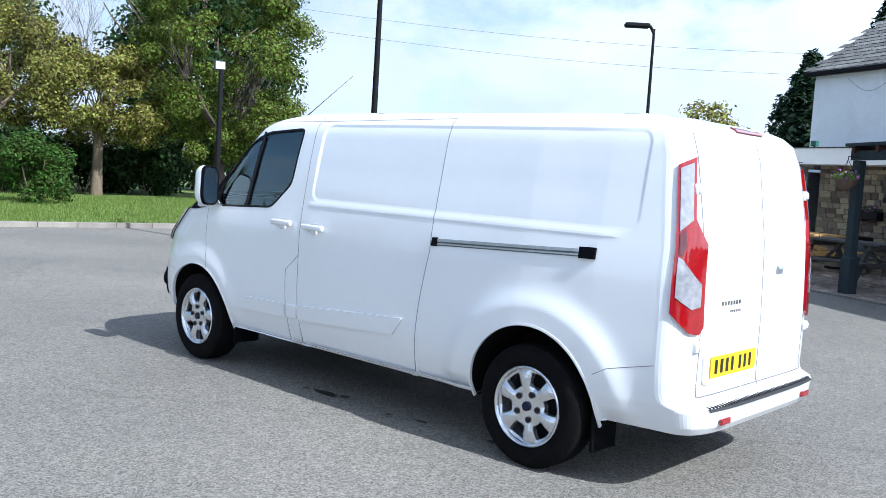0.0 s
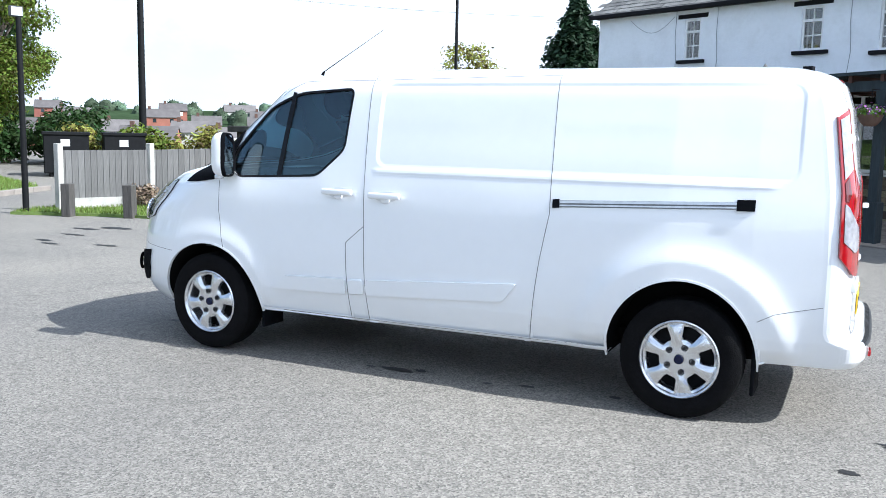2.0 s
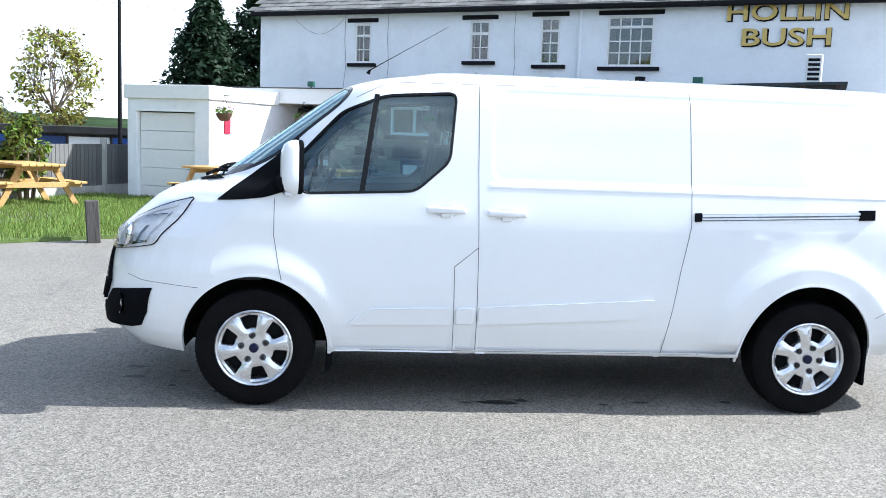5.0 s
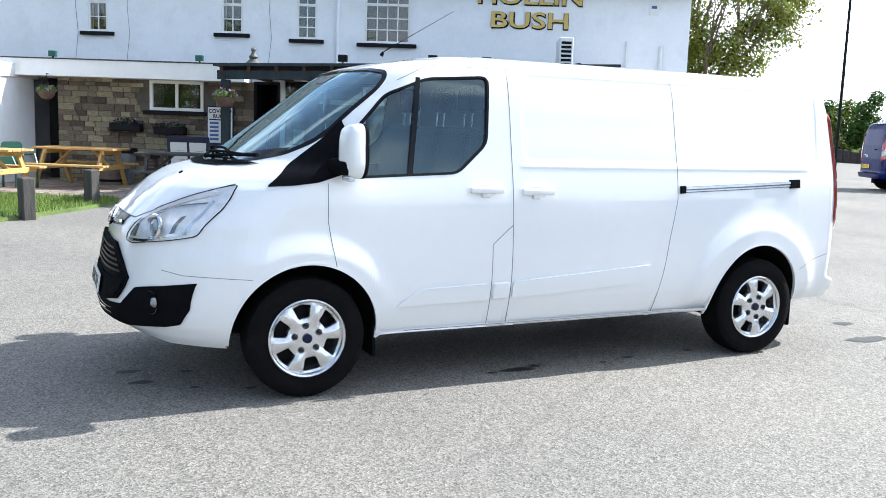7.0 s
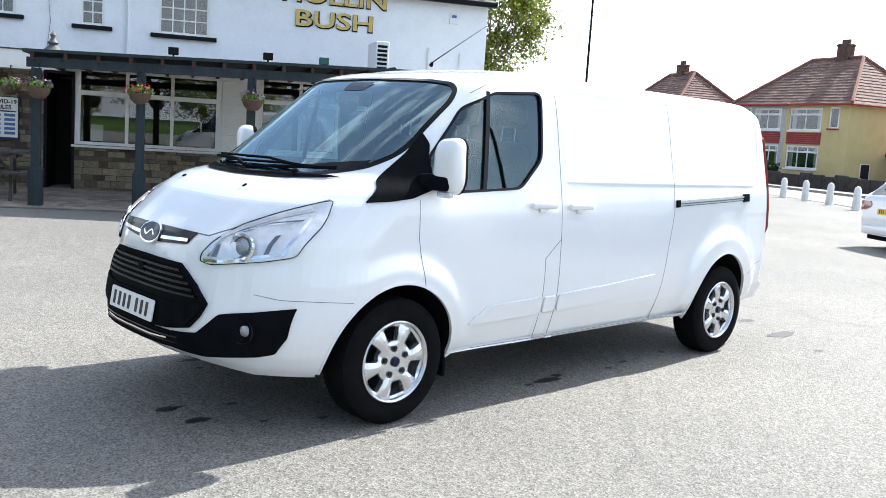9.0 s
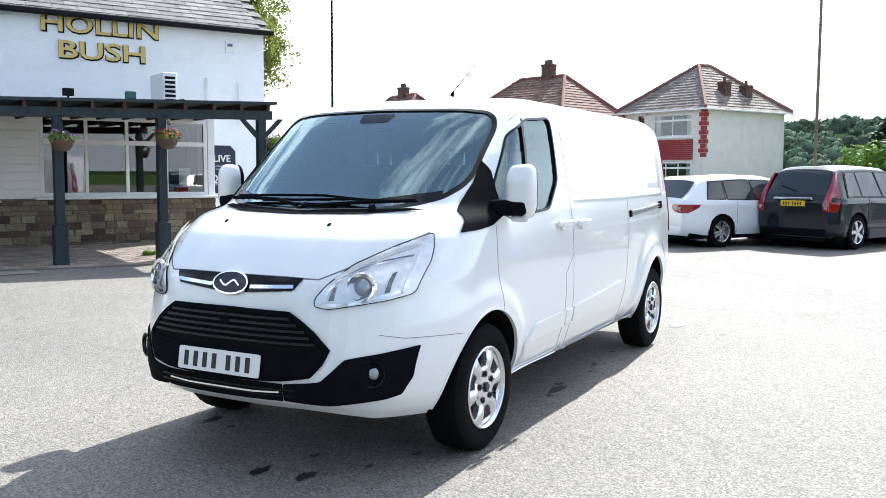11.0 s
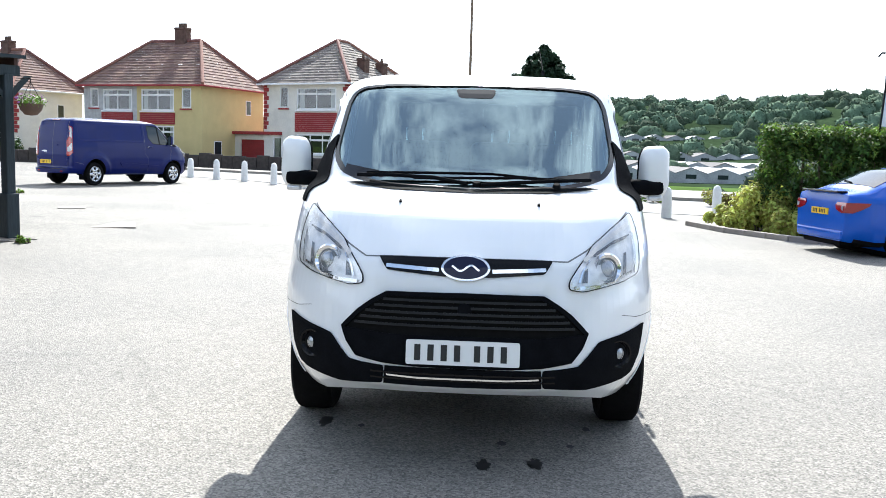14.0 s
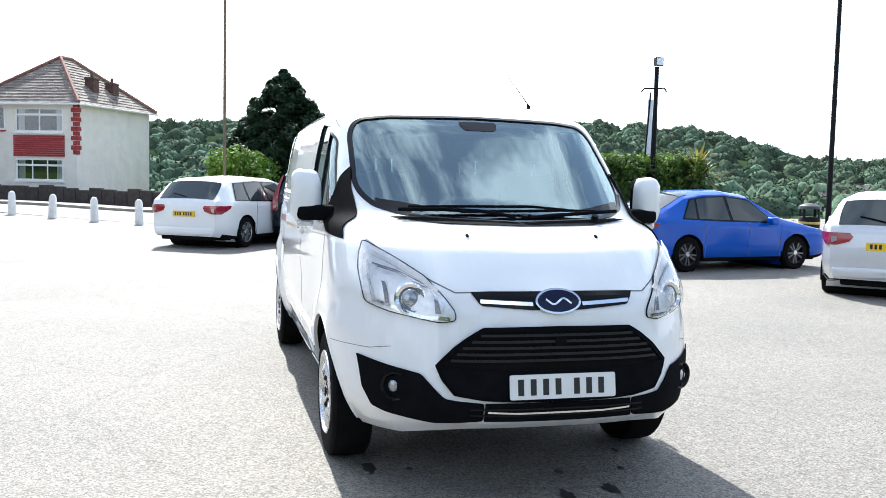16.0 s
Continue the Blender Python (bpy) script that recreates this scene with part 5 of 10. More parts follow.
def van_wheel():
    w = new("wheel")
    w.parent = VAN
    w["label"] = "road wheel with a silver six-spoke alloy rim"
    bm = B()
    spin(bm, [(0.218, -0.19), (0.24, -0.205), (0.315, -0.21), (0.338, -0.195), (0.343, -0.16), (0.343, -0.05), (0.338, -0.018), (0.318, -0.002), (0.275, 0.004), (0.238, -0.002), (0.220, -0.012)], 144)
    # tread blocks as notches in the shoulders
    for v in bm.verts:
        rr = math.hypot(v.co.x, v.co.z)
        if rr > 0.33:
            k = int(round((math.atan2(v.co.z, v.co.x) % (2 * math.pi)) / (2 * math.pi) * 144))
            if k % 2:
                v.co.x *= 0.989
                v.co.z *= 0.989
    ty = part("tyre", bm, RUBBER, w, "black road tyre", smooth=35)
    # rim
    bm = B()
    spin(bm, [(0.222, -0.015), (0.2235, 0.0), (0.217, 0.006), (0.208, 0.0), (0.203, -0.016), (0.196, -0.06), (0.19, -0.17)], 72)
    rim = part("rim", bm, ALLOY, w, "silver alloy rim", smooth=40)
    bm = B()
    spin(bm, [(0.0, -0.10), (0.17, -0.10), (0.195, -0.12)], 40)
    part("brake_disc", bm, DISC_DARK, rim, "dark brake disc", smooth=40)
    # one cast face: six broad spokes with trapezoid windows between them
    bm = B()
    rad = [0.018, 0.03, 0.05, 0.07, 0.085, 0.095, 0.105, 0.113, 0.122, 0.135, 0.15, 0.165, 0.180, 0.190, 0.198, 0.207]
    nt = 180
    def face_y(r_, k):
        """Depth of the cast face; k: 0 on a spoke's middle, 1 in the middle of a window."""
        y = np.interp(r_, [0, 0.06, 0.078, 0.092, 0.15, 0.19, 0.207], [-0.010, -0.008, -0.012, -0.006, -0.004, -0.010, -0.016])
        ridge = np.interp(k, [0, 0.16, 0.30, 0.62, 1.0], [0.006, 0.006, 0.0, -0.014, -0.022])
        return float(y + ridge * smooth(0.075, 0.13, r_) * (1 - smooth(0.188, 0.206, r_)))
    grid = []
    for r_ in rad:
        ring = []
        for j in range(nt):
            th = 2 * math.pi * j / nt
            k = abs((th / (2 * math.pi) * 6 + 0.5) % 1 - 0.5) * 2
            ring.append(bm.verts.new((r_ * math.cos(th), face_y(r_, k), r_ * math.sin(th))))
        grid.append(ring)
    for i in range(len(rad) - 1):
        rc = (rad[i] + rad[i + 1]) / 2
        for j in range(nt):
            th = 2 * math.pi * (j + 0.5) / nt
            k = abs((th / (2 * math.pi) * 6 + 0.5) % 1 - 0.5) * 2
            if 0.110 < rc < 0.192 and k > np.interp(rc, [0.110, 0.122, 0.185, 0.192], [0.62, 0.50, 0.44, 0.52]):
                continue
            bm.faces.new((grid[i][j], grid[i + 1][j], grid[i + 1][(j + 1) % nt], grid[i][(j + 1) % nt]))
    rim_e = [e for e in bm.edges if len(e.link_faces) == 1 and all(0.1 < math.hypot(v.co.x, v.co.z) < 0.2 for v in e.verts)]
    ex = bmesh.ops.extrude_edge_only(bm, edges=rim_e)
    for v in ex["geom"]:
        if isinstance(v, bmesh.types.BMVert):
            v.co.y -= 0.035
    bmesh.ops.recalc_face_normals(bm, faces=bm.faces)
    part("cast_face", bm, ALLOY, rim, "six broad silver spokes", smooth=38)
    bm = B()
    spin(bm, [(0.0, 0.006), (0.022, 0.005), (0.027, 0.0), (0.027, -0.005)], 28)
    part("hub_cap", bm, BADGE_BLUE, rim, "dark blue centre cap", smooth=40)
    for i in range(5):
        a = 2 * math.pi * i / 5 + 0.35
        p = (0.074 * math.cos(a), -0.008, 0.074 * math.sin(a))
        bm = B()
        spin(bm, [(0.017, 0.001), (0.018, 0.005), (0.013, 0.004), (0.012, -0.002)], 14, p)
        spin(bm, [(0.0, 0.012), (0.009, 0.011), (0.011, 0.0)], 8, p)
        part("wheel_nut", bm, DARK_METAL, rim, smooth=40)
    w.matrix_local = pose(0, 0.945, 0.343, 0, 10, 0)
    for x, s, a in ((-3.3, 1, -21), (0.0, -1, 30), (-3.3, -1, 5)):
        cp = {}
        for o in (w, *w.children_recursive):
            c = o.copy()
            scene.collection.objects.link(c)
            cp[o] = c
            c.parent = cp.get(o.parent, o.parent)
        cp[w].matrix_local = pose(x, s * (0.945 if x > -1 else 0.925), 0.343, 0, a, 0 if s > 0 else 180)


van_wheel()


def van_inside():
    # floor pan, bulkhead, dash, seats, steering wheel
    bm = B()
    box(bm, (-4.0, -0.60, 0.36), (0.62, 0.60, 0.42))
    box(bm, (-2.80, -0.74, 0.31), (-0.47, 0.74, 0.37))
    part("underbody", bm, UNDER, VAN, "dark underbody")
    bm = B()
    box(bm, (-1.42, -0.74, 0.40), (-1.36, 0.74, 1.88))
    part("bulkhead", bm, CAB_PALE, VAN, "grey cab bulkhead")
    bm = B()
    patch(bm, [(-1.36, -0.68), (-0.86, -0.66), (-0.70, -0.45), (-0.70, 0.45), (-0.86, 0.66), (-1.36, 0.68)], lambda x, y: Vector((x, y, 1.90)), 0.5, nrm=lambda x, y: Vector((0, 0, -1)))
    part("headlining", bm, SEAT, VAN, "dark headlining")
    bm = B()
    sec = [(0.33, 1.235), (0.20, 1.265), (0.02, 1.235), (-0.14, 1.17), (-0.19, 1.10), (-0.15, 0.85), (0.0, 0.70), (0.33, 0.70)]
    prism(bm, [(x, -0.70, z) for x, z in sec], (0, 1.40, 0))
    d = part("dashboard", bm, DASH, VAN, "dark grey dashboard", smooth=30)
    bm = B()
    pts = [(0.0, -0.40 + 0.19 * math.cos(t), 0.19 * math.sin(t)) for t in (2 * math.pi * i / 32 for i in range(32))]
    m = Matrix.Translation((-0.27, 0, 1.17)) @ Matrix.Rotation(radians(-28), 4, "Y")
    tube(bm, [m @ Vector(p) for p in pts], 0.016, 8, True)
    for t in (0.2, 2.9, 4.7):
        tube(bm, [m @ Vector((0, -0.40, 0)), m @ Vector((0, -0.40 + 0.18 * math.cos(t), 0.18 * math.sin(t)))], 0.016, 6)
    tube(bm, [m @ Vector((0, -0.40, 0)), Vector((0.0, -0.40, 1.05))], 0.04, 10)
    part("steering_wheel", bm, DASH, VAN, "black steering wheel", smooth=50)
    for y, wd in ((-0.42, 0.25), (0.16, 0.21), (0.58, 0.21)):
        bm = B()
        box(bm, (-0.98, y - wd, 0.78), (-0.46, y + wd, 0.93), 0.05, None, 3)
        box(bm, (-1.06, y - wd * 0.95, 0.86), (-0.92, y + wd * 0.95, 1.55), 0.05, Matrix.Translation((-0.99, 0, 0.86)) @ Matrix.Rotation(radians(-9), 4, "Y") @ Matrix.Translation((0.99, 0, -0.86)), 3)
        seat = part("cab_seat", bm, SEAT, VAN, "dark cloth cab seat", smooth=50)
        bm = B()
        box(bm, (-1.185, y - 0.12, 1.63), (-1.09, y + 0.12, 1.80), 0.04, None, 3)
        part("headrest", bm, SEAT, seat, smooth=50)
        for dy in (-0.055, 0.055):
            bm = B()
            cyl(bm, (-1.12, y + dy, 1.53), (-1.13, y + dy, 1.65), 0.007, None, 8)
            part("headrest_post", bm, CHROME, seat, "bright headrest post", smooth=50)
    bm = B()
    box(bm, (0.02, -0.66, 1.262), (0.20, -0.20, 1.266), 0, Matrix.Rotation(radians(4), 4, "Z"))
    part("paper_sheet", bm, PAPER, VAN, "white paper on the dashboard")
    # aerial
    bm = B()
    cyl(bm, (-0.60, 0.40, 1.962), (-0.612, 0.40, 1.985), 0.013, 0.007, 10)
    tube(bm, [(-0.612, 0.40, 1.985), (-0.82, 0.39, 2.11), (-1.09, 0.38, 2.27)], [0.0035, 0.0022, 0.0012], 6)
    part("aerial", bm, BLACK_PLASTIC, VAN, "thin black roof aerial", smooth=50)


van_inside()


# ---- the pub ----
RENDER = mat("white_painted_render", (0.84, 0.86, 0.89), 0.8, vary=0.04, scale=1.2, bump=0.25, bscale=30, dirt=((0.45, 0.44, 0.42), 0.25, 1.3))
WHITE_TRIM = mat("white_trim", (0.78, 0.78, 0.77), 0.5, vary=0.03)
BLACK_TRIM = mat("black_painted_trim", (0.009, 0.009, 0.011), 0.7, spec=0.15, vary=0.2)
STONE = mat("buff_sandstone", (0.19, 0.155, 0.11), 0.9, vary=0.4, scale=5, bump=0.7, bscale=40, per=0.6)
MORTAR = mat("stone_mortar", (0.10, 0.088, 0.075), 0.95, vary=0.2, scale=8, bump=0.4)
TIMBER_GREY = mat("slate_grey_painted_timber", (0.030, 0.040, 0.046), 0.7, spec=0.2, vary=0.25, scale=6, bump=0.35, bscale=40, stretch=(1, 1, 0.15))
SLATE = mat("roof_slate", (0.17, 0.165, 0.155), 0.8, vary=0.3, scale=4, bump=0.3, per=0.3)
# near black: the shade of unlit rooms is put into this colour
ROOM_SHADE = mat("dim_room", (0.016, 0.015, 0.014), 0.9, vary=0.3, scale=2)
FELT = mat("roof_felt", (0.06, 0.06, 0.06), 0.9, vary=0.3, scale=3)
RAFTER = mat("red_brown_timber", (0.055, 0.024, 0.018), 0.8, vary=0.3, scale=5)
GOLD = mat("gold_lettering", (0.55, 0.40, 0.12), 0.4, metal=0.3, vary=0.1)
TERRACOTTA = mat("clay_pot", (0.12, 0.075, 0.055), 0.9, vary=0.2)
GREEN_BOX = mat("green_enamel", (0.02, 0.11, 0.08), 0.5, vary=0.1)
FLOWER = mat("flower_petals", (0.42, 0.16, 0.45), 0.8, per=0.5)
FLOWER_RED = mat("red_petals", (0.55, 0.02, 0.03), 0.8, per=0.4)
NAVY = mat("navy_board", (0.015, 0.02, 0.05), 0.6, vary=0.1)
GREY_INK = mat("grey_print", (0.25, 0.26, 0.28), 0.7)
BLUE_INK = mat("blue_print", (0.08, 0.14, 0.32), 0.7)


def leaf_mat(name, colour, per=0.45):
    m = mat(name, colour, 0.65, per=per, spec=0.3)
    t = m.node_tree
    b = t.nodes["Principled BSDF"]
    tr = t.nodes.new("ShaderNodeBsdfTranslucent")
    mx = t.nodes.new("ShaderNodeMixShader")
    mx.inputs[0].default_value = 0.35
    src = b.inputs["Base Color"].links[0].from_socket
    t.links.new(src, tr.inputs[0])
    t.links.new(b.outputs[0], mx.inputs[1])
    t.links.new(tr.outputs[0], mx.inputs[2])
    t.links.new(mx.outputs[0], t.nodes["Material Output"].inputs[0])
    return m


LEAF = leaf_mat("green_leaves", (0.135, 0.168, 0.024), 0.8)
LEAF_YELLOW = leaf_mat("yellow_green_leaves", (0.215, 0.20, 0.044), 0.8)
LEAF_HEDGE = leaf_mat("clipped_green_leaves", (0.055, 0.105, 0.014), 0.6)
LEAF_DARK = leaf_mat("dark_green_leaves", (0.028, 0.060, 0.014))
LEAF_CONIFER = leaf_mat("conifer_needles", (0.022, 0.050, 0.022), 0.35)
LEAF_GOLD = leaf_mat("golden_green_leaves", (0.20, 0.215, 0.035), 0.7)
LEAF_BRIGHT = leaf_mat("bright_green_leaves", (0.13, 0.22, 0.03))
BARK_DARK = mat("dark_twigs", (0.075, 0.060, 0.048), 0.95, vary=0.3, scale=8)
BARK = mat("tree_bark", (0.17, 0.13, 0.09), 0.95, vary=0.3, scale=8, bump=0.8, bscale=25, stretch=(1, 1, 0.3))


def leaves(bm, centre, radii, count, size, rng, shell=0.55, up=0.3, flat=1.0):
    """Many small leaf blades in a rounded clump, denser towards the outside."""
    c = Vector(centre)
    for _ in range(count):
        while True:
            v = Vector((rng.uniform(-1, 1), rng.uniform(-1, 1), rng.uniform(-1, 1)))
            if 0.02 < v.length < 1:
                break
        v = v.normalized() * (shell + (1 - shell) * rng.random()) * (0.9 + 0.2 * rng.random())
        p = c + Vector((v.x * radii[0], v.y * radii[1], v.z * radii[2]))
        n = (v + Vector((rng.uniform(-0.8, 0.8), rng.uniform(-0.8, 0.8), rng.uniform(-0.5, 0.8) + up))).normalized()
        a = n.orthogonal().normalized()
        a = Matrix.Rotation(rng.uniform(0, 6.28), 3, n) @ a
        b = n.cross(a)
        s = size * rng.uniform(0.6, 1.35)
        w = s * 0.5
        bm.faces.new([bm.verts.new(q) for q in (p - a * s, p + b * w * flat, p + a * s, p - b * w * flat)])


def wall_with(bm, s0, s1, z0, z1, d0, d1, holes):
    """A wall from boxes round its openings (s0, s1, z0, z1)."""
    xs = sorted({s0, s1, *[h[0] for h in holes], *[h[1] for h in holes]})
    zs = sorted({z0, z1, *[h[2] for h in holes], *[h[3] for h in holes]})
    solid = {}
    for i in range(len(xs) - 1):
        for j in range(len(zs) - 1):
            cx, cz = (xs[i] + xs[i + 1]) / 2, (zs[j] + zs[j + 1]) / 2
            solid[i, j] = not any(h[0] < cx < h[1] and h[2] < cz < h[3] for h in holes)
    vs = {}
    def V(i, j, k):
        if (i, j, k) not in vs:
            vs[i, j, k] = bm.verts.new((xs[i], (d0, d1)[k], zs[j]))
        return vs[i, j, k]
    for (i, j), on in solid.items():
        if not on:
            continue
        bm.faces.new((V(i, j, 1), V(i, j + 1, 1), V(i + 1, j + 1, 1), V(i + 1, j, 1)))
        bm.faces.new((V(i, j, 0), V(i + 1, j, 0), V(i + 1, j + 1, 0), V(i, j + 1, 0)))
        for di, dj, q in ((-1, 0, ((i, j), (i, j + 1))), (1, 0, ((i + 1, j), (i + 1, j + 1))), (0, -1, ((i, j), (i + 1, j))), (0, 1, ((i, j + 1), (i + 1, j + 1)))):
            if not solid.get((i + di, j + dj), False):
                a, b = q
                bm.faces.new((V(*a, 0), V(*b, 0), V(*b, 1), V(*a, 1)))
    bmesh.ops.recalc_face_normals(bm, faces=bm.faces)
    return bm


def window(owner, s0, s1, z0, z1, d, cols=2, rows=2, transom=None, bars=True, sill=True, sill_mat=None, frame_mat=None, fw=0.05, lintel=None, name="window", room=ROOM_SHADE, curtain=False, sill_w=0.16):
    """A framed window in the plane d of a wall (outside towards +d)."""
    w = new(name)
    w.parent = owner
    w["label"] = "white framed window"
    fm = frame_mat or WHITE_TRIM
    bm = B()
    wall_with(bm, s0, s1, z0, z1, d - 0.10, d - 0.03, [(s0 + fw, s1 - fw, z0 + fw, (transom or z1) - (fw if transom is None else fw * 0.6))] + ([(s0 + fw, s1 - fw, transom + fw * 0.6, z1 - fw)] if transom else []))
    part("window_frame", bm, fm, w)
    for i in range(1, cols):
        bm = B()
        x = s0 + fw + (s1 - s0 - 2 * fw) * i / cols
        box(bm, (x - (0.012 if bars else 0.03), d - 0.085, z0 + fw), (x + (0.012 if bars else 0.03), d - 0.045, z1 - fw))
        part("glazing_bar", bm, fm, w)
    ztop = (transom or z1) - fw
    for j in range(1, rows):
        bm = B()
        z = z0 + fw + (ztop - z0 - fw) * j / rows
        box(bm, (s0 + fw, d - 0.082, z - 0.012), (s1 - fw, d - 0.048, z + 0.012))
        part("glazing_bar", bm, fm, w)
    bm = B()
    bm.faces.new([bm.verts.new(p) for p in ((s0 + fw * 0.5, d - 0.065, z0 + fw * 0.5), (s1 - fw * 0.5, d - 0.065, z0 + fw * 0.5), (s1 - fw * 0.5, d - 0.065, z1 - fw * 0.5), (s0 + fw * 0.5, d - 0.065, z1 - fw * 0.5))][::-1])
    p = part("pane", bm, PANE, w)
    # shallow box behind the pane, coloured near black for an unlit room
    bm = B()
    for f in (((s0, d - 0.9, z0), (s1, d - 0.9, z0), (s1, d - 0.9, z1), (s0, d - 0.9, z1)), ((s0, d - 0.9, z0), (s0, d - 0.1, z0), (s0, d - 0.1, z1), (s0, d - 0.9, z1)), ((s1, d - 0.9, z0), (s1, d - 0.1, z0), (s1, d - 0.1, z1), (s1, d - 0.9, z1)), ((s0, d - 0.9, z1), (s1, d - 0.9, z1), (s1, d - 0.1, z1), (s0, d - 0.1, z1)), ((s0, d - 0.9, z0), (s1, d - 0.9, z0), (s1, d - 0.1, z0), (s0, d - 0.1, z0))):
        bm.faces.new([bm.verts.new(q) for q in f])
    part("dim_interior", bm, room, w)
    if curtain:
        for a, b in ((s0 + fw, s0 + (s1 - s0) * 0.17), (s1 - (s1 - s0) * 0.17, s1 - fw)):
            bm = B()
            n = 10
            r0 = [bm.verts.new((a + (b - a) * i / n, d - 0.15 + 0.015 * (i % 2), z0 + fw)) for i in range(n + 1)]
            r1 = [bm.verts.new((a + (b - a) * i / n, d - 0.15 + 0.015 * (i % 2), z1 - fw)) for i in range(n + 1)]
            for i in range(n):
                bm.faces.new((r0[i], r0[i + 1], r1[i + 1], r1[i]))
            part("curtain", bm, PAPER, w)
    if sill:
        bm = B()
        box(bm, (s0 - sill_w, d - 0.05, z0 - 0.09), (s1 + sill_w, d + 0.09, z0 - 0.008), 0.008)
        part("sill", bm, sill_mat or BLACK_TRIM, w)
    if lintel:
        bm = B()
        box(bm, (s0 - lintel, d - 0.04, z1 + 0.02), (s1 + lintel, d + 0.03, z1 + 0.12), 0.006)
        part("lintel", bm, BLACK_TRIM, w)
    return w


def stone_wall(owner, s0, s1, z0, z1, d, holes=(), h=0.105, seed=3, most=300):
    """Coursed squared stones, each a piece of its own, proud of a mortar bed."""
    rng = random.Random(seed)
    bm = B()
    wall_with(bm, s0, s1, z0, z1, d - 0.25, d - 0.012, list(holes))
    bed = part("wall", bm, MORTAR, owner, "coursed buff stone wall")
    shapes = []
    z = z0
    while z < z1 - 0.03:
        hh = min(h * rng.choice((0.75, 1.0, 1.0, 1.25)), z1 - z)
        s = s0
        while s < s1 - 0.02:
            w = min(rng.uniform(0.13, 0.36), s1 - s)
            if s1 - s - w < 0.08:
                w = s1 - s
            if not any(a < s + w and s < b and c < z + hh and z < e for a, b, c, e in holes):
                shapes.append((s, w, z, hh))
            s += w
        z += hh
    base = []
    for k in range(6):
        bm = B()
        box(bm, (-0.5, -0.5, -0.5), (0.5, 0.5, 0.5))
        for v in bm.verts:
            v.co += Vector((rng.uniform(-0.03, 0.03), rng.uniform(-0.1, 0.25) if v.co.y > 0 else 0, rng.uniform(-0.05, 0.05)))
        bm.normal_update()
        base.append(mesh_of(bm, "stone", STONE))
    rest = B()
    for i, (s, w, z, hh) in enumerate(shapes):
        m = Matrix.Translation((s + w / 2, d - 0.012 + rng.uniform(-0.006, 0.008), z + hh / 2)) @ Matrix.Diagonal((w - 0.012, 0.05, hh - 0.012, 1))
        src = rng.choice(base)
        if i >= most:
            k = len(rest.verts)
            rest.from_mesh(src)
            rest.verts.ensure_lookup_table()
            bmesh.ops.transform(rest, matrix=m, verts=rest.verts[k:])
            continue
        o = new("stone", src)
        o.parent = bed
        o.matrix_local = m
    if len(rest.verts):
        part("stonework", rest, STONE, bed)["kind"] = "stuff"
    else:
        rest.free()
    return bed


PUB_OB = thing("pub_building", "white rendered two-storey pub with black window sills", "pub", PUB)


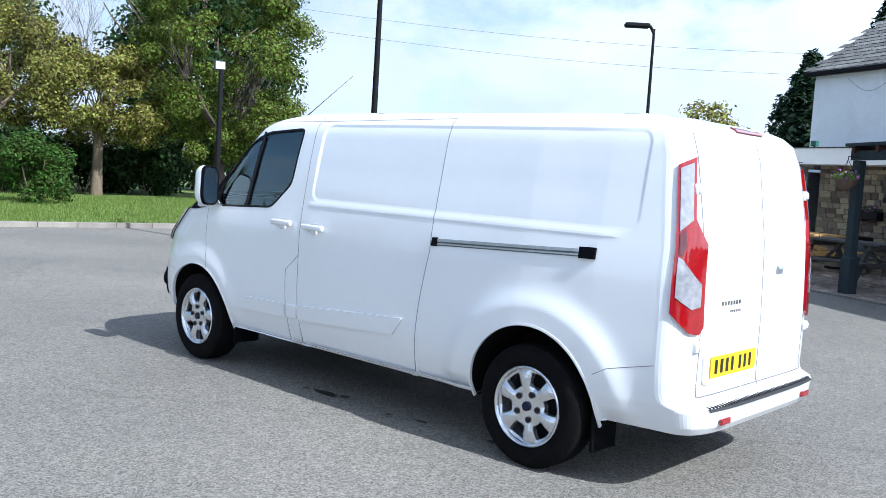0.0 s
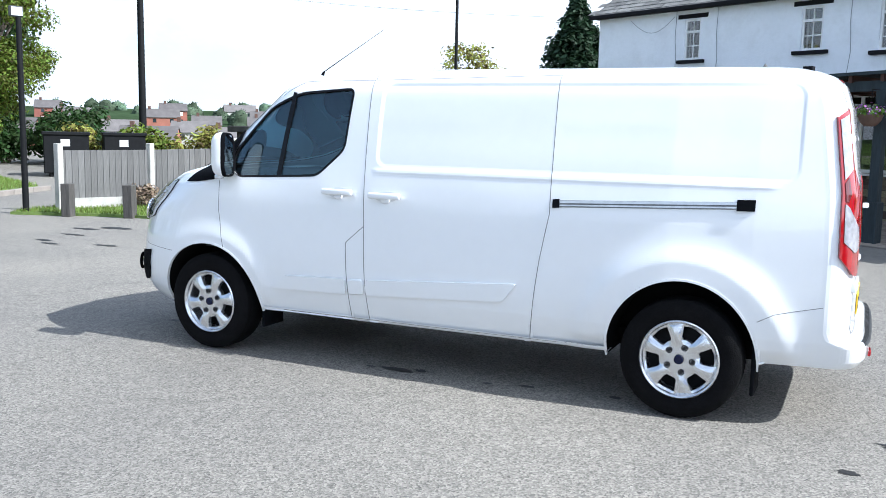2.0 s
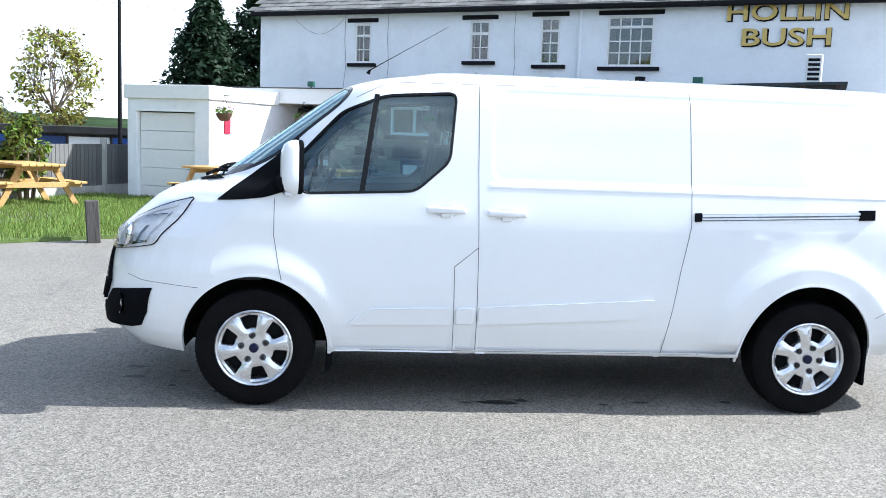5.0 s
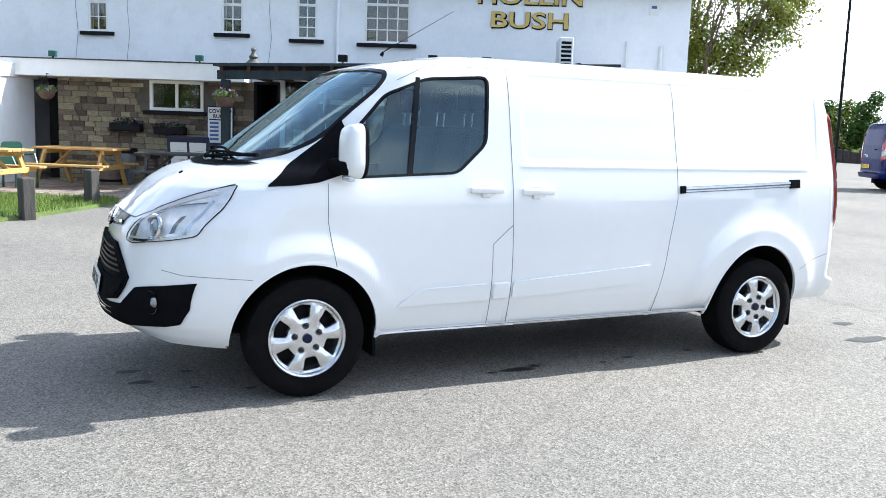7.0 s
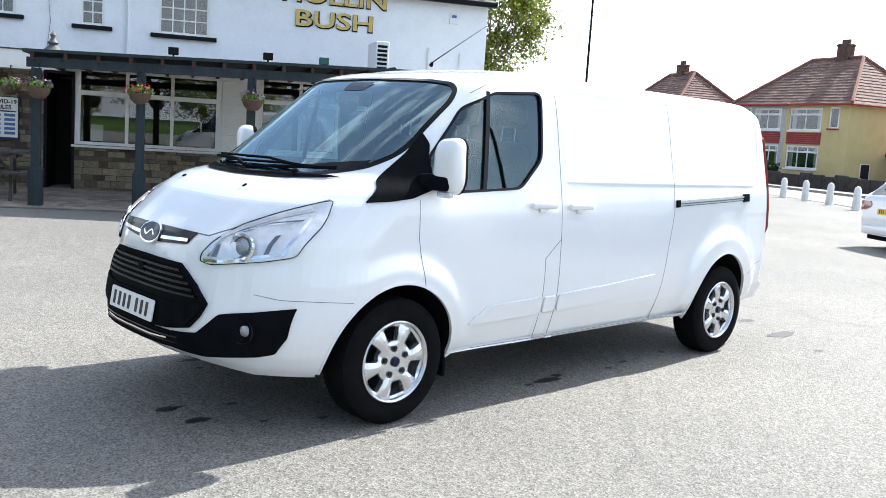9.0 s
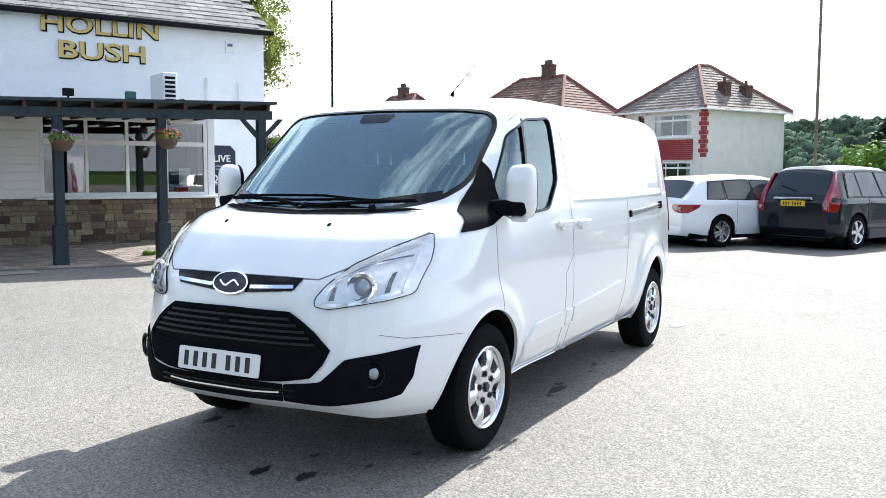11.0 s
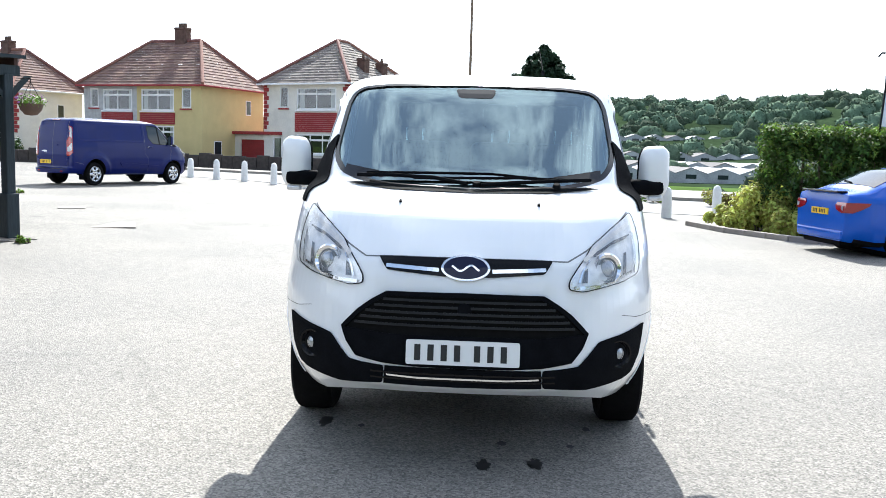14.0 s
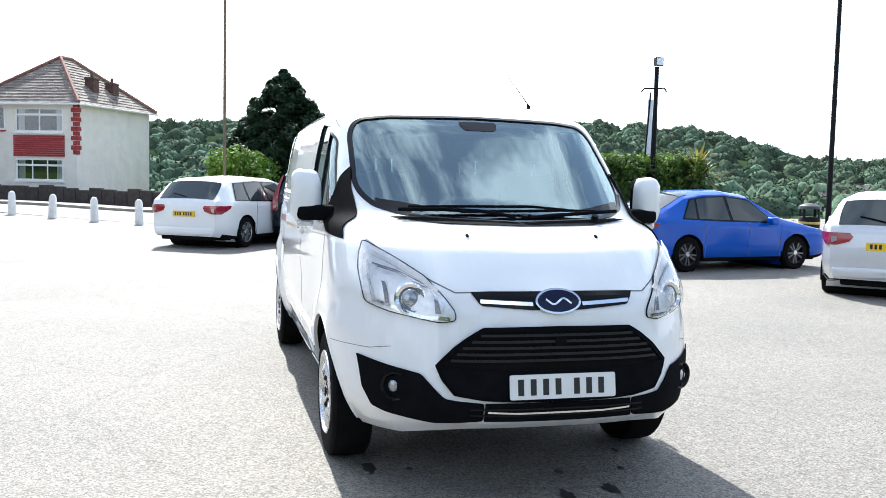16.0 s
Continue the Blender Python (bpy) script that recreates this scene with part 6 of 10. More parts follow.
def build_pub():
    P = PUB_OB
    wins = [(13.24, 13.70, 3.43, 4.40, 2, 2), (10.10, 10.60, 3.48, 4.42, 2, 2), (8.40, 8.87, 3.40, 4.46, 2, 3), (6.28, 7.32, 3.36, 4.46, 4, 3)]
    bm = B()
    wall_with(bm, 0.0, 16.5, 0.05, 4.70, -0.3, 0.0, [w[:4] for w in wins] + [(2.6, 5.0, 0.6, 2.2), (9.0, 9.4, 0.2, 2.2)][:0])
    part("front_wall", bm, RENDER, P, "white rendered wall")
    bm = B()
    box(bm, (0.0, -7.0, 0.05), (0.3, -0.3, 4.70))
    box(bm, (16.2, -7.0, 0.05), (16.5, -0.3, 4.70))
    box(bm, (0.3, -7.0, 0.05), (16.2, -6.7, 4.70))
    part("side_wall", bm, RENDER, P)
    # gables
    bm = B()
    for s in (0.002, 16.198):
        prism(bm, [(s, 0.0, 4.70), (s, -7.0, 4.70), (s, -3.5, 7.1)], (0.30, 0, 0))
    part("gable", bm, RENDER, P)
    # roof: rows of slates
    bm = B()
    for side in (1, -1):
        n = 22
        for i in range(n):
            a, b = i / n, (i + 1.25) / n
            for k in range(34):
                s0 = -0.15 + 16.8 * k / 34 + (0.25 if i % 2 else 0)
                s1 = s0 + 16.8 / 34 - 0.01
                y = lambda f: -3.5 + side * (3.75 * (1 - f))
                z = lambda f: 4.62 + 2.55 * f
                lift = 0.012 + 0.006 * ((i * 7 + k * 13) % 5) / 5
                vs = [bm.verts.new(p) for p in ((s0, y(a), z(a) + lift + 0.016), (s1, y(a), z(a) + lift + 0.016), (s1, y(b), z(b) + lift), (s0, y(b), z(b) + lift))]
                bm.faces.new(vs if side > 0 else vs[::-1])
    o = part("slate_roof", bm, SLATE, P, "weathered grey slate roof")
    o["kind"] = "stuff"
    bm = B()
    prism(bm, [(-0.1, 0.24, 4.62), (-0.1, -7.24, 4.62), (-0.1, -3.5, 7.17)], (16.7, 0, 0))
    part("roof", bm, FELT, P)
    bm = B()
    box(bm, (-0.15, 0.17, 4.60), (16.65, 0.28, 4.71), 0.02)
    part("gutter", bm, BLACK_TRIM, P, "black gutter")
    for w in wins:
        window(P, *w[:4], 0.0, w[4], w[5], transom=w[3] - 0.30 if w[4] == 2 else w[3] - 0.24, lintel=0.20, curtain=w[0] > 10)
    # sign lettering
    for word, s, z, size in (("BUSH", 3.585, 3.95, 0.50), ("HOLLIN", 3.60, 4.47, 0.50)):
        for mt, off, bold, y in ((BLACK_TRIM, (-0.012, -0.016), 0.016, 0.012), (GOLD, (0, 0), 0.006, 0.030)):
            me = text_mesh(word, size, 0.012, "sign_letters", bold)
            me.materials.clear()
            me.materials.append(mt)
            o = new("sign_letters", me)
            o.parent = P
            wdt = max(v.co.x for v in me.vertices) - min(v.co.x for v in me.vertices)
            k = (1.73 if word == "BUSH" else 2.35) / wdt
            o.matrix_local = frame_m((s + off[0], y, z + off[1]), (-k, 0, 0), (0, 0, 1.0), (0, 1, 0))
            o["label"] = "gold sign lettering with black shadow"
    # plinth, pipes, box, notice
    bm = B()
    box(bm, (-0.01, -0.01, 0.05), (2.2, 0.012, 0.50))
    part("plinth", bm, BLACK_TRIM, P, "black painted plinth")
    for s, z1 in ((1.38, 3.57), (0.62, 3.50)):
        bm = B()
        cyl(bm, (s, 0.05, 2.55), (s, 0.05, z1), 0.035, None, 10)
        part("vent_pipe", bm, WHITE_TRIM, P)
    for s in (7.92,):
        bm = B()
        cyl(bm, (s, 0.06, 0.2), (s, 0.06, 4.6), 0.04, None, 10)
        part("downpipe", bm, RENDER, P, "white downpipe")
    for s in (9.47, 12.75, 13.95):
        bm = B()
        tube(bm, [(s, 0.02, 4.65), (s + 0.02, 0.02, 4.0), (s - 0.03, 0.02, 3.4), (s + 0.05, 0.02, 2.7)], 0.006, 5)
        part("cable", bm, GREY_INK, P, "thin dark cable")
    bm = B()
    tube(bm, [(14.0 + 1.4 * f, 0.02, 4.5 - 0.35 * math.sin(f * math.pi)) for f in np.linspace(0, 1, 14)], 0.005, 5)
    part("cable", bm, GREY_INK, P, "slack cable")
    bm = B()
    box(bm, (0.72, 0.0, 4.16), (0.92, 0.03, 4.42), 0.005)
    nb = part("notice", bm, WHITE_TRIM, P, "small white wall notice")
    bm = B()
    box(bm, (0.76, 0.031, 4.30), (0.88, 0.034, 4.36))
    part("print", bm, BLUE_INK, nb)
    # chalk board on the end wall
    bm = B()
    prism(bm, [(s, 0.0, z) for s, z in ((0.73, 1.0), (1.37, 1.0), (1.37, 1.95), (1.25, 2.08), (0.85, 2.08), (0.73, 1.95))], (0, 0.03, 0))
    cb = part("chalk_board", bm, NAVY, P, "dark chalk board with white lettering")
    for word, z, size in (("LIVE", 1.78, 0.22), ("QUIZ", 1.33, 0.24)):
        me = text_mesh(word, size, 0.002, "chalk_words", 0.004)
        me.materials.clear()
        me.materials.append(PAPER)
        o = new("chalk_words", me)
        o.parent = cb
        o.matrix_local = frame_m((1.05, 0.034, z), (-1, 0, 0), (0, 0, 1), (0, 1, 0))
    for z, w in ((1.60, 0.4), (1.53, 0.3), (1.18, 0.4)):
        bm = B()
        box(bm, (1.05 - w / 2, 0.031, z), (1.05 + w / 2, 0.034, z + 0.03))
        part("chalk_line", bm, GREY_INK, cb)
    # ---- single-storey front under the canopy ----
    D = 2.6
    z0 = 0.10
    holes = [(2.30, 5.35, 1.02, 2.47), (6.08, 8.63, 0.98, 2.42), (8.68, 9.16, z0, 2.25)]
    bm = B()
    wall_with(bm, 2.17, 9.30, 1.0, 2.60, D - 0.25, D, [(a, b, max(c, 1.0), e) for a, b, c, e in holes])
    part("front_wall", bm, RENDER, P)
    bm = B()
    box(bm, (2.17, 0.0, z0), (2.42, D - 0.25, 2.60))
    part("side_wall", bm, RENDER, P)
    stone_wall(P, 2.17, 8.66, z0, 1.0, D + 0.02, [], seed=4)
    stone_wall(P, 9.18, 13.2, z0, 2.28, D + 0.02, [(10.21, 11.31, 1.66, 2.26)], seed=9, h=0.11)
    bm = B()
    box(bm, (2.10, D - 0.02, 0.985), (5.45, D + 0.16, 1.035), 0.008)
    box(bm, (6.0, D - 0.02, 0.945), (8.7, D + 0.16, 0.985), 0.008)
    part("sill", bm, WHITE_TRIM, P, "white window sill")
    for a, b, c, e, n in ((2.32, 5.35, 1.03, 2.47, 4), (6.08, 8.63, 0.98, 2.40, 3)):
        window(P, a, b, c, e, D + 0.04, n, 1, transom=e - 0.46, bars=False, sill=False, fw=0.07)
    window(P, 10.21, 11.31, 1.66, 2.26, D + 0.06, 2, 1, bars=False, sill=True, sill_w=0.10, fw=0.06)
    # white boarding between the windows
    for i in range(10):
        bm = B()
        z = 1.03 + i * 0.145
        box(bm, (5.37, D, z), (6.05, D + 0.025, z + 0.138), 0.004)
        part("board", bm, WHITE_TRIM, P)
    # curtains, papers seen behind the panes
    for s, z in ((8.28, 1.22), (2.75, 1.40)):
        bm = B()
        box(bm, (s - 0.11, D - 0.062, z - 0.15), (s + 0.11, D - 0.058, z + 0.15))
        part("window_paper", bm, PAPER, P, "white paper in the window")
    # doorway, the shade inside it painted as a near-black panel
    bm = B()
    box(bm, (8.70, D - 1.2, z0), (9.14, D - 1.15, 2.2))
    part("door", bm, ROOM_SHADE, P, "near-black panel standing for the unlit open doorway")
    bm = B()
    for s in (8.66, 9.13):
        box(bm, (s, D - 1.2, z0), (s + 0.05, D + 0.02, 2.3))
    box(bm, (8.66, D - 1.2, 2.25), (9.18, D + 0.02, 2.30))
    part("door_frame", bm, BLACK_TRIM, P)
    # flat roofs
    bm = B()
    box(bm, (2.10, -0.01, 2.56), (9.4, D + 0.1, 2.62))
    part("flat_roof", bm, FELT, P, "flat felt roof")
    bm = B()
    box(bm, (9.22, -0.01, 2.26), (15.7, D + 0.62, 2.58))
    part("flat_roof", bm, WHITE_TRIM, P, "flat roof with a deep white fascia")
    bm = B()
    box(bm, (9.2, -0.01, 2.581), (15.7, D + 0.64, 2.605))
    part("roof_edge", bm, FELT, P)
    # store with its garage door at the end
    bm = B()
    wall_with(bm, 13.80, 15.85, 0.05, 2.20, 5.35, 5.6, [(14.15, 15.62, 0.05, 1.95)])
    box(bm, (13.80, D - 0.2, 0.05), (14.05, 5.35, 2.20))
    box(bm, (15.60, 0.0, 0.05), (15.85, 5.35, 2.20))
    st = part("store_wall", bm, RENDER, P, "white store wall")
    bm = B()
    box(bm, (13.76, D - 0.3, 2.20), (15.90, 5.66, 2.48), 0.01)
    part("flat_roof", bm, WHITE_TRIM, P)
    bm = B()
    for i in range(5):
        box(bm, (14.17, 5.46, 0.06 + i * 0.375), (15.60, 5.50, 0.06 + i * 0.375 + 0.368), 0.008)
    part("garage_door", bm, WHITE_TRIM, P, "white panelled garage door")
    bm = B()
    box(bm, (13.772, 4.95, 1.55), (13.797, 5.13, 1.85))
    wn = part("warning_sign", bm, FLOWER_RED, P, "small red warning sign")
    # panel coloured near black for the shade inside this doorway
    bm = B()
    box(bm, (13.2, D - 0.9, 0.1), (13.80, D - 0.85, 2.26))
    part("door", bm, ROOM_SHADE, P, "near-black panel standing for an unlit doorway")
    # ---- canopy on timber posts ----
    def beam(bm, lo, hi):
        box(bm, lo, hi, 0.006)
    top = lambda s: 2.63 - (s - 2.5) * 0.028
    bm = B()
    prism(bm, [(2.45, D, 2.62), (2.45, 6.12, 2.58), (2.45, 6.12, 2.545), (2.45, D, 2.585)], (0.001, 0, 0))
    bm.free()
    bm = B()
    vs = [bm.verts.new(p) for p in ((2.42, D, top(2.42)), (2.42, 6.14, top(2.42) - 0.02), (8.97, 6.14, top(8.97) - 0.02), (8.97, D, top(8.97)))]
    lo = [bm.verts.new(v.co + Vector((0, 0, -0.045))) for v in vs]
    bm.faces.new(vs)
    bm.faces.new(lo[::-1])
    for i in range(4):
        bm.faces.new((vs[i], vs[(i + 1) % 4], lo[(i + 1) % 4], lo[i]))
    bmesh.ops.recalc_face_normals(bm, faces=bm.faces)
    canopy = part("canopy_roof", bm, TIMBER_GREY, P, "slate-grey canopy roof")
    bm = B()
    q = [(2.46, top(2.46) - 0.30), (8.93, top(8.93) - 0.27), (8.93, top(8.93) - 0.13), (2.46, top(2.46) - 0.16)]
    prism(bm, [(s, 5.95, z) for s, z in q], (0, 0.10, 0))
    part("front_beam", bm, TIMBER_GREY, P, "grey painted front beam")
    for i in range(15):
        s = 2.55 + i * 0.45
        bm = B()
        box(bm, (s - 0.025, D, top(s) - 0.16), (s + 0.025, 6.10, top(s) - 0.05))
        part("rafter", bm, RAFTER, P, "red-brown rafter")
    for s in (2.64, 4.25, 5.72, 7.35, 8.80):
        bm = B()
        g = 0.13
        box(bm, (s - 0.065, 5.93, g), (s + 0.065, 6.07, top(s) - 0.28), 0.008)
        pst = part("canopy_post", bm, TIMBER_GREY, P, "grey painted timber post")
        bm = B()
        box(bm, (s - 0.095, 5.90, 0.10), (s + 0.095, 6.10, 0.72), 0.010)
        part("post_sleeve", bm, TIMBER_GREY, pst)
        bm = B()
        for k in (-1, 1):
            prism(bm, [(s + k * 0.06, 5.97, top(s) - 0.62), (s + k * 0.06, 5.97, top(s) - 0.52), (s + k * 0.30, 5.97, top(s) - 0.28), (s + k * 0.38, 5.97, top(s) - 0.28)], (0, 0.06, 0))
        if s in (2.64,):
            part("post_brace", bm, TIMBER_GREY, pst)
        else:
            bm.free()


build_pub()


def hanging_basket(m, seed, petals=FLOWER):
    rng = random.Random(seed)
    t = thing("hanging_basket", "round hanging basket of trailing flowers on a bracket", "basket", m, "hanging baskets")
    bm = B()
    spin(bm, [(0.0, -0.16), (0.08, -0.15), (0.14, -0.08), (0.165, 0.0), (0.155, 0.0), (0.0, -0.02)], 16, axis="z")
    part("basket_bowl", bm, TERRACOTTA, t, "brown liner bowl", smooth=50)
    bm = B()
    for i in range(3):
        a = 2.1 * i
        tube(bm, [(0.16 * math.cos(a), 0.16 * math.sin(a), 0.0), (0, 0, 0.30)], 0.004, 4)
    tube(bm, [(0, 0, 0.30), (0, 0.0, 0.34), (0, -0.20, 0.34)], 0.008, 5)
    part("hanger", bm, BLACK_TRIM, t, "thin black hanger")
    bm = B()
    leaves(bm, (0, 0, 0.03), (0.20, 0.20, 0.11), 240, 0.028, rng)
    part("foliage", bm, LEAF_BRIGHT, t)
    bm = B()
    leaves(bm, (0, 0, 0.06), (0.20, 0.20, 0.10), 70, 0.022, rng, shell=0.9)
    part("blossom", bm, petals, t)["kind"] = "stuff"


for i, (s, z) in enumerate(((2.64, 1.95), (4.25, 1.98), (5.72, 1.92), (7.35, 1.90), (8.72, 1.88))):
    hanging_basket(PUB @ Matrix.Translation((s - (0.16 if i == 0 else 0), 6.30, z)), i, FLOWER_RED if i % 2 else FLOWER)
for i, (s, d) in enumerate(((9.6, 3.4), (13.1, 3.3), (13.45, 5.6))):
    hanging_basket(PUB @ Matrix.Translation((s, d, 1.95)), 20 + i)


def flood_box(m, mt, name="floodlight"):
    t = thing(name, "small floodlight on the flat roof edge", "lamp", m, "roof floodlights")
    bm = B()
    box(bm, (-0.11, -0.06, 0.04), (0.11, 0.06, 0.20), 0.01)
    part("lamp_case", bm, mt, t)
    bm = B()
    box(bm, (-0.09, 0.061, 0.06), (0.09, 0.066, 0.18))
    part("lamp_lens", bm, mt, t)
    bm = B()
    box(bm, (-0.02, -0.02, -0.02), (0.02, 0.02, 0.05))
    part("bracket", bm, BLACK_TRIM, t)


for s, d, z, mt in ((5.45, 5.5, 2.57, BLACK_TRIM), (4.55, 5.5, 2.57, GREEN_BOX), (6.9, 5.9, 2.5, BLACK_TRIM), (10.2, 2.9, 2.62, GREEN_BOX), (13.15, 2.9, 2.62, GREEN_BOX)):
    flood_box(PUB @ Matrix.Translation((s, d, z)) @ Matrix.Scale(0.7, 4), mt)


def air_unit():
    t = thing("air_conditioner", "white outdoor air conditioning unit on the flat roof", "air conditioner", PUB @ Matrix.Translation((2.95, 2.0, 2.60)))
    bm = B()
    box(bm, (-0.14, -0.40, 0.05), (0.14, 0.40, 0.78), 0.015)
    part("casing", bm, WHITE_TRIM, t)
    for i in range(7):
        bm = B()
        box(bm, (-0.10, 0.401, 0.14 + i * 0.085), (0.10, 0.410, 0.19 + i * 0.085))
        part("vent_slot", bm, BLACK_TRIM, t)
    bm = B()
    for y in (-0.3, 0.3):
        box(bm, (-0.16, y - 0.03, 0.0), (0.16, y + 0.03, 0.05))
    part("feet", bm, BLACK_TRIM, t)
    bm = B()
    tube(bm, [(-0.14, 0.2, 0.25), (-0.3, 0.25, 0.28), (-0.5, 0.3, 0.12), (-0.9, 0.35, 0.03)], 0.025, 6)
    part("hose", bm, BLACK_TRIM, t)


air_unit()


def roof_lantern():
    t = thing("roof_finial", "grey lead finial over the pub porch", "finial", PUB @ Matrix.Translation((8.85, 4.0, 2.45)))
    bm = B()
    spin(bm, [(0.26, 0.0), (0.22, 0.06), (0.10, 0.16), (0.06, 0.20), (0.09, 0.24), (0.05, 0.28), (0.03, 0.33), (0.05, 0.37), (0.0, 0.44)], 16, axis="z")
    part("finial_body", bm, mat("lead", (0.09, 0.09, 0.085), 0.6, vary=0.2), t, smooth=60)


roof_lantern()


def a_board():
    t = thing("menu_board", "dark framed menu board with white sheets leaning by the wall", "sign board", PUB @ Matrix.Translation((10.30, 3.15, 0.13)) @ pose(0, 0, 0, -10, 0, 0))
    bm = B()
    box(bm, (-0.42, -0.02, 0.0), (0.42, 0.02, 1.05), 0.01)
    part("board", bm, NAVY, t)
    for x in (-0.19, 0.19):
        bm = B()
        box(bm, (x - 0.165, 0.021, 0.16), (x + 0.165, 0.026, 0.94))
        sh = part("sheet", bm, PAPER, t)
        for k in range(7):
            bm = B()
            box(bm, (x - 0.11, 0.0265, 0.26 + k * 0.085), (x + (0.10 if k % 2 else 0.04), 0.028, 0.267 + k * 0.085))
            part("print_line", bm, GREY_INK, sh)
    t = thing("wall_poster", "white framed notice poster on the stone wall", "poster", PUB @ Matrix.Translation((9.85, 2.66, 1.0)))
    bm = B()
    box(bm, (-0.27, 0.0, 0.0), (0.27, 0.03, 0.78))
    part("frame", bm, NAVY, t)
    bm = B()
    box(bm, (-0.25, 0.031, 0.05), (0.25, 0.036, 0.76))
    part("sheet", bm, PAPER, t)
    for word, z, size in (("COVID-19", 0.68, 0.105), ("RULES", 0.58, 0.105)):
        me = text_mesh(word, size, 0.001, "poster_words", 0.003)
        me.materials.clear()
        me.materials.append(INK)
        o = new("poster_words", me)
        o.parent = t
        o.matrix_local = frame_m((0.0, 0.038, z), (-1, 0, 0), (0, 0, 1), (0, 1, 0))
    for k in range(5):
        for x in (-0.12, 0.12):
            bm = B()
            box(bm, (x - 0.09, 0.037, 0.10 + k * 0.08), (x + 0.09, 0.038, 0.15 + k * 0.08))
            part("print_line", bm, BLUE_INK, t)
    bm = B()
    box(bm, (-0.22, 0.037, 0.50), (0.22, 0.038, 0.525))
    part("print_band", bm, NAVY, t)


a_board()


def planter(s, z, seed):
    t = thing("window_box", "dark planter box of flowers on the stone wall", "planter", PUB @ Matrix.Translation((s, 2.64, z)), "window boxes")
    bm = B()
    box(bm, (-0.32, 0.0, 0.0), (0.32, 0.2, 0.16), 0.02)
    part("box", bm, BLACK_TRIM, t)
    rng = random.Random(seed)
    bm = B()
    leaves(bm, (0, 0.1, 0.18), (0.34, 0.12, 0.10), 220, 0.028, rng)
    part("foliage", bm, LEAF_DARK, t)
    bm = B()
    leaves(bm, (0, 0.1, 0.22), (0.33, 0.12, 0.08), 60, 0.02, rng, shell=0.8)
    part("blossom", bm, FLOWER, t)["kind"] = "stuff"


planter(11.75, 1.22, 1)
planter(10.85, 1.18, 2)


def barrel():
    t = thing("barrel_planter", "half barrel planter with a dark rim by the wall", "planter", PUB @ Matrix.Translation((11.9, 3.2, 0.13)))
    bm = B()
    spin(bm, [(0.0, 0.0), (0.20, 0.0), (0.25, 0.25), (0.25, 0.40), (0.22, 0.50), (0.20, 0.50), (0.20, 0.42), (0.0, 0.42)], 20, axis="z")
    part("barrel", bm, mat("barrel_wood", (0.22, 0.19, 0.16), 0.8, vary=0.3), t, smooth=40)
    for z in (0.1, 0.34):
        bm = B()
        spin(bm, [(0.232 + z * 0.04, z), (0.24 + z * 0.04, z + 0.02), (0.234 + z * 0.04, z + 0.05)], 20, axis="z")
        part("hoop", bm, BLACK_TRIM, t)


barrel()


# ---- yard furniture: fence, bollards, tables, poles ----
FENCE_GREY = mat("weathered_grey_fence", (0.125, 0.122, 0.12), 0.9, vary=0.25, scale=5, bump=0.4, bscale=40, per=0.18, stretch=(1, 1, 0.2))
CONCRETE = mat("concrete_post", (0.40, 0.385, 0.36), 0.9, vary=0.2, scale=5, bump=0.3)
PINE = mat("yellow_pine", (0.52, 0.32, 0.11), 0.65, vary=0.25, scale=4, bump=0.15, bscale=60, stretch=(1, 8, 8), per=0.12)
OLD_TIMBER = mat("old_grey_timber", (0.065, 0.06, 0.055), 0.9, vary=0.35, scale=6, bump=0.5, bscale=30, stretch=(1, 1, 0.2))
POLE_BLACK = mat("black_painted_steel", (0.008, 0.0085, 0.0095), 0.6, spec=0.15, vary=0.2)
POLE_GREEN = mat("dark_steel_column", (0.05, 0.052, 0.055), 0.5, vary=0.2)
BOLLARD_WHITE = mat("white_painted_concrete", (0.72, 0.72, 0.70), 0.8, vary=0.1, scale=6, bump=0.2)
FELT_FAR = mat("dark_felt_edge", (0.045, 0.043, 0.04), 0.9, vary=0.3, scale=3)
TELEGRAPH = mat("telegraph_pole_wood", (0.16, 0.12, 0.085), 0.9, vary=0.25, scale=5, bump=0.3, stretch=(1, 1, 0.1))


def gz(x, y):
    return rise(x, y)


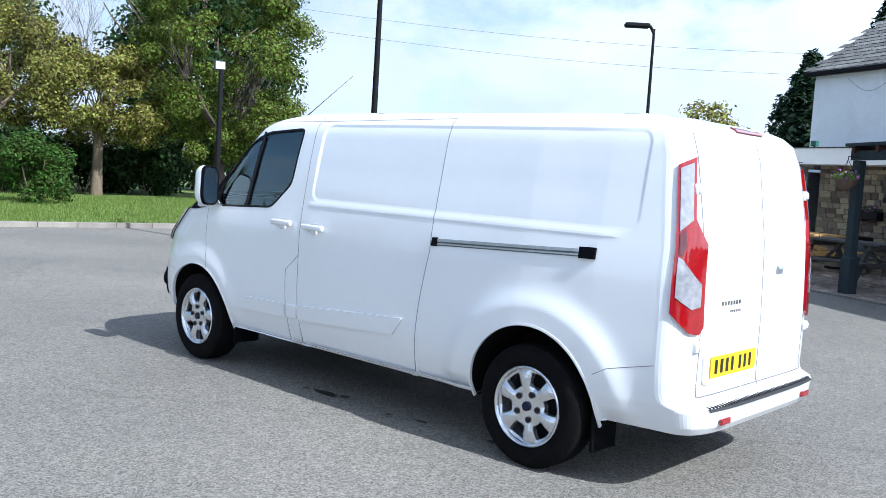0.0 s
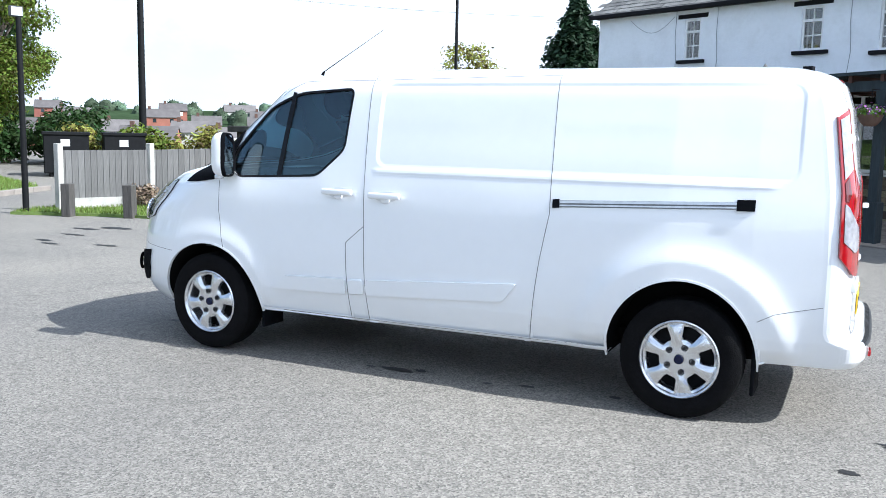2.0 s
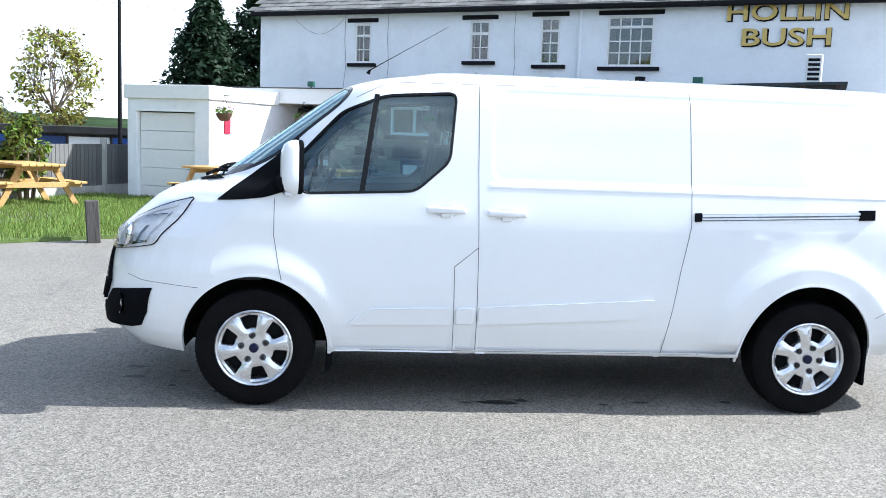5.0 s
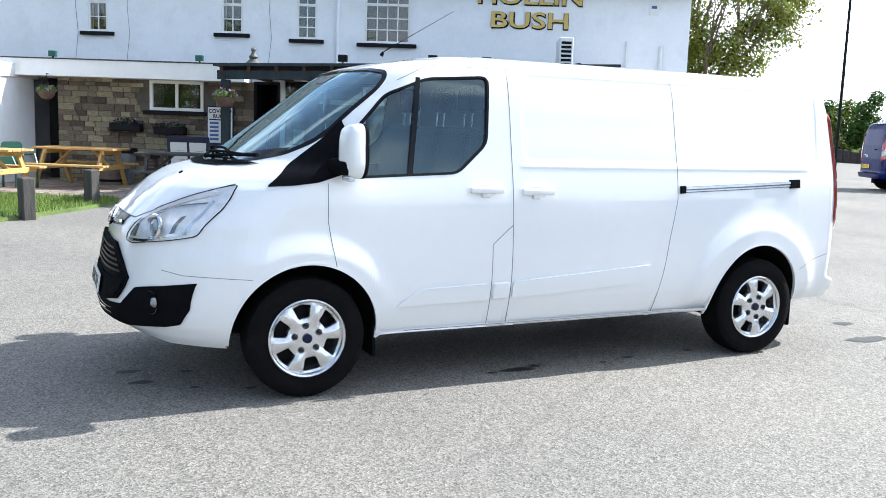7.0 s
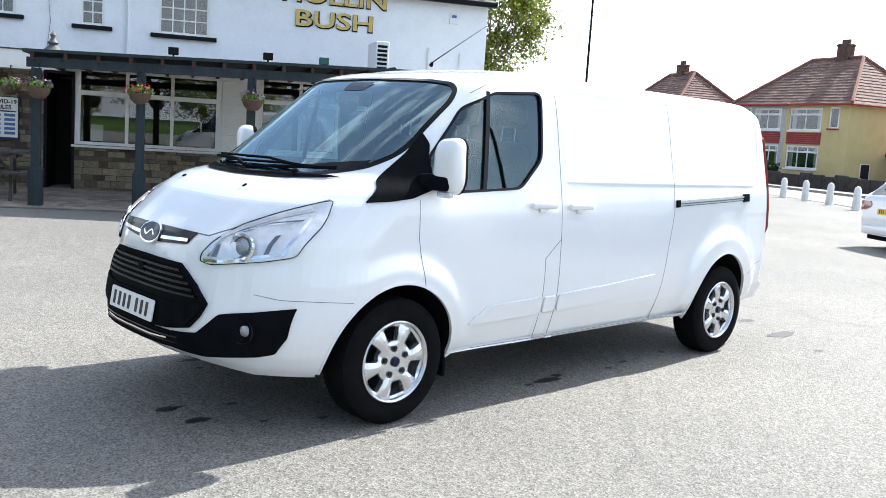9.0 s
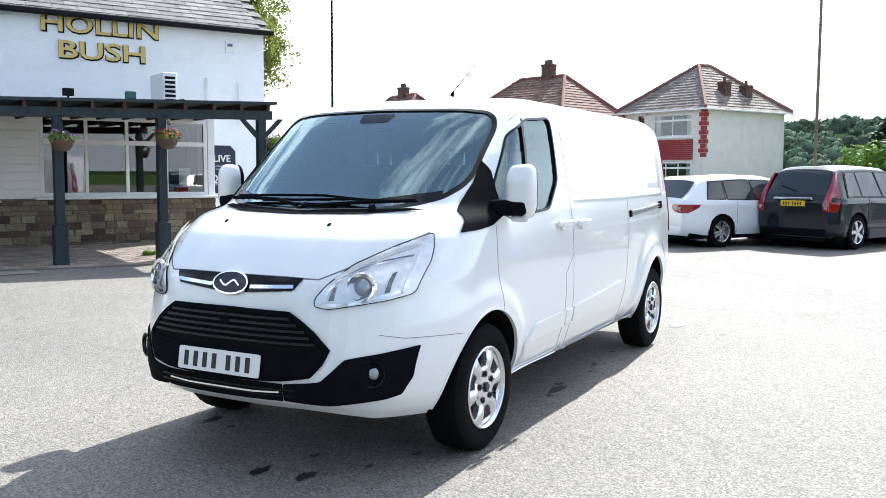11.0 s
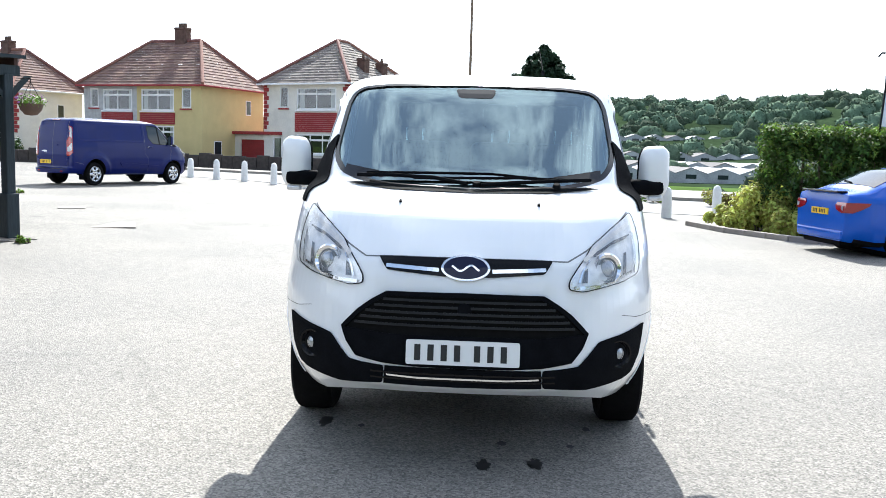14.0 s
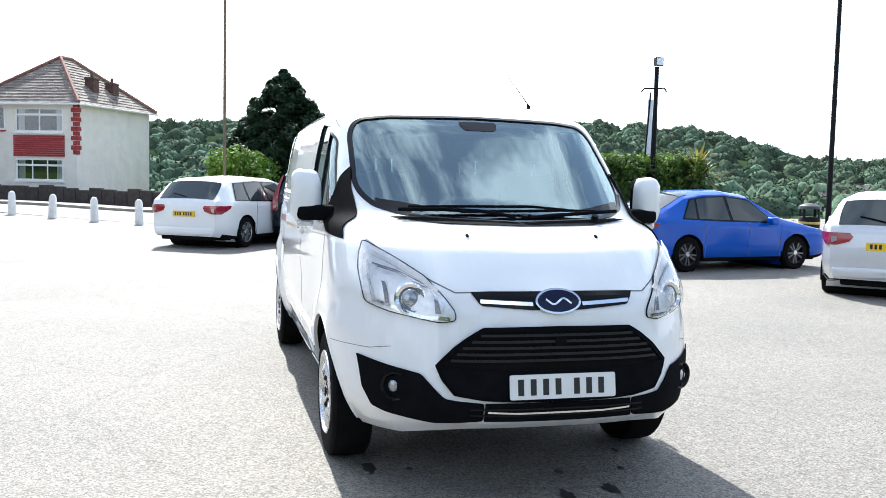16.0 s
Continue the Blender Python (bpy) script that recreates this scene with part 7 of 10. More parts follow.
def fence(points):
    """Feather-edge panels between concrete posts, with gravel boards."""
    f = thing("garden_fence", "grey weathered board fence between pale concrete posts", "fence")
    for k, (x, y) in enumerate(points):
        bm = B()
        z = gz(x, y)
        box(bm, (-0.06, -0.06, 0), (0.06, 0.06, 1.22), 0.012, Matrix.Translation((x, y, z)))
        bm2 = part("fence_post", bm, CONCRETE, f, "pale concrete post")
    plank = B()
    box(plank, (-0.055, -0.012, 0), (0.055, 0.012, 0.86), 0.003)
    pm = mesh_of(plank, "fence_board", FENCE_GREY)
    for (x0, y0), (x1, y1) in zip(points, points[1:]):
        d = Vector((x1 - x0, y1 - y0, 0))
        n = max(1, int(d.length / 0.105))
        a = math.atan2(d.y, d.x)
        rngf = random.Random(x0)
        for i in range(n):
            t = (i + 0.5) / n
            o = new("fence_board", pm)
            o.parent = f
            o.matrix_local = Matrix.Translation((x0 + d.x * t, y0 + d.y * t, gz(x0 + d.x * t, y0 + d.y * t) + 0.24)) @ Matrix.Rotation(a + 0.08, 4, "Z")
        bm = B()
        box(bm, (0, -0.02, 0.0), (d.length, 0.02, 0.24))
        part("gravel_board", bm, CONCRETE, f, "", None, Matrix.Translation((x0, y0, gz(x0, y0) + 0.01)) @ Matrix.Rotation(a, 4, "Z"))
        for z in (0.38, 0.98):
            bm = B()
            box(bm, (0, 0.012, z - 0.03), (d.length, 0.05, z + 0.03))
            part("fence_rail", bm, FENCE_GREY, f, "", None, Matrix.Translation((x0, y0, gz(x0, y0))) @ Matrix.Rotation(a, 4, "Z"))


fence([(8.75, -5.5), (8.05, -7.0), (7.35, -8.5), (6.7, -10.0), (6.0, -11.6), (5.2, -13.3), (4.4, -15.0), (3.7, -16.6)])


def timber_bollard(x, y, h=0.52):
    t = thing("timber_bollard", "short square dark timber bollard in the grass", "bollard", Matrix.Translation((x, y, gz(x, y) + 0.04)) @ pose(0, 0, 0, random.uniform(-3, 3), random.uniform(-3, 3), random.uniform(0, 40)), "timber bollards")
    bm = B()
    box(bm, (-0.085, -0.085, -0.1), (0.085, 0.085, h), 0.012)
    part("post", bm, OLD_TIMBER, t)


for x, y in ((8.05, -5.05), (6.95, -5.35), (5.1, -5.05), (3.1, -6.0), (1.45, -7.45), (0.55, -9.0)):
    timber_bollard(x, y)


def picnic_table(m, wood, label):
    t = thing("picnic_table", label, "picnic table", m, "picnic tables")
    for i in range(6):
        bm = B()
        y = -0.375 + i * 0.128
        box(bm, (-0.78, y, 0.70), (0.78, y + 0.115, 0.74), 0.005)
        part("top_board", bm, wood, t)
    for s in (1, -1):
        for k in range(2):
            bm = B()
            y = s * (0.58 + k * 0.125)
            box(bm, (-0.78, y - 0.055, 0.40), (0.78, y + 0.055, 0.44), 0.005)
            part("seat_board", bm, wood, t)
    for x in (-0.56, 0.56):
        for s in (1, -1):
            bm = B()
            prism(bm, [(x, s * 0.62, 0.0), (x, s * 0.73, 0.0), (x, s * 0.32, 0.70), (x, s * 0.21, 0.70)], (0.045, 0, 0))
            part("leg", bm, wood, t)
        bm = B()
        box(bm, (x - 0.045, -0.74, 0.33), (x, 0.74, 0.42), 0.004)
        part("cross_rail", bm, wood, t)
        bm = B()
        box(bm, (x - 0.045, -0.36, 0.62), (x, 0.36, 0.70), 0.004)
        part("top_rail", bm, wood, t)
        bm = B()
        cyl(bm, (x * 0.95, 0, 0.40), (x * 0.35, 0, 0.70), 0.03, None, 6)
        part("brace", bm, wood, t)


def table_at(x, y, a, wood, label, z=0.05):
    picnic_table(Matrix.Translation((x, y, gz(x, y) + z)) @ Matrix.Rotation(radians(a), 4, "Z"), wood, label)


table_at(2.2, -10.9, -30, PINE, "pale yellow pine picnic table on the grass")
table_at(0.5, -12.7, -30, PINE, "pale yellow pine picnic table on the paving", 0.03)
table_at(6.45, -8.45, -40, PINE, "pale yellow pine picnic table on the grass")
table_at(5.6, -10.15, -45, PINE, "pale yellow pine picnic table on the grass")
table_at(-1.1, -10.75, -20, OLD_TIMBER, "dark stained picnic table outside the pub door", 0.03)


def waste_bin(x, y):
    t = thing("waste_bin", "grey square waste bin with a black lid by the stone wall", "bin", Matrix.Translation((x, y, gz(x, y) + 0.03)) @ Matrix.Rotation(radians(-26), 4, "Z"))
    bm = B()
    box(bm, (-0.17, -0.17, 0.0), (0.17, 0.17, 0.62), 0.02)
    for v in bm.verts:
        if v.co.z < 0.3:
            v.co.x *= 0.82
            v.co.y *= 0.82
    part("bin_body", bm, mat("grey_bin_plastic", (0.16, 0.175, 0.20), 0.6, vary=0.15, scale=6), t)
    bm = B()
    box(bm, (-0.20, -0.20, 0.62), (0.20, 0.20, 0.72), 0.03, None, 2)
    part("lid", bm, POLE_BLACK, t)


waste_bin(-0.32, -13.35)


def plastic_chair(m):
    t = thing("garden_chair", "green plastic garden chair by the white wall", "chair", m)
    PL = mat("green_plastic", (0.015, 0.07, 0.05), 0.4)
    bm = B()
    box(bm, (-0.24, -0.22, 0.40), (0.24, 0.24, 0.43), 0.012)
    part("seat", bm, PL, t)
    bm = B()
    prism(bm, rounded_xz([(-0.24, 0.42), (0.24, 0.42), (0.20, 0.86), (-0.20, 0.86)], 0.08, -0.24), (0, -0.025, 0))
    part("backrest", bm, PL, t)
    for x in (-0.21, 0.21):
        for y in (-0.20, 0.20):
            bm = B()
            cyl(bm, (x, y, 0), (x, y, 0.41), 0.022, 0.025, 6)
            part("leg", bm, PL, t)
        bm = B()
        tube(bm, [(x, -0.22, 0.62), (x * 1.1, 0.1, 0.64), (x, 0.22, 0.42)], 0.02, 6)
        part("armrest", bm, PL, t)


def rounded_xz(pts, r, y):
    return [(p[0], y, p[1]) for p in rounded(pts, r, 3)]


plastic_chair(PUB @ Matrix.Translation((13.0, 4.6, 0.13)) @ Matrix.Rotation(radians(60), 4, "Z"))


def flood_pole(x, y, h, z0, turn, label):
    t = thing("floodlight_pole", label, "lamp post", Matrix.Translation((x, y, z0)))
    bm = B()
    cyl(bm, (0, 0, 0), (0, 0, h), 0.055, 0.045, 12)
    part("pole", bm, POLE_BLACK, t, smooth=50)
    bm = B()
    m = Matrix.Translation((0.06, 0, h + 0.1)) @ Matrix.Rotation(turn, 4, "Z")
    box(bm, (-0.04, -0.11, -0.09), (0.05, 0.11, 0.09), 0.015, m)
    lamp = part("floodlight", bm, POLE_GREEN, t, "square floodlight")
    bm = B()
    box(bm, (0.051, -0.09, -0.07), (0.056, 0.09, 0.07), 0, m)
    part("lamp_lens", bm, CLEAR_LENS, lamp)
    return t


flood_pole(8.95, -4.95, 3.30, gz(8.9, -5) + 0.03, math.pi * 0.9, "thin black pole with a square floodlight on the verge")
fp = flood_pole(-12.63, 7.72, 4.00, gz(-12.7, 7.4), 0.2, "dark pole with a square floodlight and a side frame")
bm = B()
tube(bm, [(0, -0.34, 3.46), (0, -0.28, 3.53), (0, 0.2, 3.55), (0, 0.25, 3.48)], 0.018, 6)
part("cross_arm", bm, POLE_BLACK, fp)
for k in (0, 1):
    bm = B()
    cyl(bm, (0.05, -0.08 - 0.15 * k, 2.05), (0.05, -0.05 - 0.10 * k, 3.45), 0.018, None, 6)
    part("side_bar", bm, POLE_BLACK, fp)
bm = B()
box(bm, (0.035, -0.20, 2.15), (0.045, -0.08, 3.30))
part("sign_panel", bm, PAPER, fp)


def column(x, y, h, r, label, arm=None, z0=None, m=POLE_GREEN, base=0.0, name="street_lamp"):
    t = thing(name, label, "lamp post" if name == "street_lamp" else "pole", Matrix.Translation((x, y, gz(x, y) if z0 is None else z0)))
    bm = B()
    if base:
        cyl(bm, (0, 0, 0), (0, 0, base), r * 1.7, r * 1.6, 14)
    cyl(bm, (0, 0, 0), (0, 0, h), r, r * 0.62, 14)
    part("column", bm, m, t, smooth=50)
    if arm:
        bm = B()
        tube(bm, [(0, 0, h - 0.1), (arm[0] * 0.4, arm[1] * 0.4, h + 0.05), (arm[0], arm[1], h + 0.05)], 0.04, 8)
        part("arm", bm, m, t)
        bm = B()
        a = math.atan2(arm[1], arm[0])
        box(bm, (-0.1, -0.12, -0.05), (0.5, 0.12, 0.06), 0.03, Matrix.Translation((arm[0], arm[1], h + 0.06)) @ Matrix.Rotation(a, 4, "Z"))
        part("lantern", bm, m, t)
    return t


column(18.1, -17.3, 10.0, 0.13, "tall dark steel lamp column", m=POLE_BLACK, base=1.2)
column(5.21, -14.52, 5.26, 0.052, "street lamp with a flat lantern behind the fence", arm=(0.16, 0.14), m=POLE_BLACK)
column(-25.99, -18.75, 9.0, 0.06, "thin dark lamp column at the road", m=POLE_BLACK)
column(-15.61, 14.54, 8.5, 0.075, "dark steel lamp column beside a litter bin", m=POLE_BLACK)
tp = column(-30.93, -0.8, 11.0, 0.065, "tall wooden telegraph pole across the road", m=TELEGRAPH, name="telegraph_pole", z0=0.0)


def litter_bin(x, y):
    t = thing("litter_bin", "black litter bin with a domed hood", "bin", Matrix.Translation((x, y, gz(x, y))))
    bm = B()
    spin(bm, [(0.0, 0.0), (0.24, 0.0), (0.26, 0.75), (0.24, 0.78), (0.0, 0.78)], 20, axis="z")
    part("drum", bm, POLE_BLACK, t, smooth=40)
    bm = B()
    spin(bm, [(0.27, 0.98), (0.26, 1.05), (0.15, 1.11), (0.0, 1.13)], 20, axis="z")
    part("hood", bm, POLE_GREEN, t, smooth=40)
    for i in range(4):
        bm = B()
        a = i * math.pi / 2 + 0.4
        box(bm, (-0.03, -0.01, 0.76), (0.03, 0.01, 1.0), 0, Matrix.Translation((0.25 * math.cos(a), 0.25 * math.sin(a), 0)) @ Matrix.Rotation(a + math.pi / 2, 4, "Z"))
        part("hood_stay", bm, POLE_BLACK, t)
    bm = B()
    spin(bm, [(0.262, 0.60), (0.266, 0.63), (0.263, 0.66)], 20, axis="z")
    part("band", bm, GOLD, t)


litter_bin(-14.64, 13.22)


def white_bollard_mesh():
    bm = B()
    spin(bm, [(0.0, -0.05), (0.125, -0.05), (0.12, 0.35), (0.11, 0.62), (0.085, 0.70), (0.04, 0.74), (0.0, 0.75)], 10, axis="z")
    return bm


wb = thing("white_bollard", "white painted concrete bollard along the car park edge", "bollard", None, "white bollards")
part("post", white_bollard_mesh(), BOLLARD_WHITE, wb, smooth=50)
line = [(-28.94 + 11.5 * i / 11, -11.39 + 14.67 * i / 11) for i in range(12)] + [(-16.62, 4.36), (-18.88, 6.11)]
wb.matrix_world = Matrix.Translation((*line[0], gz(*line[0])))
for x, y in line[1:]:
    copy_thing(wb, Matrix.Translation((x, y, gz(x, y))) @ Matrix.Rotation(random.uniform(0, 3), 4, "Z") @ pose(0, 0, 0, random.uniform(-2, 2), random.uniform(-2, 2), 0))


def drain_cover(x, y, w, d, a):
    bm = B()
    box(bm, (-w / 2, -d / 2, 0.0), (w / 2, d / 2, 0.006), 0.002)
    o = lone("drain_cover", bm, KERB, "pale concrete access cover in the asphalt", "drain cover")
    o.matrix_world = Matrix.Translation((x, y, gz(x, y))) @ Matrix.Rotation(a, 4, "Z")


drain_cover(-9.7, -6.2, 1.0, 0.7, 0.4)
drain_cover(-12.4, -8.2, 0.7, 0.5, 0.4)
drain_cover(-3.3, -7.9, 0.9, 0.6, -0.4)


def store_box(x, y, a, L, label):
    t = thing("storage_container", label, "container", Matrix.Translation((x, y, gz(x, y))) @ Matrix.Rotation(a, 4, "Z"))
    bm = B()
    box(bm, (-L / 2, -0.6, 0.1), (L / 2, 0.6, 1.25), 0.03)
    part("tank", bm, POLE_BLACK, t)
    bm = B()
    box(bm, (-L / 2 - 0.04, -0.64, 1.22), (L / 2 + 0.04, 0.64, 1.32), 0.02)
    part("lid", bm, POLE_BLACK, t)
    bm = B()
    box(bm, (-0.1, 0.601, 0.9), (0.15, 0.606, 1.1))
    part("sticker", bm, PAPER, t)
    for i in range(4):
        bm = B()
        cyl(bm, (-L / 2 + 0.2 + (L - 0.4) * (i % 2), -0.5 + (i // 2), 0.0), (-L / 2 + 0.2 + (L - 0.4) * (i % 2), -0.5 + (i // 2), 0.12), 0.06, None, 8)
        part("foot", bm, POLE_BLACK, t)


store_box(17.6, -13.6, 0.85, 1.25, "black waste container behind the fence")
store_box(16.6, -14.9, 0.85, 1.2, "black waste container behind the fence")


def shed_row():
    t = thing("garage_row", "row of low flat-roofed garages with blue doors", "garages", Matrix.Translation((9.757, -17.7, -0.62)) @ Matrix.Rotation(radians(3), 4, "Z"))
    door_mats = {"blue": mat("blue_door", (0.015, 0.075, 0.34), 0.5, vary=0.1), "navy": mat("dark_blue_door", (0.012, 0.04, 0.15), 0.5, vary=0.1), "tan": mat("tan_door", (0.30, 0.21, 0.13), 0.7, vary=0.1), "grey": mat("grey_door", (0.10, 0.10, 0.10), 0.8, vary=0.2), "white": WHITE_TRIM}
    bm = B()
    box(bm, (-6.0, -4.0, 0.0), (4.6, -0.1, 2.02))
    part("wall", bm, OLD_TIMBER, t)
    bm = B()
    box(bm, (-6.2, -4.2, 2.02), (4.8, 0.15, 2.22), 0.02)
    part("flat_roof", bm, FELT_FAR, t)
    for x, c in ((-5.5, "blue"), (-4.4, "blue"), (-3.3, "white"), (-2.2, "navy"), (-1.08, "blue"), (0.04, "tan"), (1.16, "grey"), (2.28, "tan"), (3.40, "blue")):
        bm = B()
        box(bm, (x, -0.1, 0.02), (x + 1.02, -0.04, 1.95), 0.01)
        d = part("door", bm, door_mats[c], t)
        for k in range(1, 5):
            bm = B()
            box(bm, (x + k * 0.204 - 0.006, -0.041, 0.05), (x + k * 0.204 + 0.006, -0.034, 1.9))
            part("door_rib", bm, door_mats[c], d)


shed_row()
# overhead wires
for k in range(2):
    w = thing("overhead_wire", "thin dark overhead wire between the poles", "wire")
    bm = B()
    tube(bm, [Vector((40, -22 - k, 11.0 - k)).lerp(Vector((-2, -48, 9.0 - k)), f) - Vector((0, 0, 1.2 * math.sin(f * math.pi))) for f in np.linspace(0, 1, 16)], 0.007, 4)
    part("wire", bm, POLE_GREEN, w)


# ---- parked vehicles ----
CAR_DARK_GLASS = mat("dark_car_glass", (0.020, 0.030, 0.034), 0.03, spec=0.5)


def repaint(ob, swap):
    for o in (ob, *ob.children_recursive):
        for sl in o.material_slots if o.type == "MESH" else ():
            if sl.material in swap:
                new_m = swap[sl.material]
                sl.link = "OBJECT"
                sl.material = new_m


def car_wheel(owner, x, y, s, r, dark=False, spokes=10):
    w = new("wheel")
    w.parent = owner
    w["label"] = "road wheel with an alloy rim"
    bm = B()
    spin(bm, [(r * 0.62, -0.17), (r * 0.9, -0.19), (r, -0.16), (r, -0.03), (r * 0.93, 0.0), (r * 0.70, 0.004), (r * 0.66, -0.01)], 40)
    part("tyre", bm, RUBBER, w, smooth=35)
    bm = B()
    spin(bm, [(r * 0.67, -0.012), (r * 0.66, 0.004), (r * 0.62, 0.0), (r * 0.60, -0.10)], 40)
    rim = part("rim", bm, DARK_METAL if dark else ALLOY, w, smooth=40)
    bm = B()
    spin(bm, [(0.0, -0.08), (r * 0.6, -0.08)], 24)
    part("brake_disc", bm, DARK_METAL, rim)
    for i in range(spokes):
        a = 2 * math.pi * i / spokes + (0.10 if i % 2 else -0.10) * (spokes == 10)
        bm = B()
        m = Matrix.Rotation(-a, 4, "Y")
        wd = (0.013 if dark else 0.020) if spokes == 10 else 0.034
        q = [(0.02, -wd), (r * 0.62, -wd * 1.2), (r * 0.62, wd * 1.2), (0.02, wd)]
        prism(bm, [m @ Vector((p, -0.03, z)) for p, z in q], (0, 0.028, 0))
        part("spoke", bm, RAIL_DARK if dark else ALLOY, rim)
    bm = B()
    spin(bm, [(0.0, 0.004), (0.045, 0.002), (0.055, -0.02)], 16)
    part("hub_cap", bm, ALLOY, rim)
    w.matrix_local = pose(x, y, r, 0, 0, 0 if s > 0 else 180)


def car(name, label, m, paint, L, W, H, prof, belt, glass_x, wheels, r=0.32, rear_glass=None, screen=None, plate=True, lamps="wrap", spokes=10, bumper=None, spoiler=False, roof_rails=False, handle_z=0.0, cladding=False):
    """A car along +x (front at x = L), built as a loft of sections. prof: roofline (x, z); belt: waist height (x, z); glass_x: side windows."""
    t = thing(name, label, "car", m)
    px, pz = [p[0] for p in prof], [p[1] for p in prof]
    bx, bz = [p[0] for p in belt], [p[1] for p in belt]
    hw = W / 2
    def sec(x):
        zt = float(np.interp(x, px, pz))
        zb = min(float(np.interp(x, bx, bz)), zt - 0.015)
        e = min(x, L - x)
        tuck = 1 - 0.17 * (1 - min(1, e / 0.42)) ** 2
        w = hw * tuck
        cab = max(0.0, zt - zb)
        wr = w - 0.04 - 0.26 * min(1.0, cab / 0.55) * 0.85
        low = 0.19 + 0.07 * (1 - min(1, e / 0.5))
        zc = max(low + 0.2, zb - 0.12)
        out = [(0.0, zt)]
        for f, dz in ((0.35, 0.004), (0.65, 0.016), (0.86, 0.04)):
            out.append((wr * f, zt - dz * min(1, cab / 0.3 + 0.35)))
        out.append((wr, zt - min(0.085, cab * 0.4 + 0.012)))
        y0, z0 = out[-1]
        for f in (0.25, 0.5, 0.75, 1.0):
            out.append((y0 + (w - 0.03 - y0) * f, z0 + (zb - z0) * f))
        out += [(w - 0.004, zb - 0.05), (w, zc), (w - 0.012, (zc + low) / 2 + 0.06), (w - 0.004, (zc + low) / 2), (w - 0.03, low + 0.07), (w - 0.09, low)]
        return out
    xs = sorted(set(np.round(np.concatenate([np.linspace(0, 0.3, 7), np.linspace(0.3, L - 0.3, 46), np.linspace(L - 0.3, L, 7), [p[0] for p in prof]]), 4)))
    bm = B()
    rows = []
    for x in xs:
        sc = sec(x)
        rows.append([bm.verts.new((x, y, z)) for y, z in sc] + [bm.verts.new((x, -y, z)) for y, z in sc[:0:-1]])
    n = len(rows[0])
    def cut(c):
        return any((c.x - wx) ** 2 + (c.z - r) ** 2 < (r + 0.045) ** 2 and abs(c.y) > hw * 0.7 for wx in wheels)
    for a, b in zip(rows, rows[1:]):
        for i in range(n - 1):
            j = i + 1
            c = (a[i].co + b[j].co) / 2
            if not cut(c):
                bm.faces.new((a[i], a[j], b[j], b[i]))
        bm.faces.new((a[n - 1], a[0], b[0], b[n - 1]))
    for row in (rows[0], rows[-1]):
        bm.faces.new(row)
    bmesh.ops.recalc_face_normals(bm, faces=bm.faces)
    bmesh.ops.remove_doubles(bm, verts=bm.verts, dist=1e-5)
    # round off the wheel openings
    for v in {v for e in bm.edges if len(e.link_faces) == 1 for v in e.verts}:
        for wx in wheels:
            d = math.hypot(v.co.x - wx, v.co.z - r)
            if abs(v.co.y) > hw * 0.7 and 0.01 < d < r + 0.15:
                k = (r + 0.05) / d
                v.co.x, v.co.z = wx + (v.co.x - wx) * k, r + (v.co.z - r) * k
    bm.normal_update()
    for f in bm.faces:
        if f.calc_center_median().z < 0.32 and abs(f.normal.z) > 0.6:
            f.material_index = 1
    body = part("body", bm, [paint, UNDER], t, smooth=35)
    def side(x, f, s, out=0.004):
        """On the glazed band: f 0 at the waist, 1 at the roof edge."""
        sc = sec(x)
        (y1, z1), (y0, z0) = sc[4], sc[8]
        return Vector((x, s * (y0 + (y1 - y0) * f + out), z0 + (z1 - z0) * f))
    for s in (1, -1):
        for (a, b, c, d) in glass_x:
            # a, b along the waist; c, d along the roof edge; a black surround with the pane on it
            for g, out, m_, nm_, lb_ in ((0.030, 0.010, GLOSS_BLACK, "window_surround", "black window surround"), (0.0, 0.016, CAR_DARK_GLASS, "side_window", "dark side window")):
                bm = B()
                k = 10
                lv = [bm.verts.new(side(a - g + (b - a + 2 * g) * i / k, 0.07 - g * 1.6, s, out)) for i in range(k + 1)]
                hv = [bm.verts.new(side(c - g + (d - c + 2 * g) * i / k, 0.90 + g * 1.6, s, out)) for i in range(k + 1)]
                for i in range(k):
                    bm.faces.new((lv[i], lv[i + 1], hv[i + 1], hv[i]))
                bmesh.ops.recalc_face_normals(bm, faces=bm.faces)
                part(nm_, bm, m_, t, lb_, smooth=180)
        # waist trim, handles, door gaps
        for hx in wheels_mid(wheels):
            bm = B()
            p = side(hx, 0.0, s)
            box(bm, (-0.08, -0.015, -0.012), (0.08, 0.015, 0.012), 0.008, Matrix.Translation(p + Vector((0, s * 0.025, -0.09))))
            part("door_handle", bm, paint, t)
        for gx in (wheels[0] + 0.40, (wheels[0] + wheels[1]) / 2 + 0.12, wheels[1] - 0.42):
            bm = B()
            sc = sec(gx)
            tube(bm, [(gx, s * (y + 0.002), z) for y, z in sc[8:14]], 0.005, 4)
            part("panel_gap", bm, SEAM, t)
        bm = B()
        p = side(screen[1] - 0.42 if screen else L * 0.6, 0.06, s)
        box(bm, (-0.09, -0.10, -0.07), (0.08, 0.10, 0.07), 0.04, Matrix.Translation(p + Vector((0, s * 0.12, 0.03))), 3)
        part("door_mirror", bm, paint if not cladding else BLACK_PLASTIC, t, smooth=50)
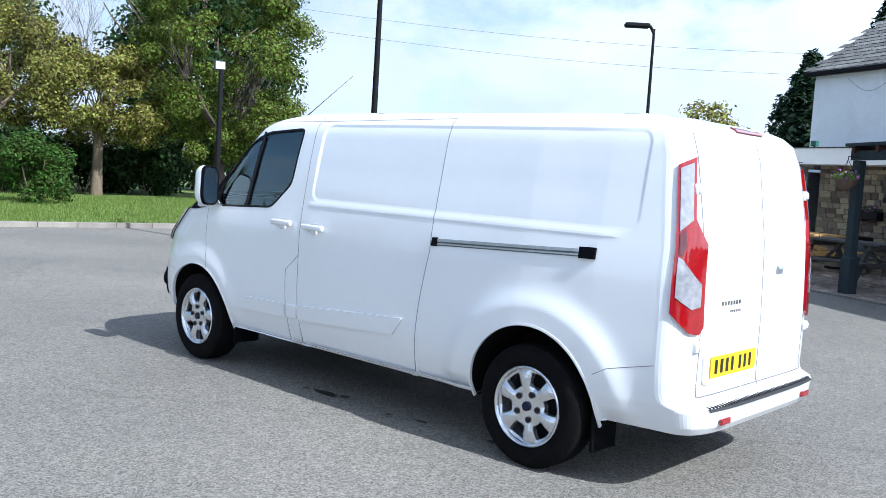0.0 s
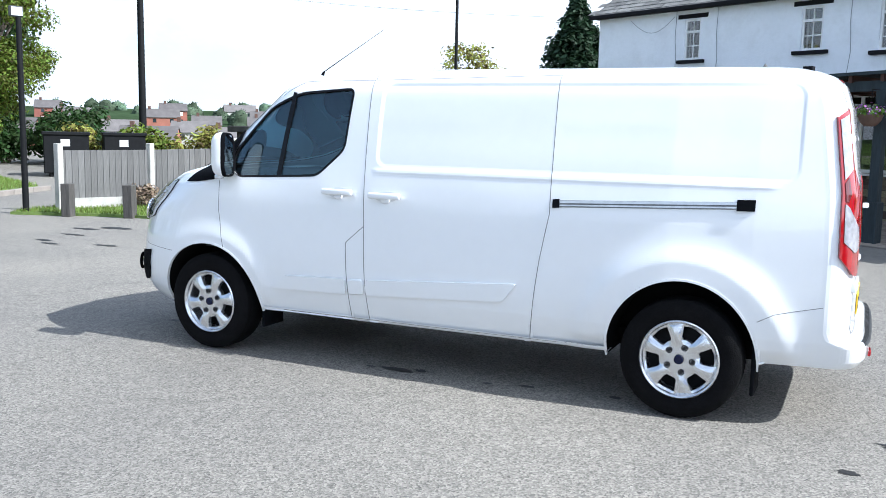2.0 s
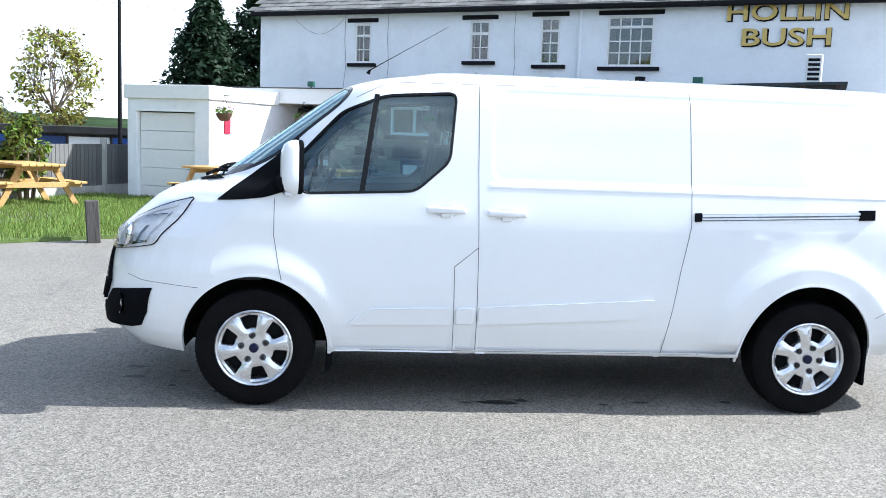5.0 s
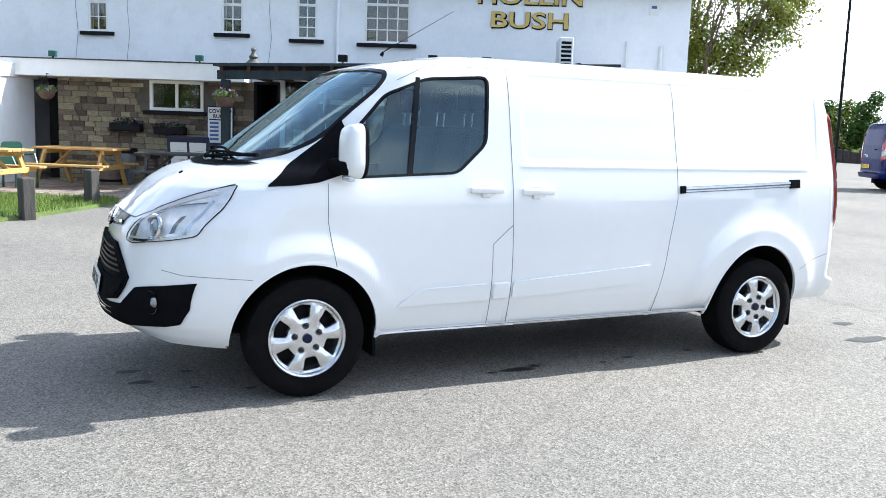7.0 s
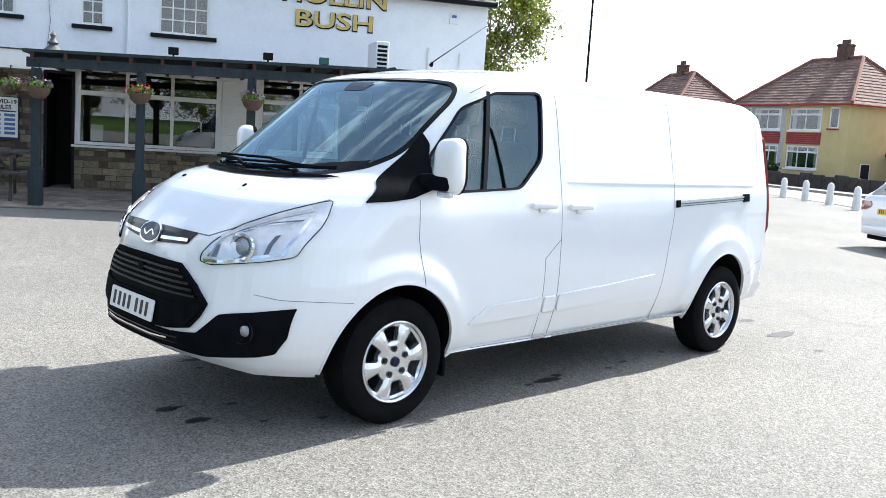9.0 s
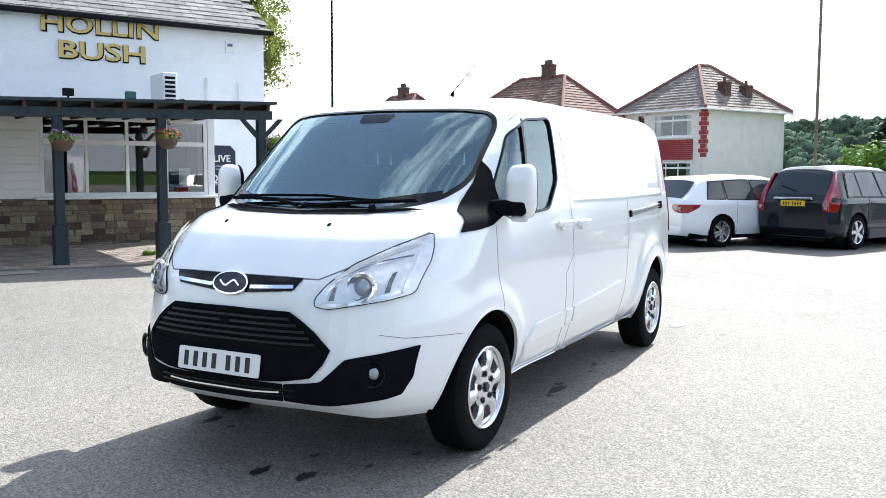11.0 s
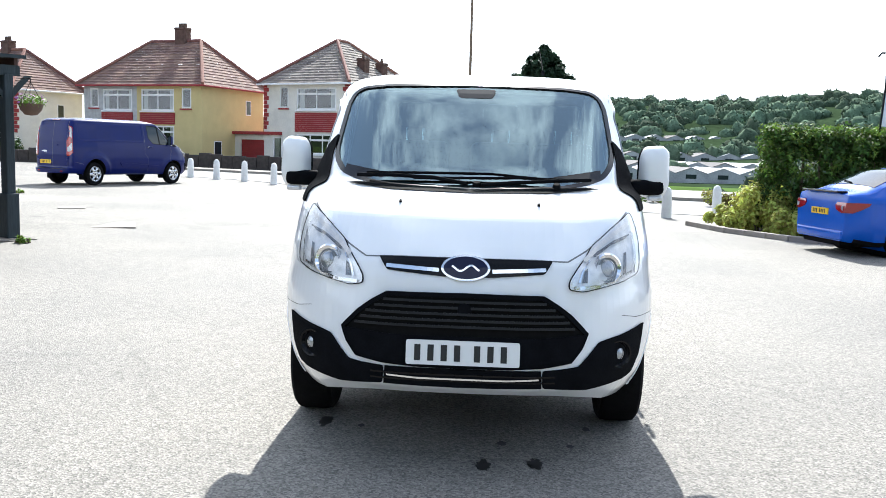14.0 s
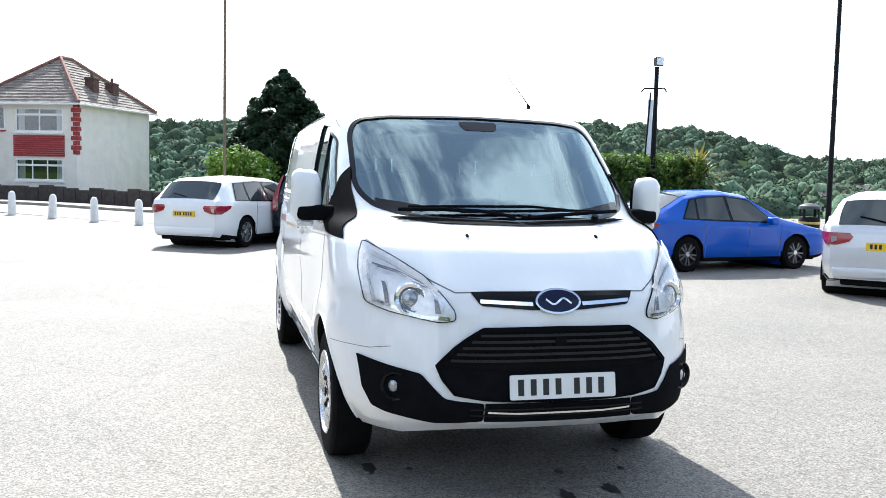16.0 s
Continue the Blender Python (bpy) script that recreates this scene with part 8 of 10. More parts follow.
        if cladding:
            bm = B()
            box(bm, (wheels[0] + r + 0.05, s * (hw - 0.02), 0.22), (wheels[1] - r - 0.05, s * (hw + 0.008), 0.42), 0.015)
            part("side_cladding", bm, mat("grey_cladding_%d" % s, (0.05, 0.053, 0.057), 0.6) if s == 1 else bpy.data.materials["grey_cladding_1"], t)
    # front and rear screens lie on the roofline
    def top(x, f, out=0.006):
        sc = sec(x)
        ys = [q[0] for q in sc[:5]]
        zs_ = [q[1] for q in sc[:5]]
        y = f * sc[4][0]
        return Vector((x, y, float(np.interp(abs(y), ys, zs_)) + out))
    for rng_, nm in ((screen, "windscreen"), (rear_glass, "rear_window")):
        if not rng_:
            continue
        bm = B()
        ku, kv = 8, 12
        g = [[bm.verts.new(top(rng_[0] + (rng_[1] - rng_[0]) * i / ku, -0.86 + 1.72 * j / kv, 0.008)) for j in range(kv + 1)] for i in range(ku + 1)]
        for i in range(ku):
            for j in range(kv):
                bm.faces.new((g[i][j], g[i][j + 1], g[i + 1][j + 1], g[i + 1][j]))
        bmesh.ops.recalc_face_normals(bm, faces=bm.faces)
        part(nm, bm, CAR_DARK_GLASS, t, "dark glass", smooth=180)
    # lamps, bumpers, plates
    zt = float(np.interp(0.05, bx, bz))
    def wide(x, z):
        """Half width of the body at (x, z)."""
        sc = sec(x)
        zz = [q[1] for q in sc[4:]][::-1]
        yy = [q[0] for q in sc[4:]][::-1]
        return float(np.interp(z, zz, yy))
    def rear(z):
        if z <= pz[0]:
            return 0.0
        k = next((i for i in range(1, len(pz)) if pz[i] >= z), 1)
        return px[k - 1] + (px[k] - px[k - 1]) * (z - pz[k - 1]) / (pz[k] - pz[k - 1])
    for s in (1, -1):
        # tail lamp: a strip that wraps round the rear corner
        if lamps == "wrap":
            rows_ = [(zt - 0.27, 0.10, 0.10), (zt - 0.22, 0.26, 0.20), (zt - 0.15, 0.30, 0.32), (zt - 0.10, 0.26, 0.34)]
        else:
            rows_ = [(zt - 0.26, 0.13, 0.16), (zt - 0.10, 0.13, 0.20), (zt + 0.06, 0.10, 0.17), (zt + 0.22, 0.07, 0.12), (zt + 0.38, 0.05, 0.08), (zt + 0.50, 0.03, 0.06)]
        bm = B()
        grid = []
        for z, inner, wrap in rows_:
            xr = rear(z)
            yo = wide(xr + 0.02, z)
            pts = [(xr - 0.016, yo - inner, z), (xr - 0.020, yo - inner * 0.4, z), (xr - 0.014, yo + 0.004, z)]
            pts += [(xr + wrap * f, wide(xr + wrap * f, z) + 0.012, z) for f in (0.35, 0.7, 1.0)]
            pts += [(xr + wrap, wide(xr + wrap, z) - 0.03, z)]
            pts = [(xr + 0.03, yo - inner, z)] + pts
            grid.append([bm.verts.new((x, s * y, zz)) for x, y, zz in pts])
        for g0, g1 in zip(grid, grid[1:]):
            for i in range(len(g0) - 1):
                bm.faces.new((g0[i], g0[i + 1], g1[i + 1], g1[i]))
        bm.faces.new(grid[0])
        bm.faces.new(grid[-1])
        bmesh.ops.recalc_face_normals(bm, faces=bm.faces)
        tl = part("tail_lamp", bm, RED_LENS, t, "red tail lamp", smooth=40)
        bm = B()
        z0_ = rows_[0][0] + 0.03
        hull = [bm.verts.new((-0.026, s * (wide(0.02, z0_) - q), z)) for q, z in ((0.03, z0_), (0.10, z0_ + 0.03), (0.10, z0_ + 0.08), (0.03, z0_ + 0.09))]
        bm.faces.new(hull)
        bmesh.ops.solidify(bm, geom=bm.faces[:], thickness=0.008)
        part("clear_panel", bm, CLEAR_LENS, tl)
        fz = float(np.interp(L - 0.25, px, pz)) - 0.12
        bm = B()
        hull = [bm.verts.new((L - x, s * y, z)) for x, y, z in ((0.05, hw * 0.52, fz - 0.16), (0.06, hw * 0.5, fz - 0.05), (0.5, hw * 0.96, fz + 0.03), (0.46, hw * 0.985, fz - 0.08), (0.12, hw * 0.82, fz - 0.17), (0.2, hw * 0.6, fz + 0.0))]
        bmesh.ops.convex_hull(bm, input=hull)
        part("headlamp", bm, CLEAR_LENS, t)
        for wx in wheels:
            car_wheel(t, wx, s * (hw - 0.02), s, r, spoiler, spokes)
            bm = B()
            pts = [(wx + (r + 0.05) * math.cos(a), s * (hw - 0.25), r + (r + 0.05) * math.sin(a)) for a in np.linspace(-0.3, math.pi + 0.3, 20)]
            inn = [(x, s * (hw - 0.012), z) for x, y, z in pts]
            va, vb = [bm.verts.new(p) for p in pts], [bm.verts.new(p) for p in inn]
            for i in range(len(va) - 1):
                bm.faces.new((va[i], va[i + 1], vb[i + 1], vb[i]))
            bm.faces.new(va)
            part("arch_liner", bm, UNDER, t)
    bm = B()
    box(bm, (-0.022, -hw * 0.79, 0.27), (0.30, hw * 0.79, 0.43), 0.035, None, 3)
    part("rear_bumper", bm, bumper or paint, t, smooth=40)
    bm = B()
    box(bm, (0.05, -hw * 0.66, 0.17), (0.34, hw * 0.66, 0.29), 0.02)
    part("valance", bm, UNDER, t)
    if lamps != "wrap":
        bm = B()
        box(bm, (-0.03, -0.42, zt - 0.03), (0.02, 0.42, zt + 0.015), 0.01)
        part("chrome_bar", bm, CHROME, t)
    if rear_glass:
        bm = B()
        xa, xb = rear_glass[0] + 0.02, rear_glass[0] + 0.10
        tube(bm, [Vector(top(xa, 0.0, 0.02)), Vector(top((xa + xb) / 2, 0.25, 0.022)), Vector(top(xb, 0.5, 0.022))], 0.010, 5)
        part("wiper", bm, BLACK_PLASTIC, t)
    bm = B()
    box(bm, (L - 0.12, -hw * 0.6, 0.30), (L + 0.005, hw * 0.6, 0.46), 0.03, None, 2)
    part("front_grille", bm, BLACK_PLASTIC, t, smooth=40)
    bm = B()
    box(bm, (0.3, -hw * 0.80, 0.17), (L - 0.3, hw * 0.80, 0.30))
    part("underbody", bm, UNDER, t)
    if plate:
        pzz = zt - 0.33 if lamps == "wrap" else zt - 0.16
        bm = B()
        box(bm, (-0.018, -0.26, pzz), (0.03, 0.26, pzz + 0.11), 0.004)
        pl = part("number_plate", bm, PLATE_YELLOW, t, "yellow rear number plate")
        for i in range(7):
            bm = B()
            y = -0.19 + i * 0.056 + (0.03 if i > 3 else 0)
            box(bm, (-0.0195, y, pzz + 0.022), (-0.0165, y + 0.034, pzz + 0.088))
            part("plate_bar", bm, INK, pl)
    if spoiler:
        bm = B()
        x0 = px[1]
        box(bm, (x0 - 0.10, -hw * 0.62, pz[1] + 0.0), (x0 + 0.10, hw * 0.62, pz[1] + 0.03), 0.012)
        part("spoiler", bm, GLOSS_BLACK, t)
    if roof_rails:
        for s in (1, -1):
            bm = B()
            tube(bm, [(x, s * (sec(x)[4][0] - 0.05), sec(x)[3][1] + 0.045) for x in np.linspace(0.6, L * 0.55, 8)], 0.018, 6)
            part("roof_rail", bm, CHROME, t)
    return t


def wheels_mid(w):
    c = (w[0] + w[1]) / 2
    return (w[0] + 0.55, c + 0.30)


def heading(x, y, z, hx, hy, back, scale=1.0):
    """Pose of a vehicle whose rear axle's middle lies at (x, y, z); back: its rear overhang."""
    a = math.atan2(hy, hx)
    return Matrix.Translation((x, y, z)) @ Matrix.Rotation(a, 4, "Z") @ Matrix.Diagonal((scale, scale, scale, 1)) @ Matrix.Translation((-back, 0, 0))


# black SUV
car("black_suv", "black sport utility vehicle parked by the bollards", heading(-15.54, 0.92, rise(-15.5, 1), -0.917, 0.40, 0.88), PAINT_BLACK, 4.52, 1.82, 1.68,
    [(0, 0.95), (0.05, 1.02), (0.42, 1.58), (0.62, 1.655), (1.5, 1.68), (2.3, 1.655), (2.75, 1.56), (3.45, 1.09), (3.9, 1.03), (4.35, 0.90), (4.47, 0.75), (4.52, 0.6)],
    [(0, 1.02), (1.5, 1.02), (3.3, 0.98), (4.52, 0.8)], [(0.50, 0.98, 0.66, 0.98), (1.05, 1.80, 1.05, 1.72), (1.88, 2.95, 1.82, 2.40)], (0.88, 3.50), 0.35, (0.10, 0.44), (2.76, 3.42), lamps="tall", spokes=5, bumper=BLACK_PLASTIC, cladding=True)
# white estate
car("white_estate_car", "white estate car parked by the bollards", heading(-14.79, -1.43, 0, -0.829, 0.557, 0.95), PAINT_WHITE, 4.5, 1.78, 1.49,
    [(0, 0.88), (0.04, 0.98), (0.46, 1.38), (0.62, 1.44), (1.6, 1.49), (2.4, 1.465), (2.8, 1.38), (3.5, 1.0), (3.95, 0.93), (4.3, 0.80), (4.46, 0.66), (4.5, 0.55)],
    [(0, 0.98), (1.5, 0.95), (3.3, 0.92), (4.5, 0.75)], [(0.56, 1.02, 0.72, 1.05), (1.10, 1.85, 1.12, 1.78), (1.92, 3.0, 1.86, 2.45)], (0.95, 3.60), 0.32, (0.07, 0.44), (2.82, 3.46), spokes=10)
# bright blue hatchback saloon
car("blue_saloon_car", "bright blue saloon car with a black boot spoiler", heading(-9.87, 6.40, rise(-10, 6), -0.17, 0.984, 1.03, 0.94), PAINT_RACE, 4.67, 1.81, 1.52,
    [(0, 0.82), (0.05, 1.05), (0.36, 1.11), (1.05, 1.43), (1.5, 1.505), (2.05, 1.525), (2.6, 1.46), (3.45, 1.03), (3.95, 0.92), (4.4, 0.80), (4.62, 0.66), (4.67, 0.52)],
    [(0, 1.0), (0.5, 0.99), (1.8, 0.93), (3.3, 0.90), (4.67, 0.75)], [(0.92, 1.22, 1.18, 1.28), (1.28, 2.02, 1.32, 1.98), (2.09, 3.12, 2.05, 2.60)], (1.03, 3.71), 0.325, (0.52, 1.20), (2.66, 3.40), spoiler=True, spokes=10)
# small pale hatchback
car("silver_hatchback", "pale silver hatchback parked on the asphalt", heading(-5.75, 7.79, rise(-5.9, 7.6), -0.706, 0.705, 0.62), PAINT_SILVER, 4.0, 1.73, 1.49,
    [(0, 0.85), (0.05, 0.98), (0.42, 1.36), (0.62, 1.44), (1.4, 1.49), (2.0, 1.45), (2.4, 1.36), (3.05, 1.0), (3.5, 0.92), (3.85, 0.78), (4.0, 0.55)],
    [(0, 1.0), (1.5, 0.97), (2.9, 0.93), (4.0, 0.75)], [(0.60, 1.35, 0.80, 1.40), (1.43, 2.60, 1.47, 2.15)], (0.62, 3.12), 0.30, (0.08, 0.42), (2.44, 3.02), bumper=PAINT_SILVER, spokes=7)
# white car behind the fence
car("white_estate_car", "white car standing behind the grey fence", heading(20.2, -26.4, -0.42, 0.77, 0.64, 0.9), PAINT_WHITE, 4.4, 1.75, 1.50,
    [(0, 0.88), (0.04, 0.98), (0.46, 1.38), (0.62, 1.44), (1.6, 1.49), (2.4, 1.465), (2.8, 1.38), (3.5, 1.0), (3.95, 0.93), (4.3, 0.80), (4.4, 0.55)],
    [(0, 0.98), (1.5, 0.95), (3.3, 0.92), (4.4, 0.75)], [(0.56, 1.02, 0.72, 1.05), (1.10, 1.85, 1.12, 1.78), (1.92, 3.0, 1.86, 2.45)], (0.95, 3.60), 0.32, (0.07, 0.44), (2.82, 3.46), bumper=PAINT_WHITE, spokes=10)
# dark blue van, the same make as the white one but shorter
BV = copy_thing(VAN, Matrix.Identity(4))
tagged(BV, "dark blue panel van parked beyond the car park", "van")
BV.name = "blue_panel_van"
ba = math.atan2(0.458, -0.891)
BV.matrix_world = Matrix.Translation((-21.26, -12.3, rise(-21, -12))) @ Matrix.Rotation(ba, 4, "Z") @ Matrix.Diagonal((0.905, 0.97, 0.99, 1)) @ Matrix.Translation((3.3, 0, 0))
repaint(BV, {PAINT_WHITE: PAINT_BLUE, CAR_GLASS: CAR_DARK_GLASS})


# ---- houses across the road ----
CREAM = mat("cream_render", (0.72, 0.69, 0.62), 0.9, vary=0.08, scale=1.5, bump=0.3, bscale=30, dirt=((0.35, 0.33, 0.30), 0.3, 0.8))
YELLOW_R = mat("ochre_render", (0.56, 0.46, 0.22), 0.9, vary=0.08, scale=1.5, bump=0.3, bscale=30)
GREY_CLAD = mat("grey_stone_cladding", (0.42, 0.42, 0.42), 0.9, vary=0.2, scale=5, bump=0.5, bscale=20)
RED_PAINT = mat("dark_red_paint", (0.28, 0.028, 0.03), 0.7, vary=0.15, scale=3)
RED_TILE = mat("red_brown_roof_tile", (0.185, 0.105, 0.082), 0.85, vary=0.3, scale=1.2, per=0.25, dirt=((0.10, 0.085, 0.07), 0.6, 0.5))
GREY_TILE = mat("mossy_grey_roof_tile", (0.22, 0.185, 0.16), 0.9, vary=0.35, scale=1.5, per=0.3, dirt=((0.10, 0.10, 0.06), 0.5, 0.8))
RIDGE_RED = mat("red_ridge_tile", (0.24, 0.11, 0.085), 0.85, vary=0.2, per=0.2)
CHIM = mat("dark_chimney_brick", (0.10, 0.055, 0.042), 0.9, vary=0.35, scale=6, bump=0.5)
DARK_WALL = mat("dark_garden_wall", (0.055, 0.045, 0.04), 0.95, vary=0.35, scale=5, bump=0.6, bscale=15)


def house(C, f, wf, ws, ze, zr, zb, walls, side_wall, tile, ridge_dir, label, wins=(), panels=(), quoins=False, chimneys=(), split=None, side_wins=(), hip=1.0):
    """A hipped house: its nearest corner at C, facade along f, local s along the facade, d outwards."""
    out = (-f[1], f[0])
    m = frame_m((C[0], C[1], 0), (f[0], f[1], 0), (out[0], out[1], 0), (0, 0, 1))
    h = thing("house", label, "house", m, "houses across the road")
    bm = B()
    wall_with(bm, 0.0, split or wf, zb, ze, -0.25, 0.0, [w[:4] for w in wins if w[1] < (split or 99)])
    part("wall", bm, walls[0], h)
    if split:
        bm = B()
        wall_with(bm, split, wf, zb, ze, -0.25, 0.0, [w[:4] for w in wins if w[0] >= split])
        part("wall", bm, walls[1], h)
    bm = B()
    box(bm, (0.0, -ws, zb), (0.25, -0.25, ze))
    part("side_wall", bm, side_wall, h)
    bm = B()
    box(bm, (wf - 0.25, -ws, zb), (wf, -0.25, ze))
    box(bm, (0.25, -ws, zb), (wf - 0.25, -ws + 0.25, ze))
    part("back_wall", bm, side_wall, h)
    for w in wins:
        window(h, *w[:4], 0.0, w[4], w[5], transom=w[3] - 0.35 if w[1] - w[0] > 1 else None, bars=False, sill=True, sill_mat=WHITE_TRIM if w[1] - w[0] > 1 else RED_PAINT, sill_w=0.06, fw=0.09, curtain=w[1] - w[0] > 1)
    for a, b, c, e in panels:
        for k in range(int((e - c) / 0.11)):
            bm = B()
            box(bm, (a, 0.0, c + k * 0.11), (b, 0.05, c + k * 0.11 + 0.10))
            part("tile_course", bm, RED_PAINT, h, "dark red tile course")
    for (d, z0, z1, w) in side_wins:
        bm = B()
        box(bm, (-0.02, d, z0), (0.0, d + w, z1))
        wn = part("window", bm, WHITE_TRIM, h)
        bm = B()
        box(bm, (-0.026, d + 0.06, z0 + 0.06), (-0.021, d + w - 0.06, z1 - 0.06))
        part("pane", bm, CAR_DARK_GLASS, wn)
    if quoins:
        for k in range(11):
            z = ze - 0.22 - k * 0.24
            wd = 0.34 if k % 2 else 0.22
            bm = B()
            box(bm, (-0.03, -wd, z), (wd, 0.03, z + 0.22), 0.01)
            part("quoin", bm, RED_PAINT, h)
            bm = B()
            box(bm, (wf - wd, -0.1, z), (wf + 0.03, 0.03, z + 0.22), 0.01)
            part("quoin", bm, RED_PAINT, h)
    # hip roof in courses
    ov = 0.32
    x0, x1, y0, y1 = -ov, wf + ov, -ws - ov, ov
    if ridge_dir == "s":
        q = (y1 - y0) / 2
        r0, r1 = Vector((x0 + q * hip, (y0 + y1) / 2, zr)), Vector((x1 - q * hip, (y0 + y1) / 2, zr))
        if r0.x > r1.x:
            r0.x = r1.x = (x0 + x1) / 2
        slopes = [((x0, y1), (x1, y1), r1, r0), ((x1, y0), (x0, y0), r0, r1), ((x0, y0), (x0, y1), r0, r0), ((x1, y1), (x1, y0), r1, r1)]
    else:
        q = (x1 - x0) / 2
        r0, r1 = Vector(((x0 + x1) / 2, y1 - q, zr)), Vector(((x0 + x1) / 2, y0 + q, zr))
        if r0.y < r1.y:
            r0.y = r1.y = (y0 + y1) / 2
        slopes = [((x0, y1), (x1, y1), r0, r0), ((x1, y0), (x0, y0), r1, r1), ((x0, y0), (x0, y1), r0, r1), ((x1, y1), (x1, y0), r1, r0)]
    bm = B()
    for a, b, c, d in slopes:
        A, Bv = Vector((*a, ze - 0.05)), Vector((*b, ze - 0.05))
        n = 16
        for i in range(n):
            t0, t1 = i / n, (i + 1) / n
            L0, R0, L1, R1 = A.lerp(d, t0), Bv.lerp(c, t0), A.lerp(d, t1), Bv.lerp(c, t1)
            up = Vector((0, 0, 0.045))
            cols = max(1, int((R0 - L0).length / 0.33))
            for j in range(cols):
                g0, g1 = j / cols, (j + 1) / cols
                jit = Vector((0, 0, 0.012 * ((i * 5 + j * 7) % 4) / 4))
                bm.faces.new([bm.verts.new(p) for p in (L0.lerp(R0, g0) + up + jit, L0.lerp(R0, g1) + up + jit, L1.lerp(R1, g1) + up * 0.1 + jit, L1.lerp(R1, g0) + up * 0.1 + jit)])
            bm.faces.new([bm.verts.new(p) for p in (L0, R0, R0 + up, L0 + up)])
    o = part("tiled_roof", bm, tile, h, "weathered tiled hip roof")
    o["kind"] = "stuff"
    bm = B()
    base = [bm.verts.new((x, y, ze - 0.08)) for x, y in ((x0, y0), (x1, y0), (x1, y1), (x0, y1))]
    bm.faces.new(base)
    part("soffit", bm, RED_PAINT if quoins is False else WHITE_TRIM, h)
    for (a, b) in ((r0, r1), (Vector((x0, y1, ze)), r0), (Vector((x1, y1, ze)), r1 if ridge_dir == "s" else r0), (Vector((x0, y0, ze)), r0 if ridge_dir == "s" else r1)):
        bm = B()
        if (b - a).length > 0.2:
            tube(bm, [a.lerp(b, k / 12) + Vector((0, 0, 0.05 + 0.01 * (k % 2))) for k in range(13)], 0.10, 6)
            part("tiled_ridge", bm, RIDGE_RED, h)
        else:
            bm.free()
    bm = B()
    box(bm, (x0, y1 - 0.02, ze - 0.12), (x1, y1 + 0.08, ze - 0.02), 0.02)
    box(bm, (x0 - 0.08, y0, ze - 0.12), (x0 + 0.02, y1, ze - 0.02), 0.02)
    part("gutter", bm, WHITE_TRIM if quoins else RED_PAINT, h)
    for s, d, z0, z1, pots in chimneys:
        bm = B()
        cw = 0.26 if pots == 1 else 0.40
        box(bm, (s - cw, d - 0.27, z0), (s + cw, d + 0.27, z1), 0.015)
        box(bm, (s - cw - 0.03, d - 0.30, z1 - 0.14), (s + cw + 0.03, d + 0.30, z1 - 0.04), 0.01)
        ch = part("chimney", bm, CHIM, h, "dark brick chimney stack")
        for k in range(pots):
            bm = B()
            cyl(bm, (s + (-0.22 + 0.44 * k / (pots - 1) if pots > 1 else 0.0), d, z1 - 0.05), (s + (-0.22 + 0.44 * k / (pots - 1) if pots > 1 else 0.0), d, z1 + 0.26), 0.09, 0.075, 10)
            part("chimney_pot", bm, TERRACOTTA, ch)
    return h


house((-44.5, -7.83), (-0.452, -0.892), 6.0, 7.0, 5.0, 7.68, -0.3, (CREAM,), CREAM, GREY_TILE, "d", "cream house with red quoins and a mossy hip roof",
      wins=[(0.80, 3.60, 3.50, 4.75, 2, 1), (0.80, 3.60, 1.0, 2.15, 3, 1), (4.2, 4.85, 3.6, 4.85, 1, 1), (4.65, 5.35, 0.6, 1.95, 1, 1)], panels=[(0.72, 3.68, 2.25, 3.42)], quoins=True, chimneys=[(0.9, -2.7, 5.3, 6.60, 1), (0.9, -4.6, 5.3, 6.50, 1)])
house((-45.35, -16.31), (-0.323, -0.947), 8.5, 6.3, 4.75, 7.55, -0.3, (YELLOW_R, GREY_CLAD), YELLOW_R, RED_TILE, "s", "semi-detached house in ochre render and grey cladding",
      wins=[(1.9, 4.25, 3.25, 4.5, 2, 1), (1.9, 4.25, 1.1, 2.4, 3, 1), (0.70, 1.38, 3.4, 4.55, 1, 1), (4.9, 7.1, 3.25, 4.5, 2, 1), (4.9, 7.1, 1.1, 2.4, 3, 1), (7.4, 8.05, 3.4, 4.55, 1, 1)], panels=[(1.83, 4.32, 2.48, 3.18), (4.85, 7.15, 2.48, 3.18)], chimneys=[(3.75, -3.2, 6.9, 8.4, 4)], split=4.55, side_wins=[(-4.9, 3.2, 4.1, 0.55), (-1.9, 0.2, 1.6, 0.75)], hip=0.78)
house((-47.39, -28.35), (-0.488, -0.873), 8.2, 4.7, 4.40, 6.95, -0.3, (CREAM, GREY_CLAD), CREAM, RED_TILE, "s", "pale semi-detached house with a red tiled hip roof",
      wins=[(1.2, 3.1, 2.8, 4.1, 2, 1), (1.2, 3.1, 0.6, 1.8, 2, 1), (4.6, 6.6, 2.8, 4.1, 2, 1), (4.6, 6.6, 0.6, 1.8, 2, 1)], panels=[(1.15, 3.15, 1.9, 2.7), (4.55, 6.65, 1.9, 2.7)], chimneys=[(4.1, -2.35, 6.3, 7.6, 4)], split=3.9, side_wins=[(-3.4, 2.7, 3.6, 0.5)], quoins=True)


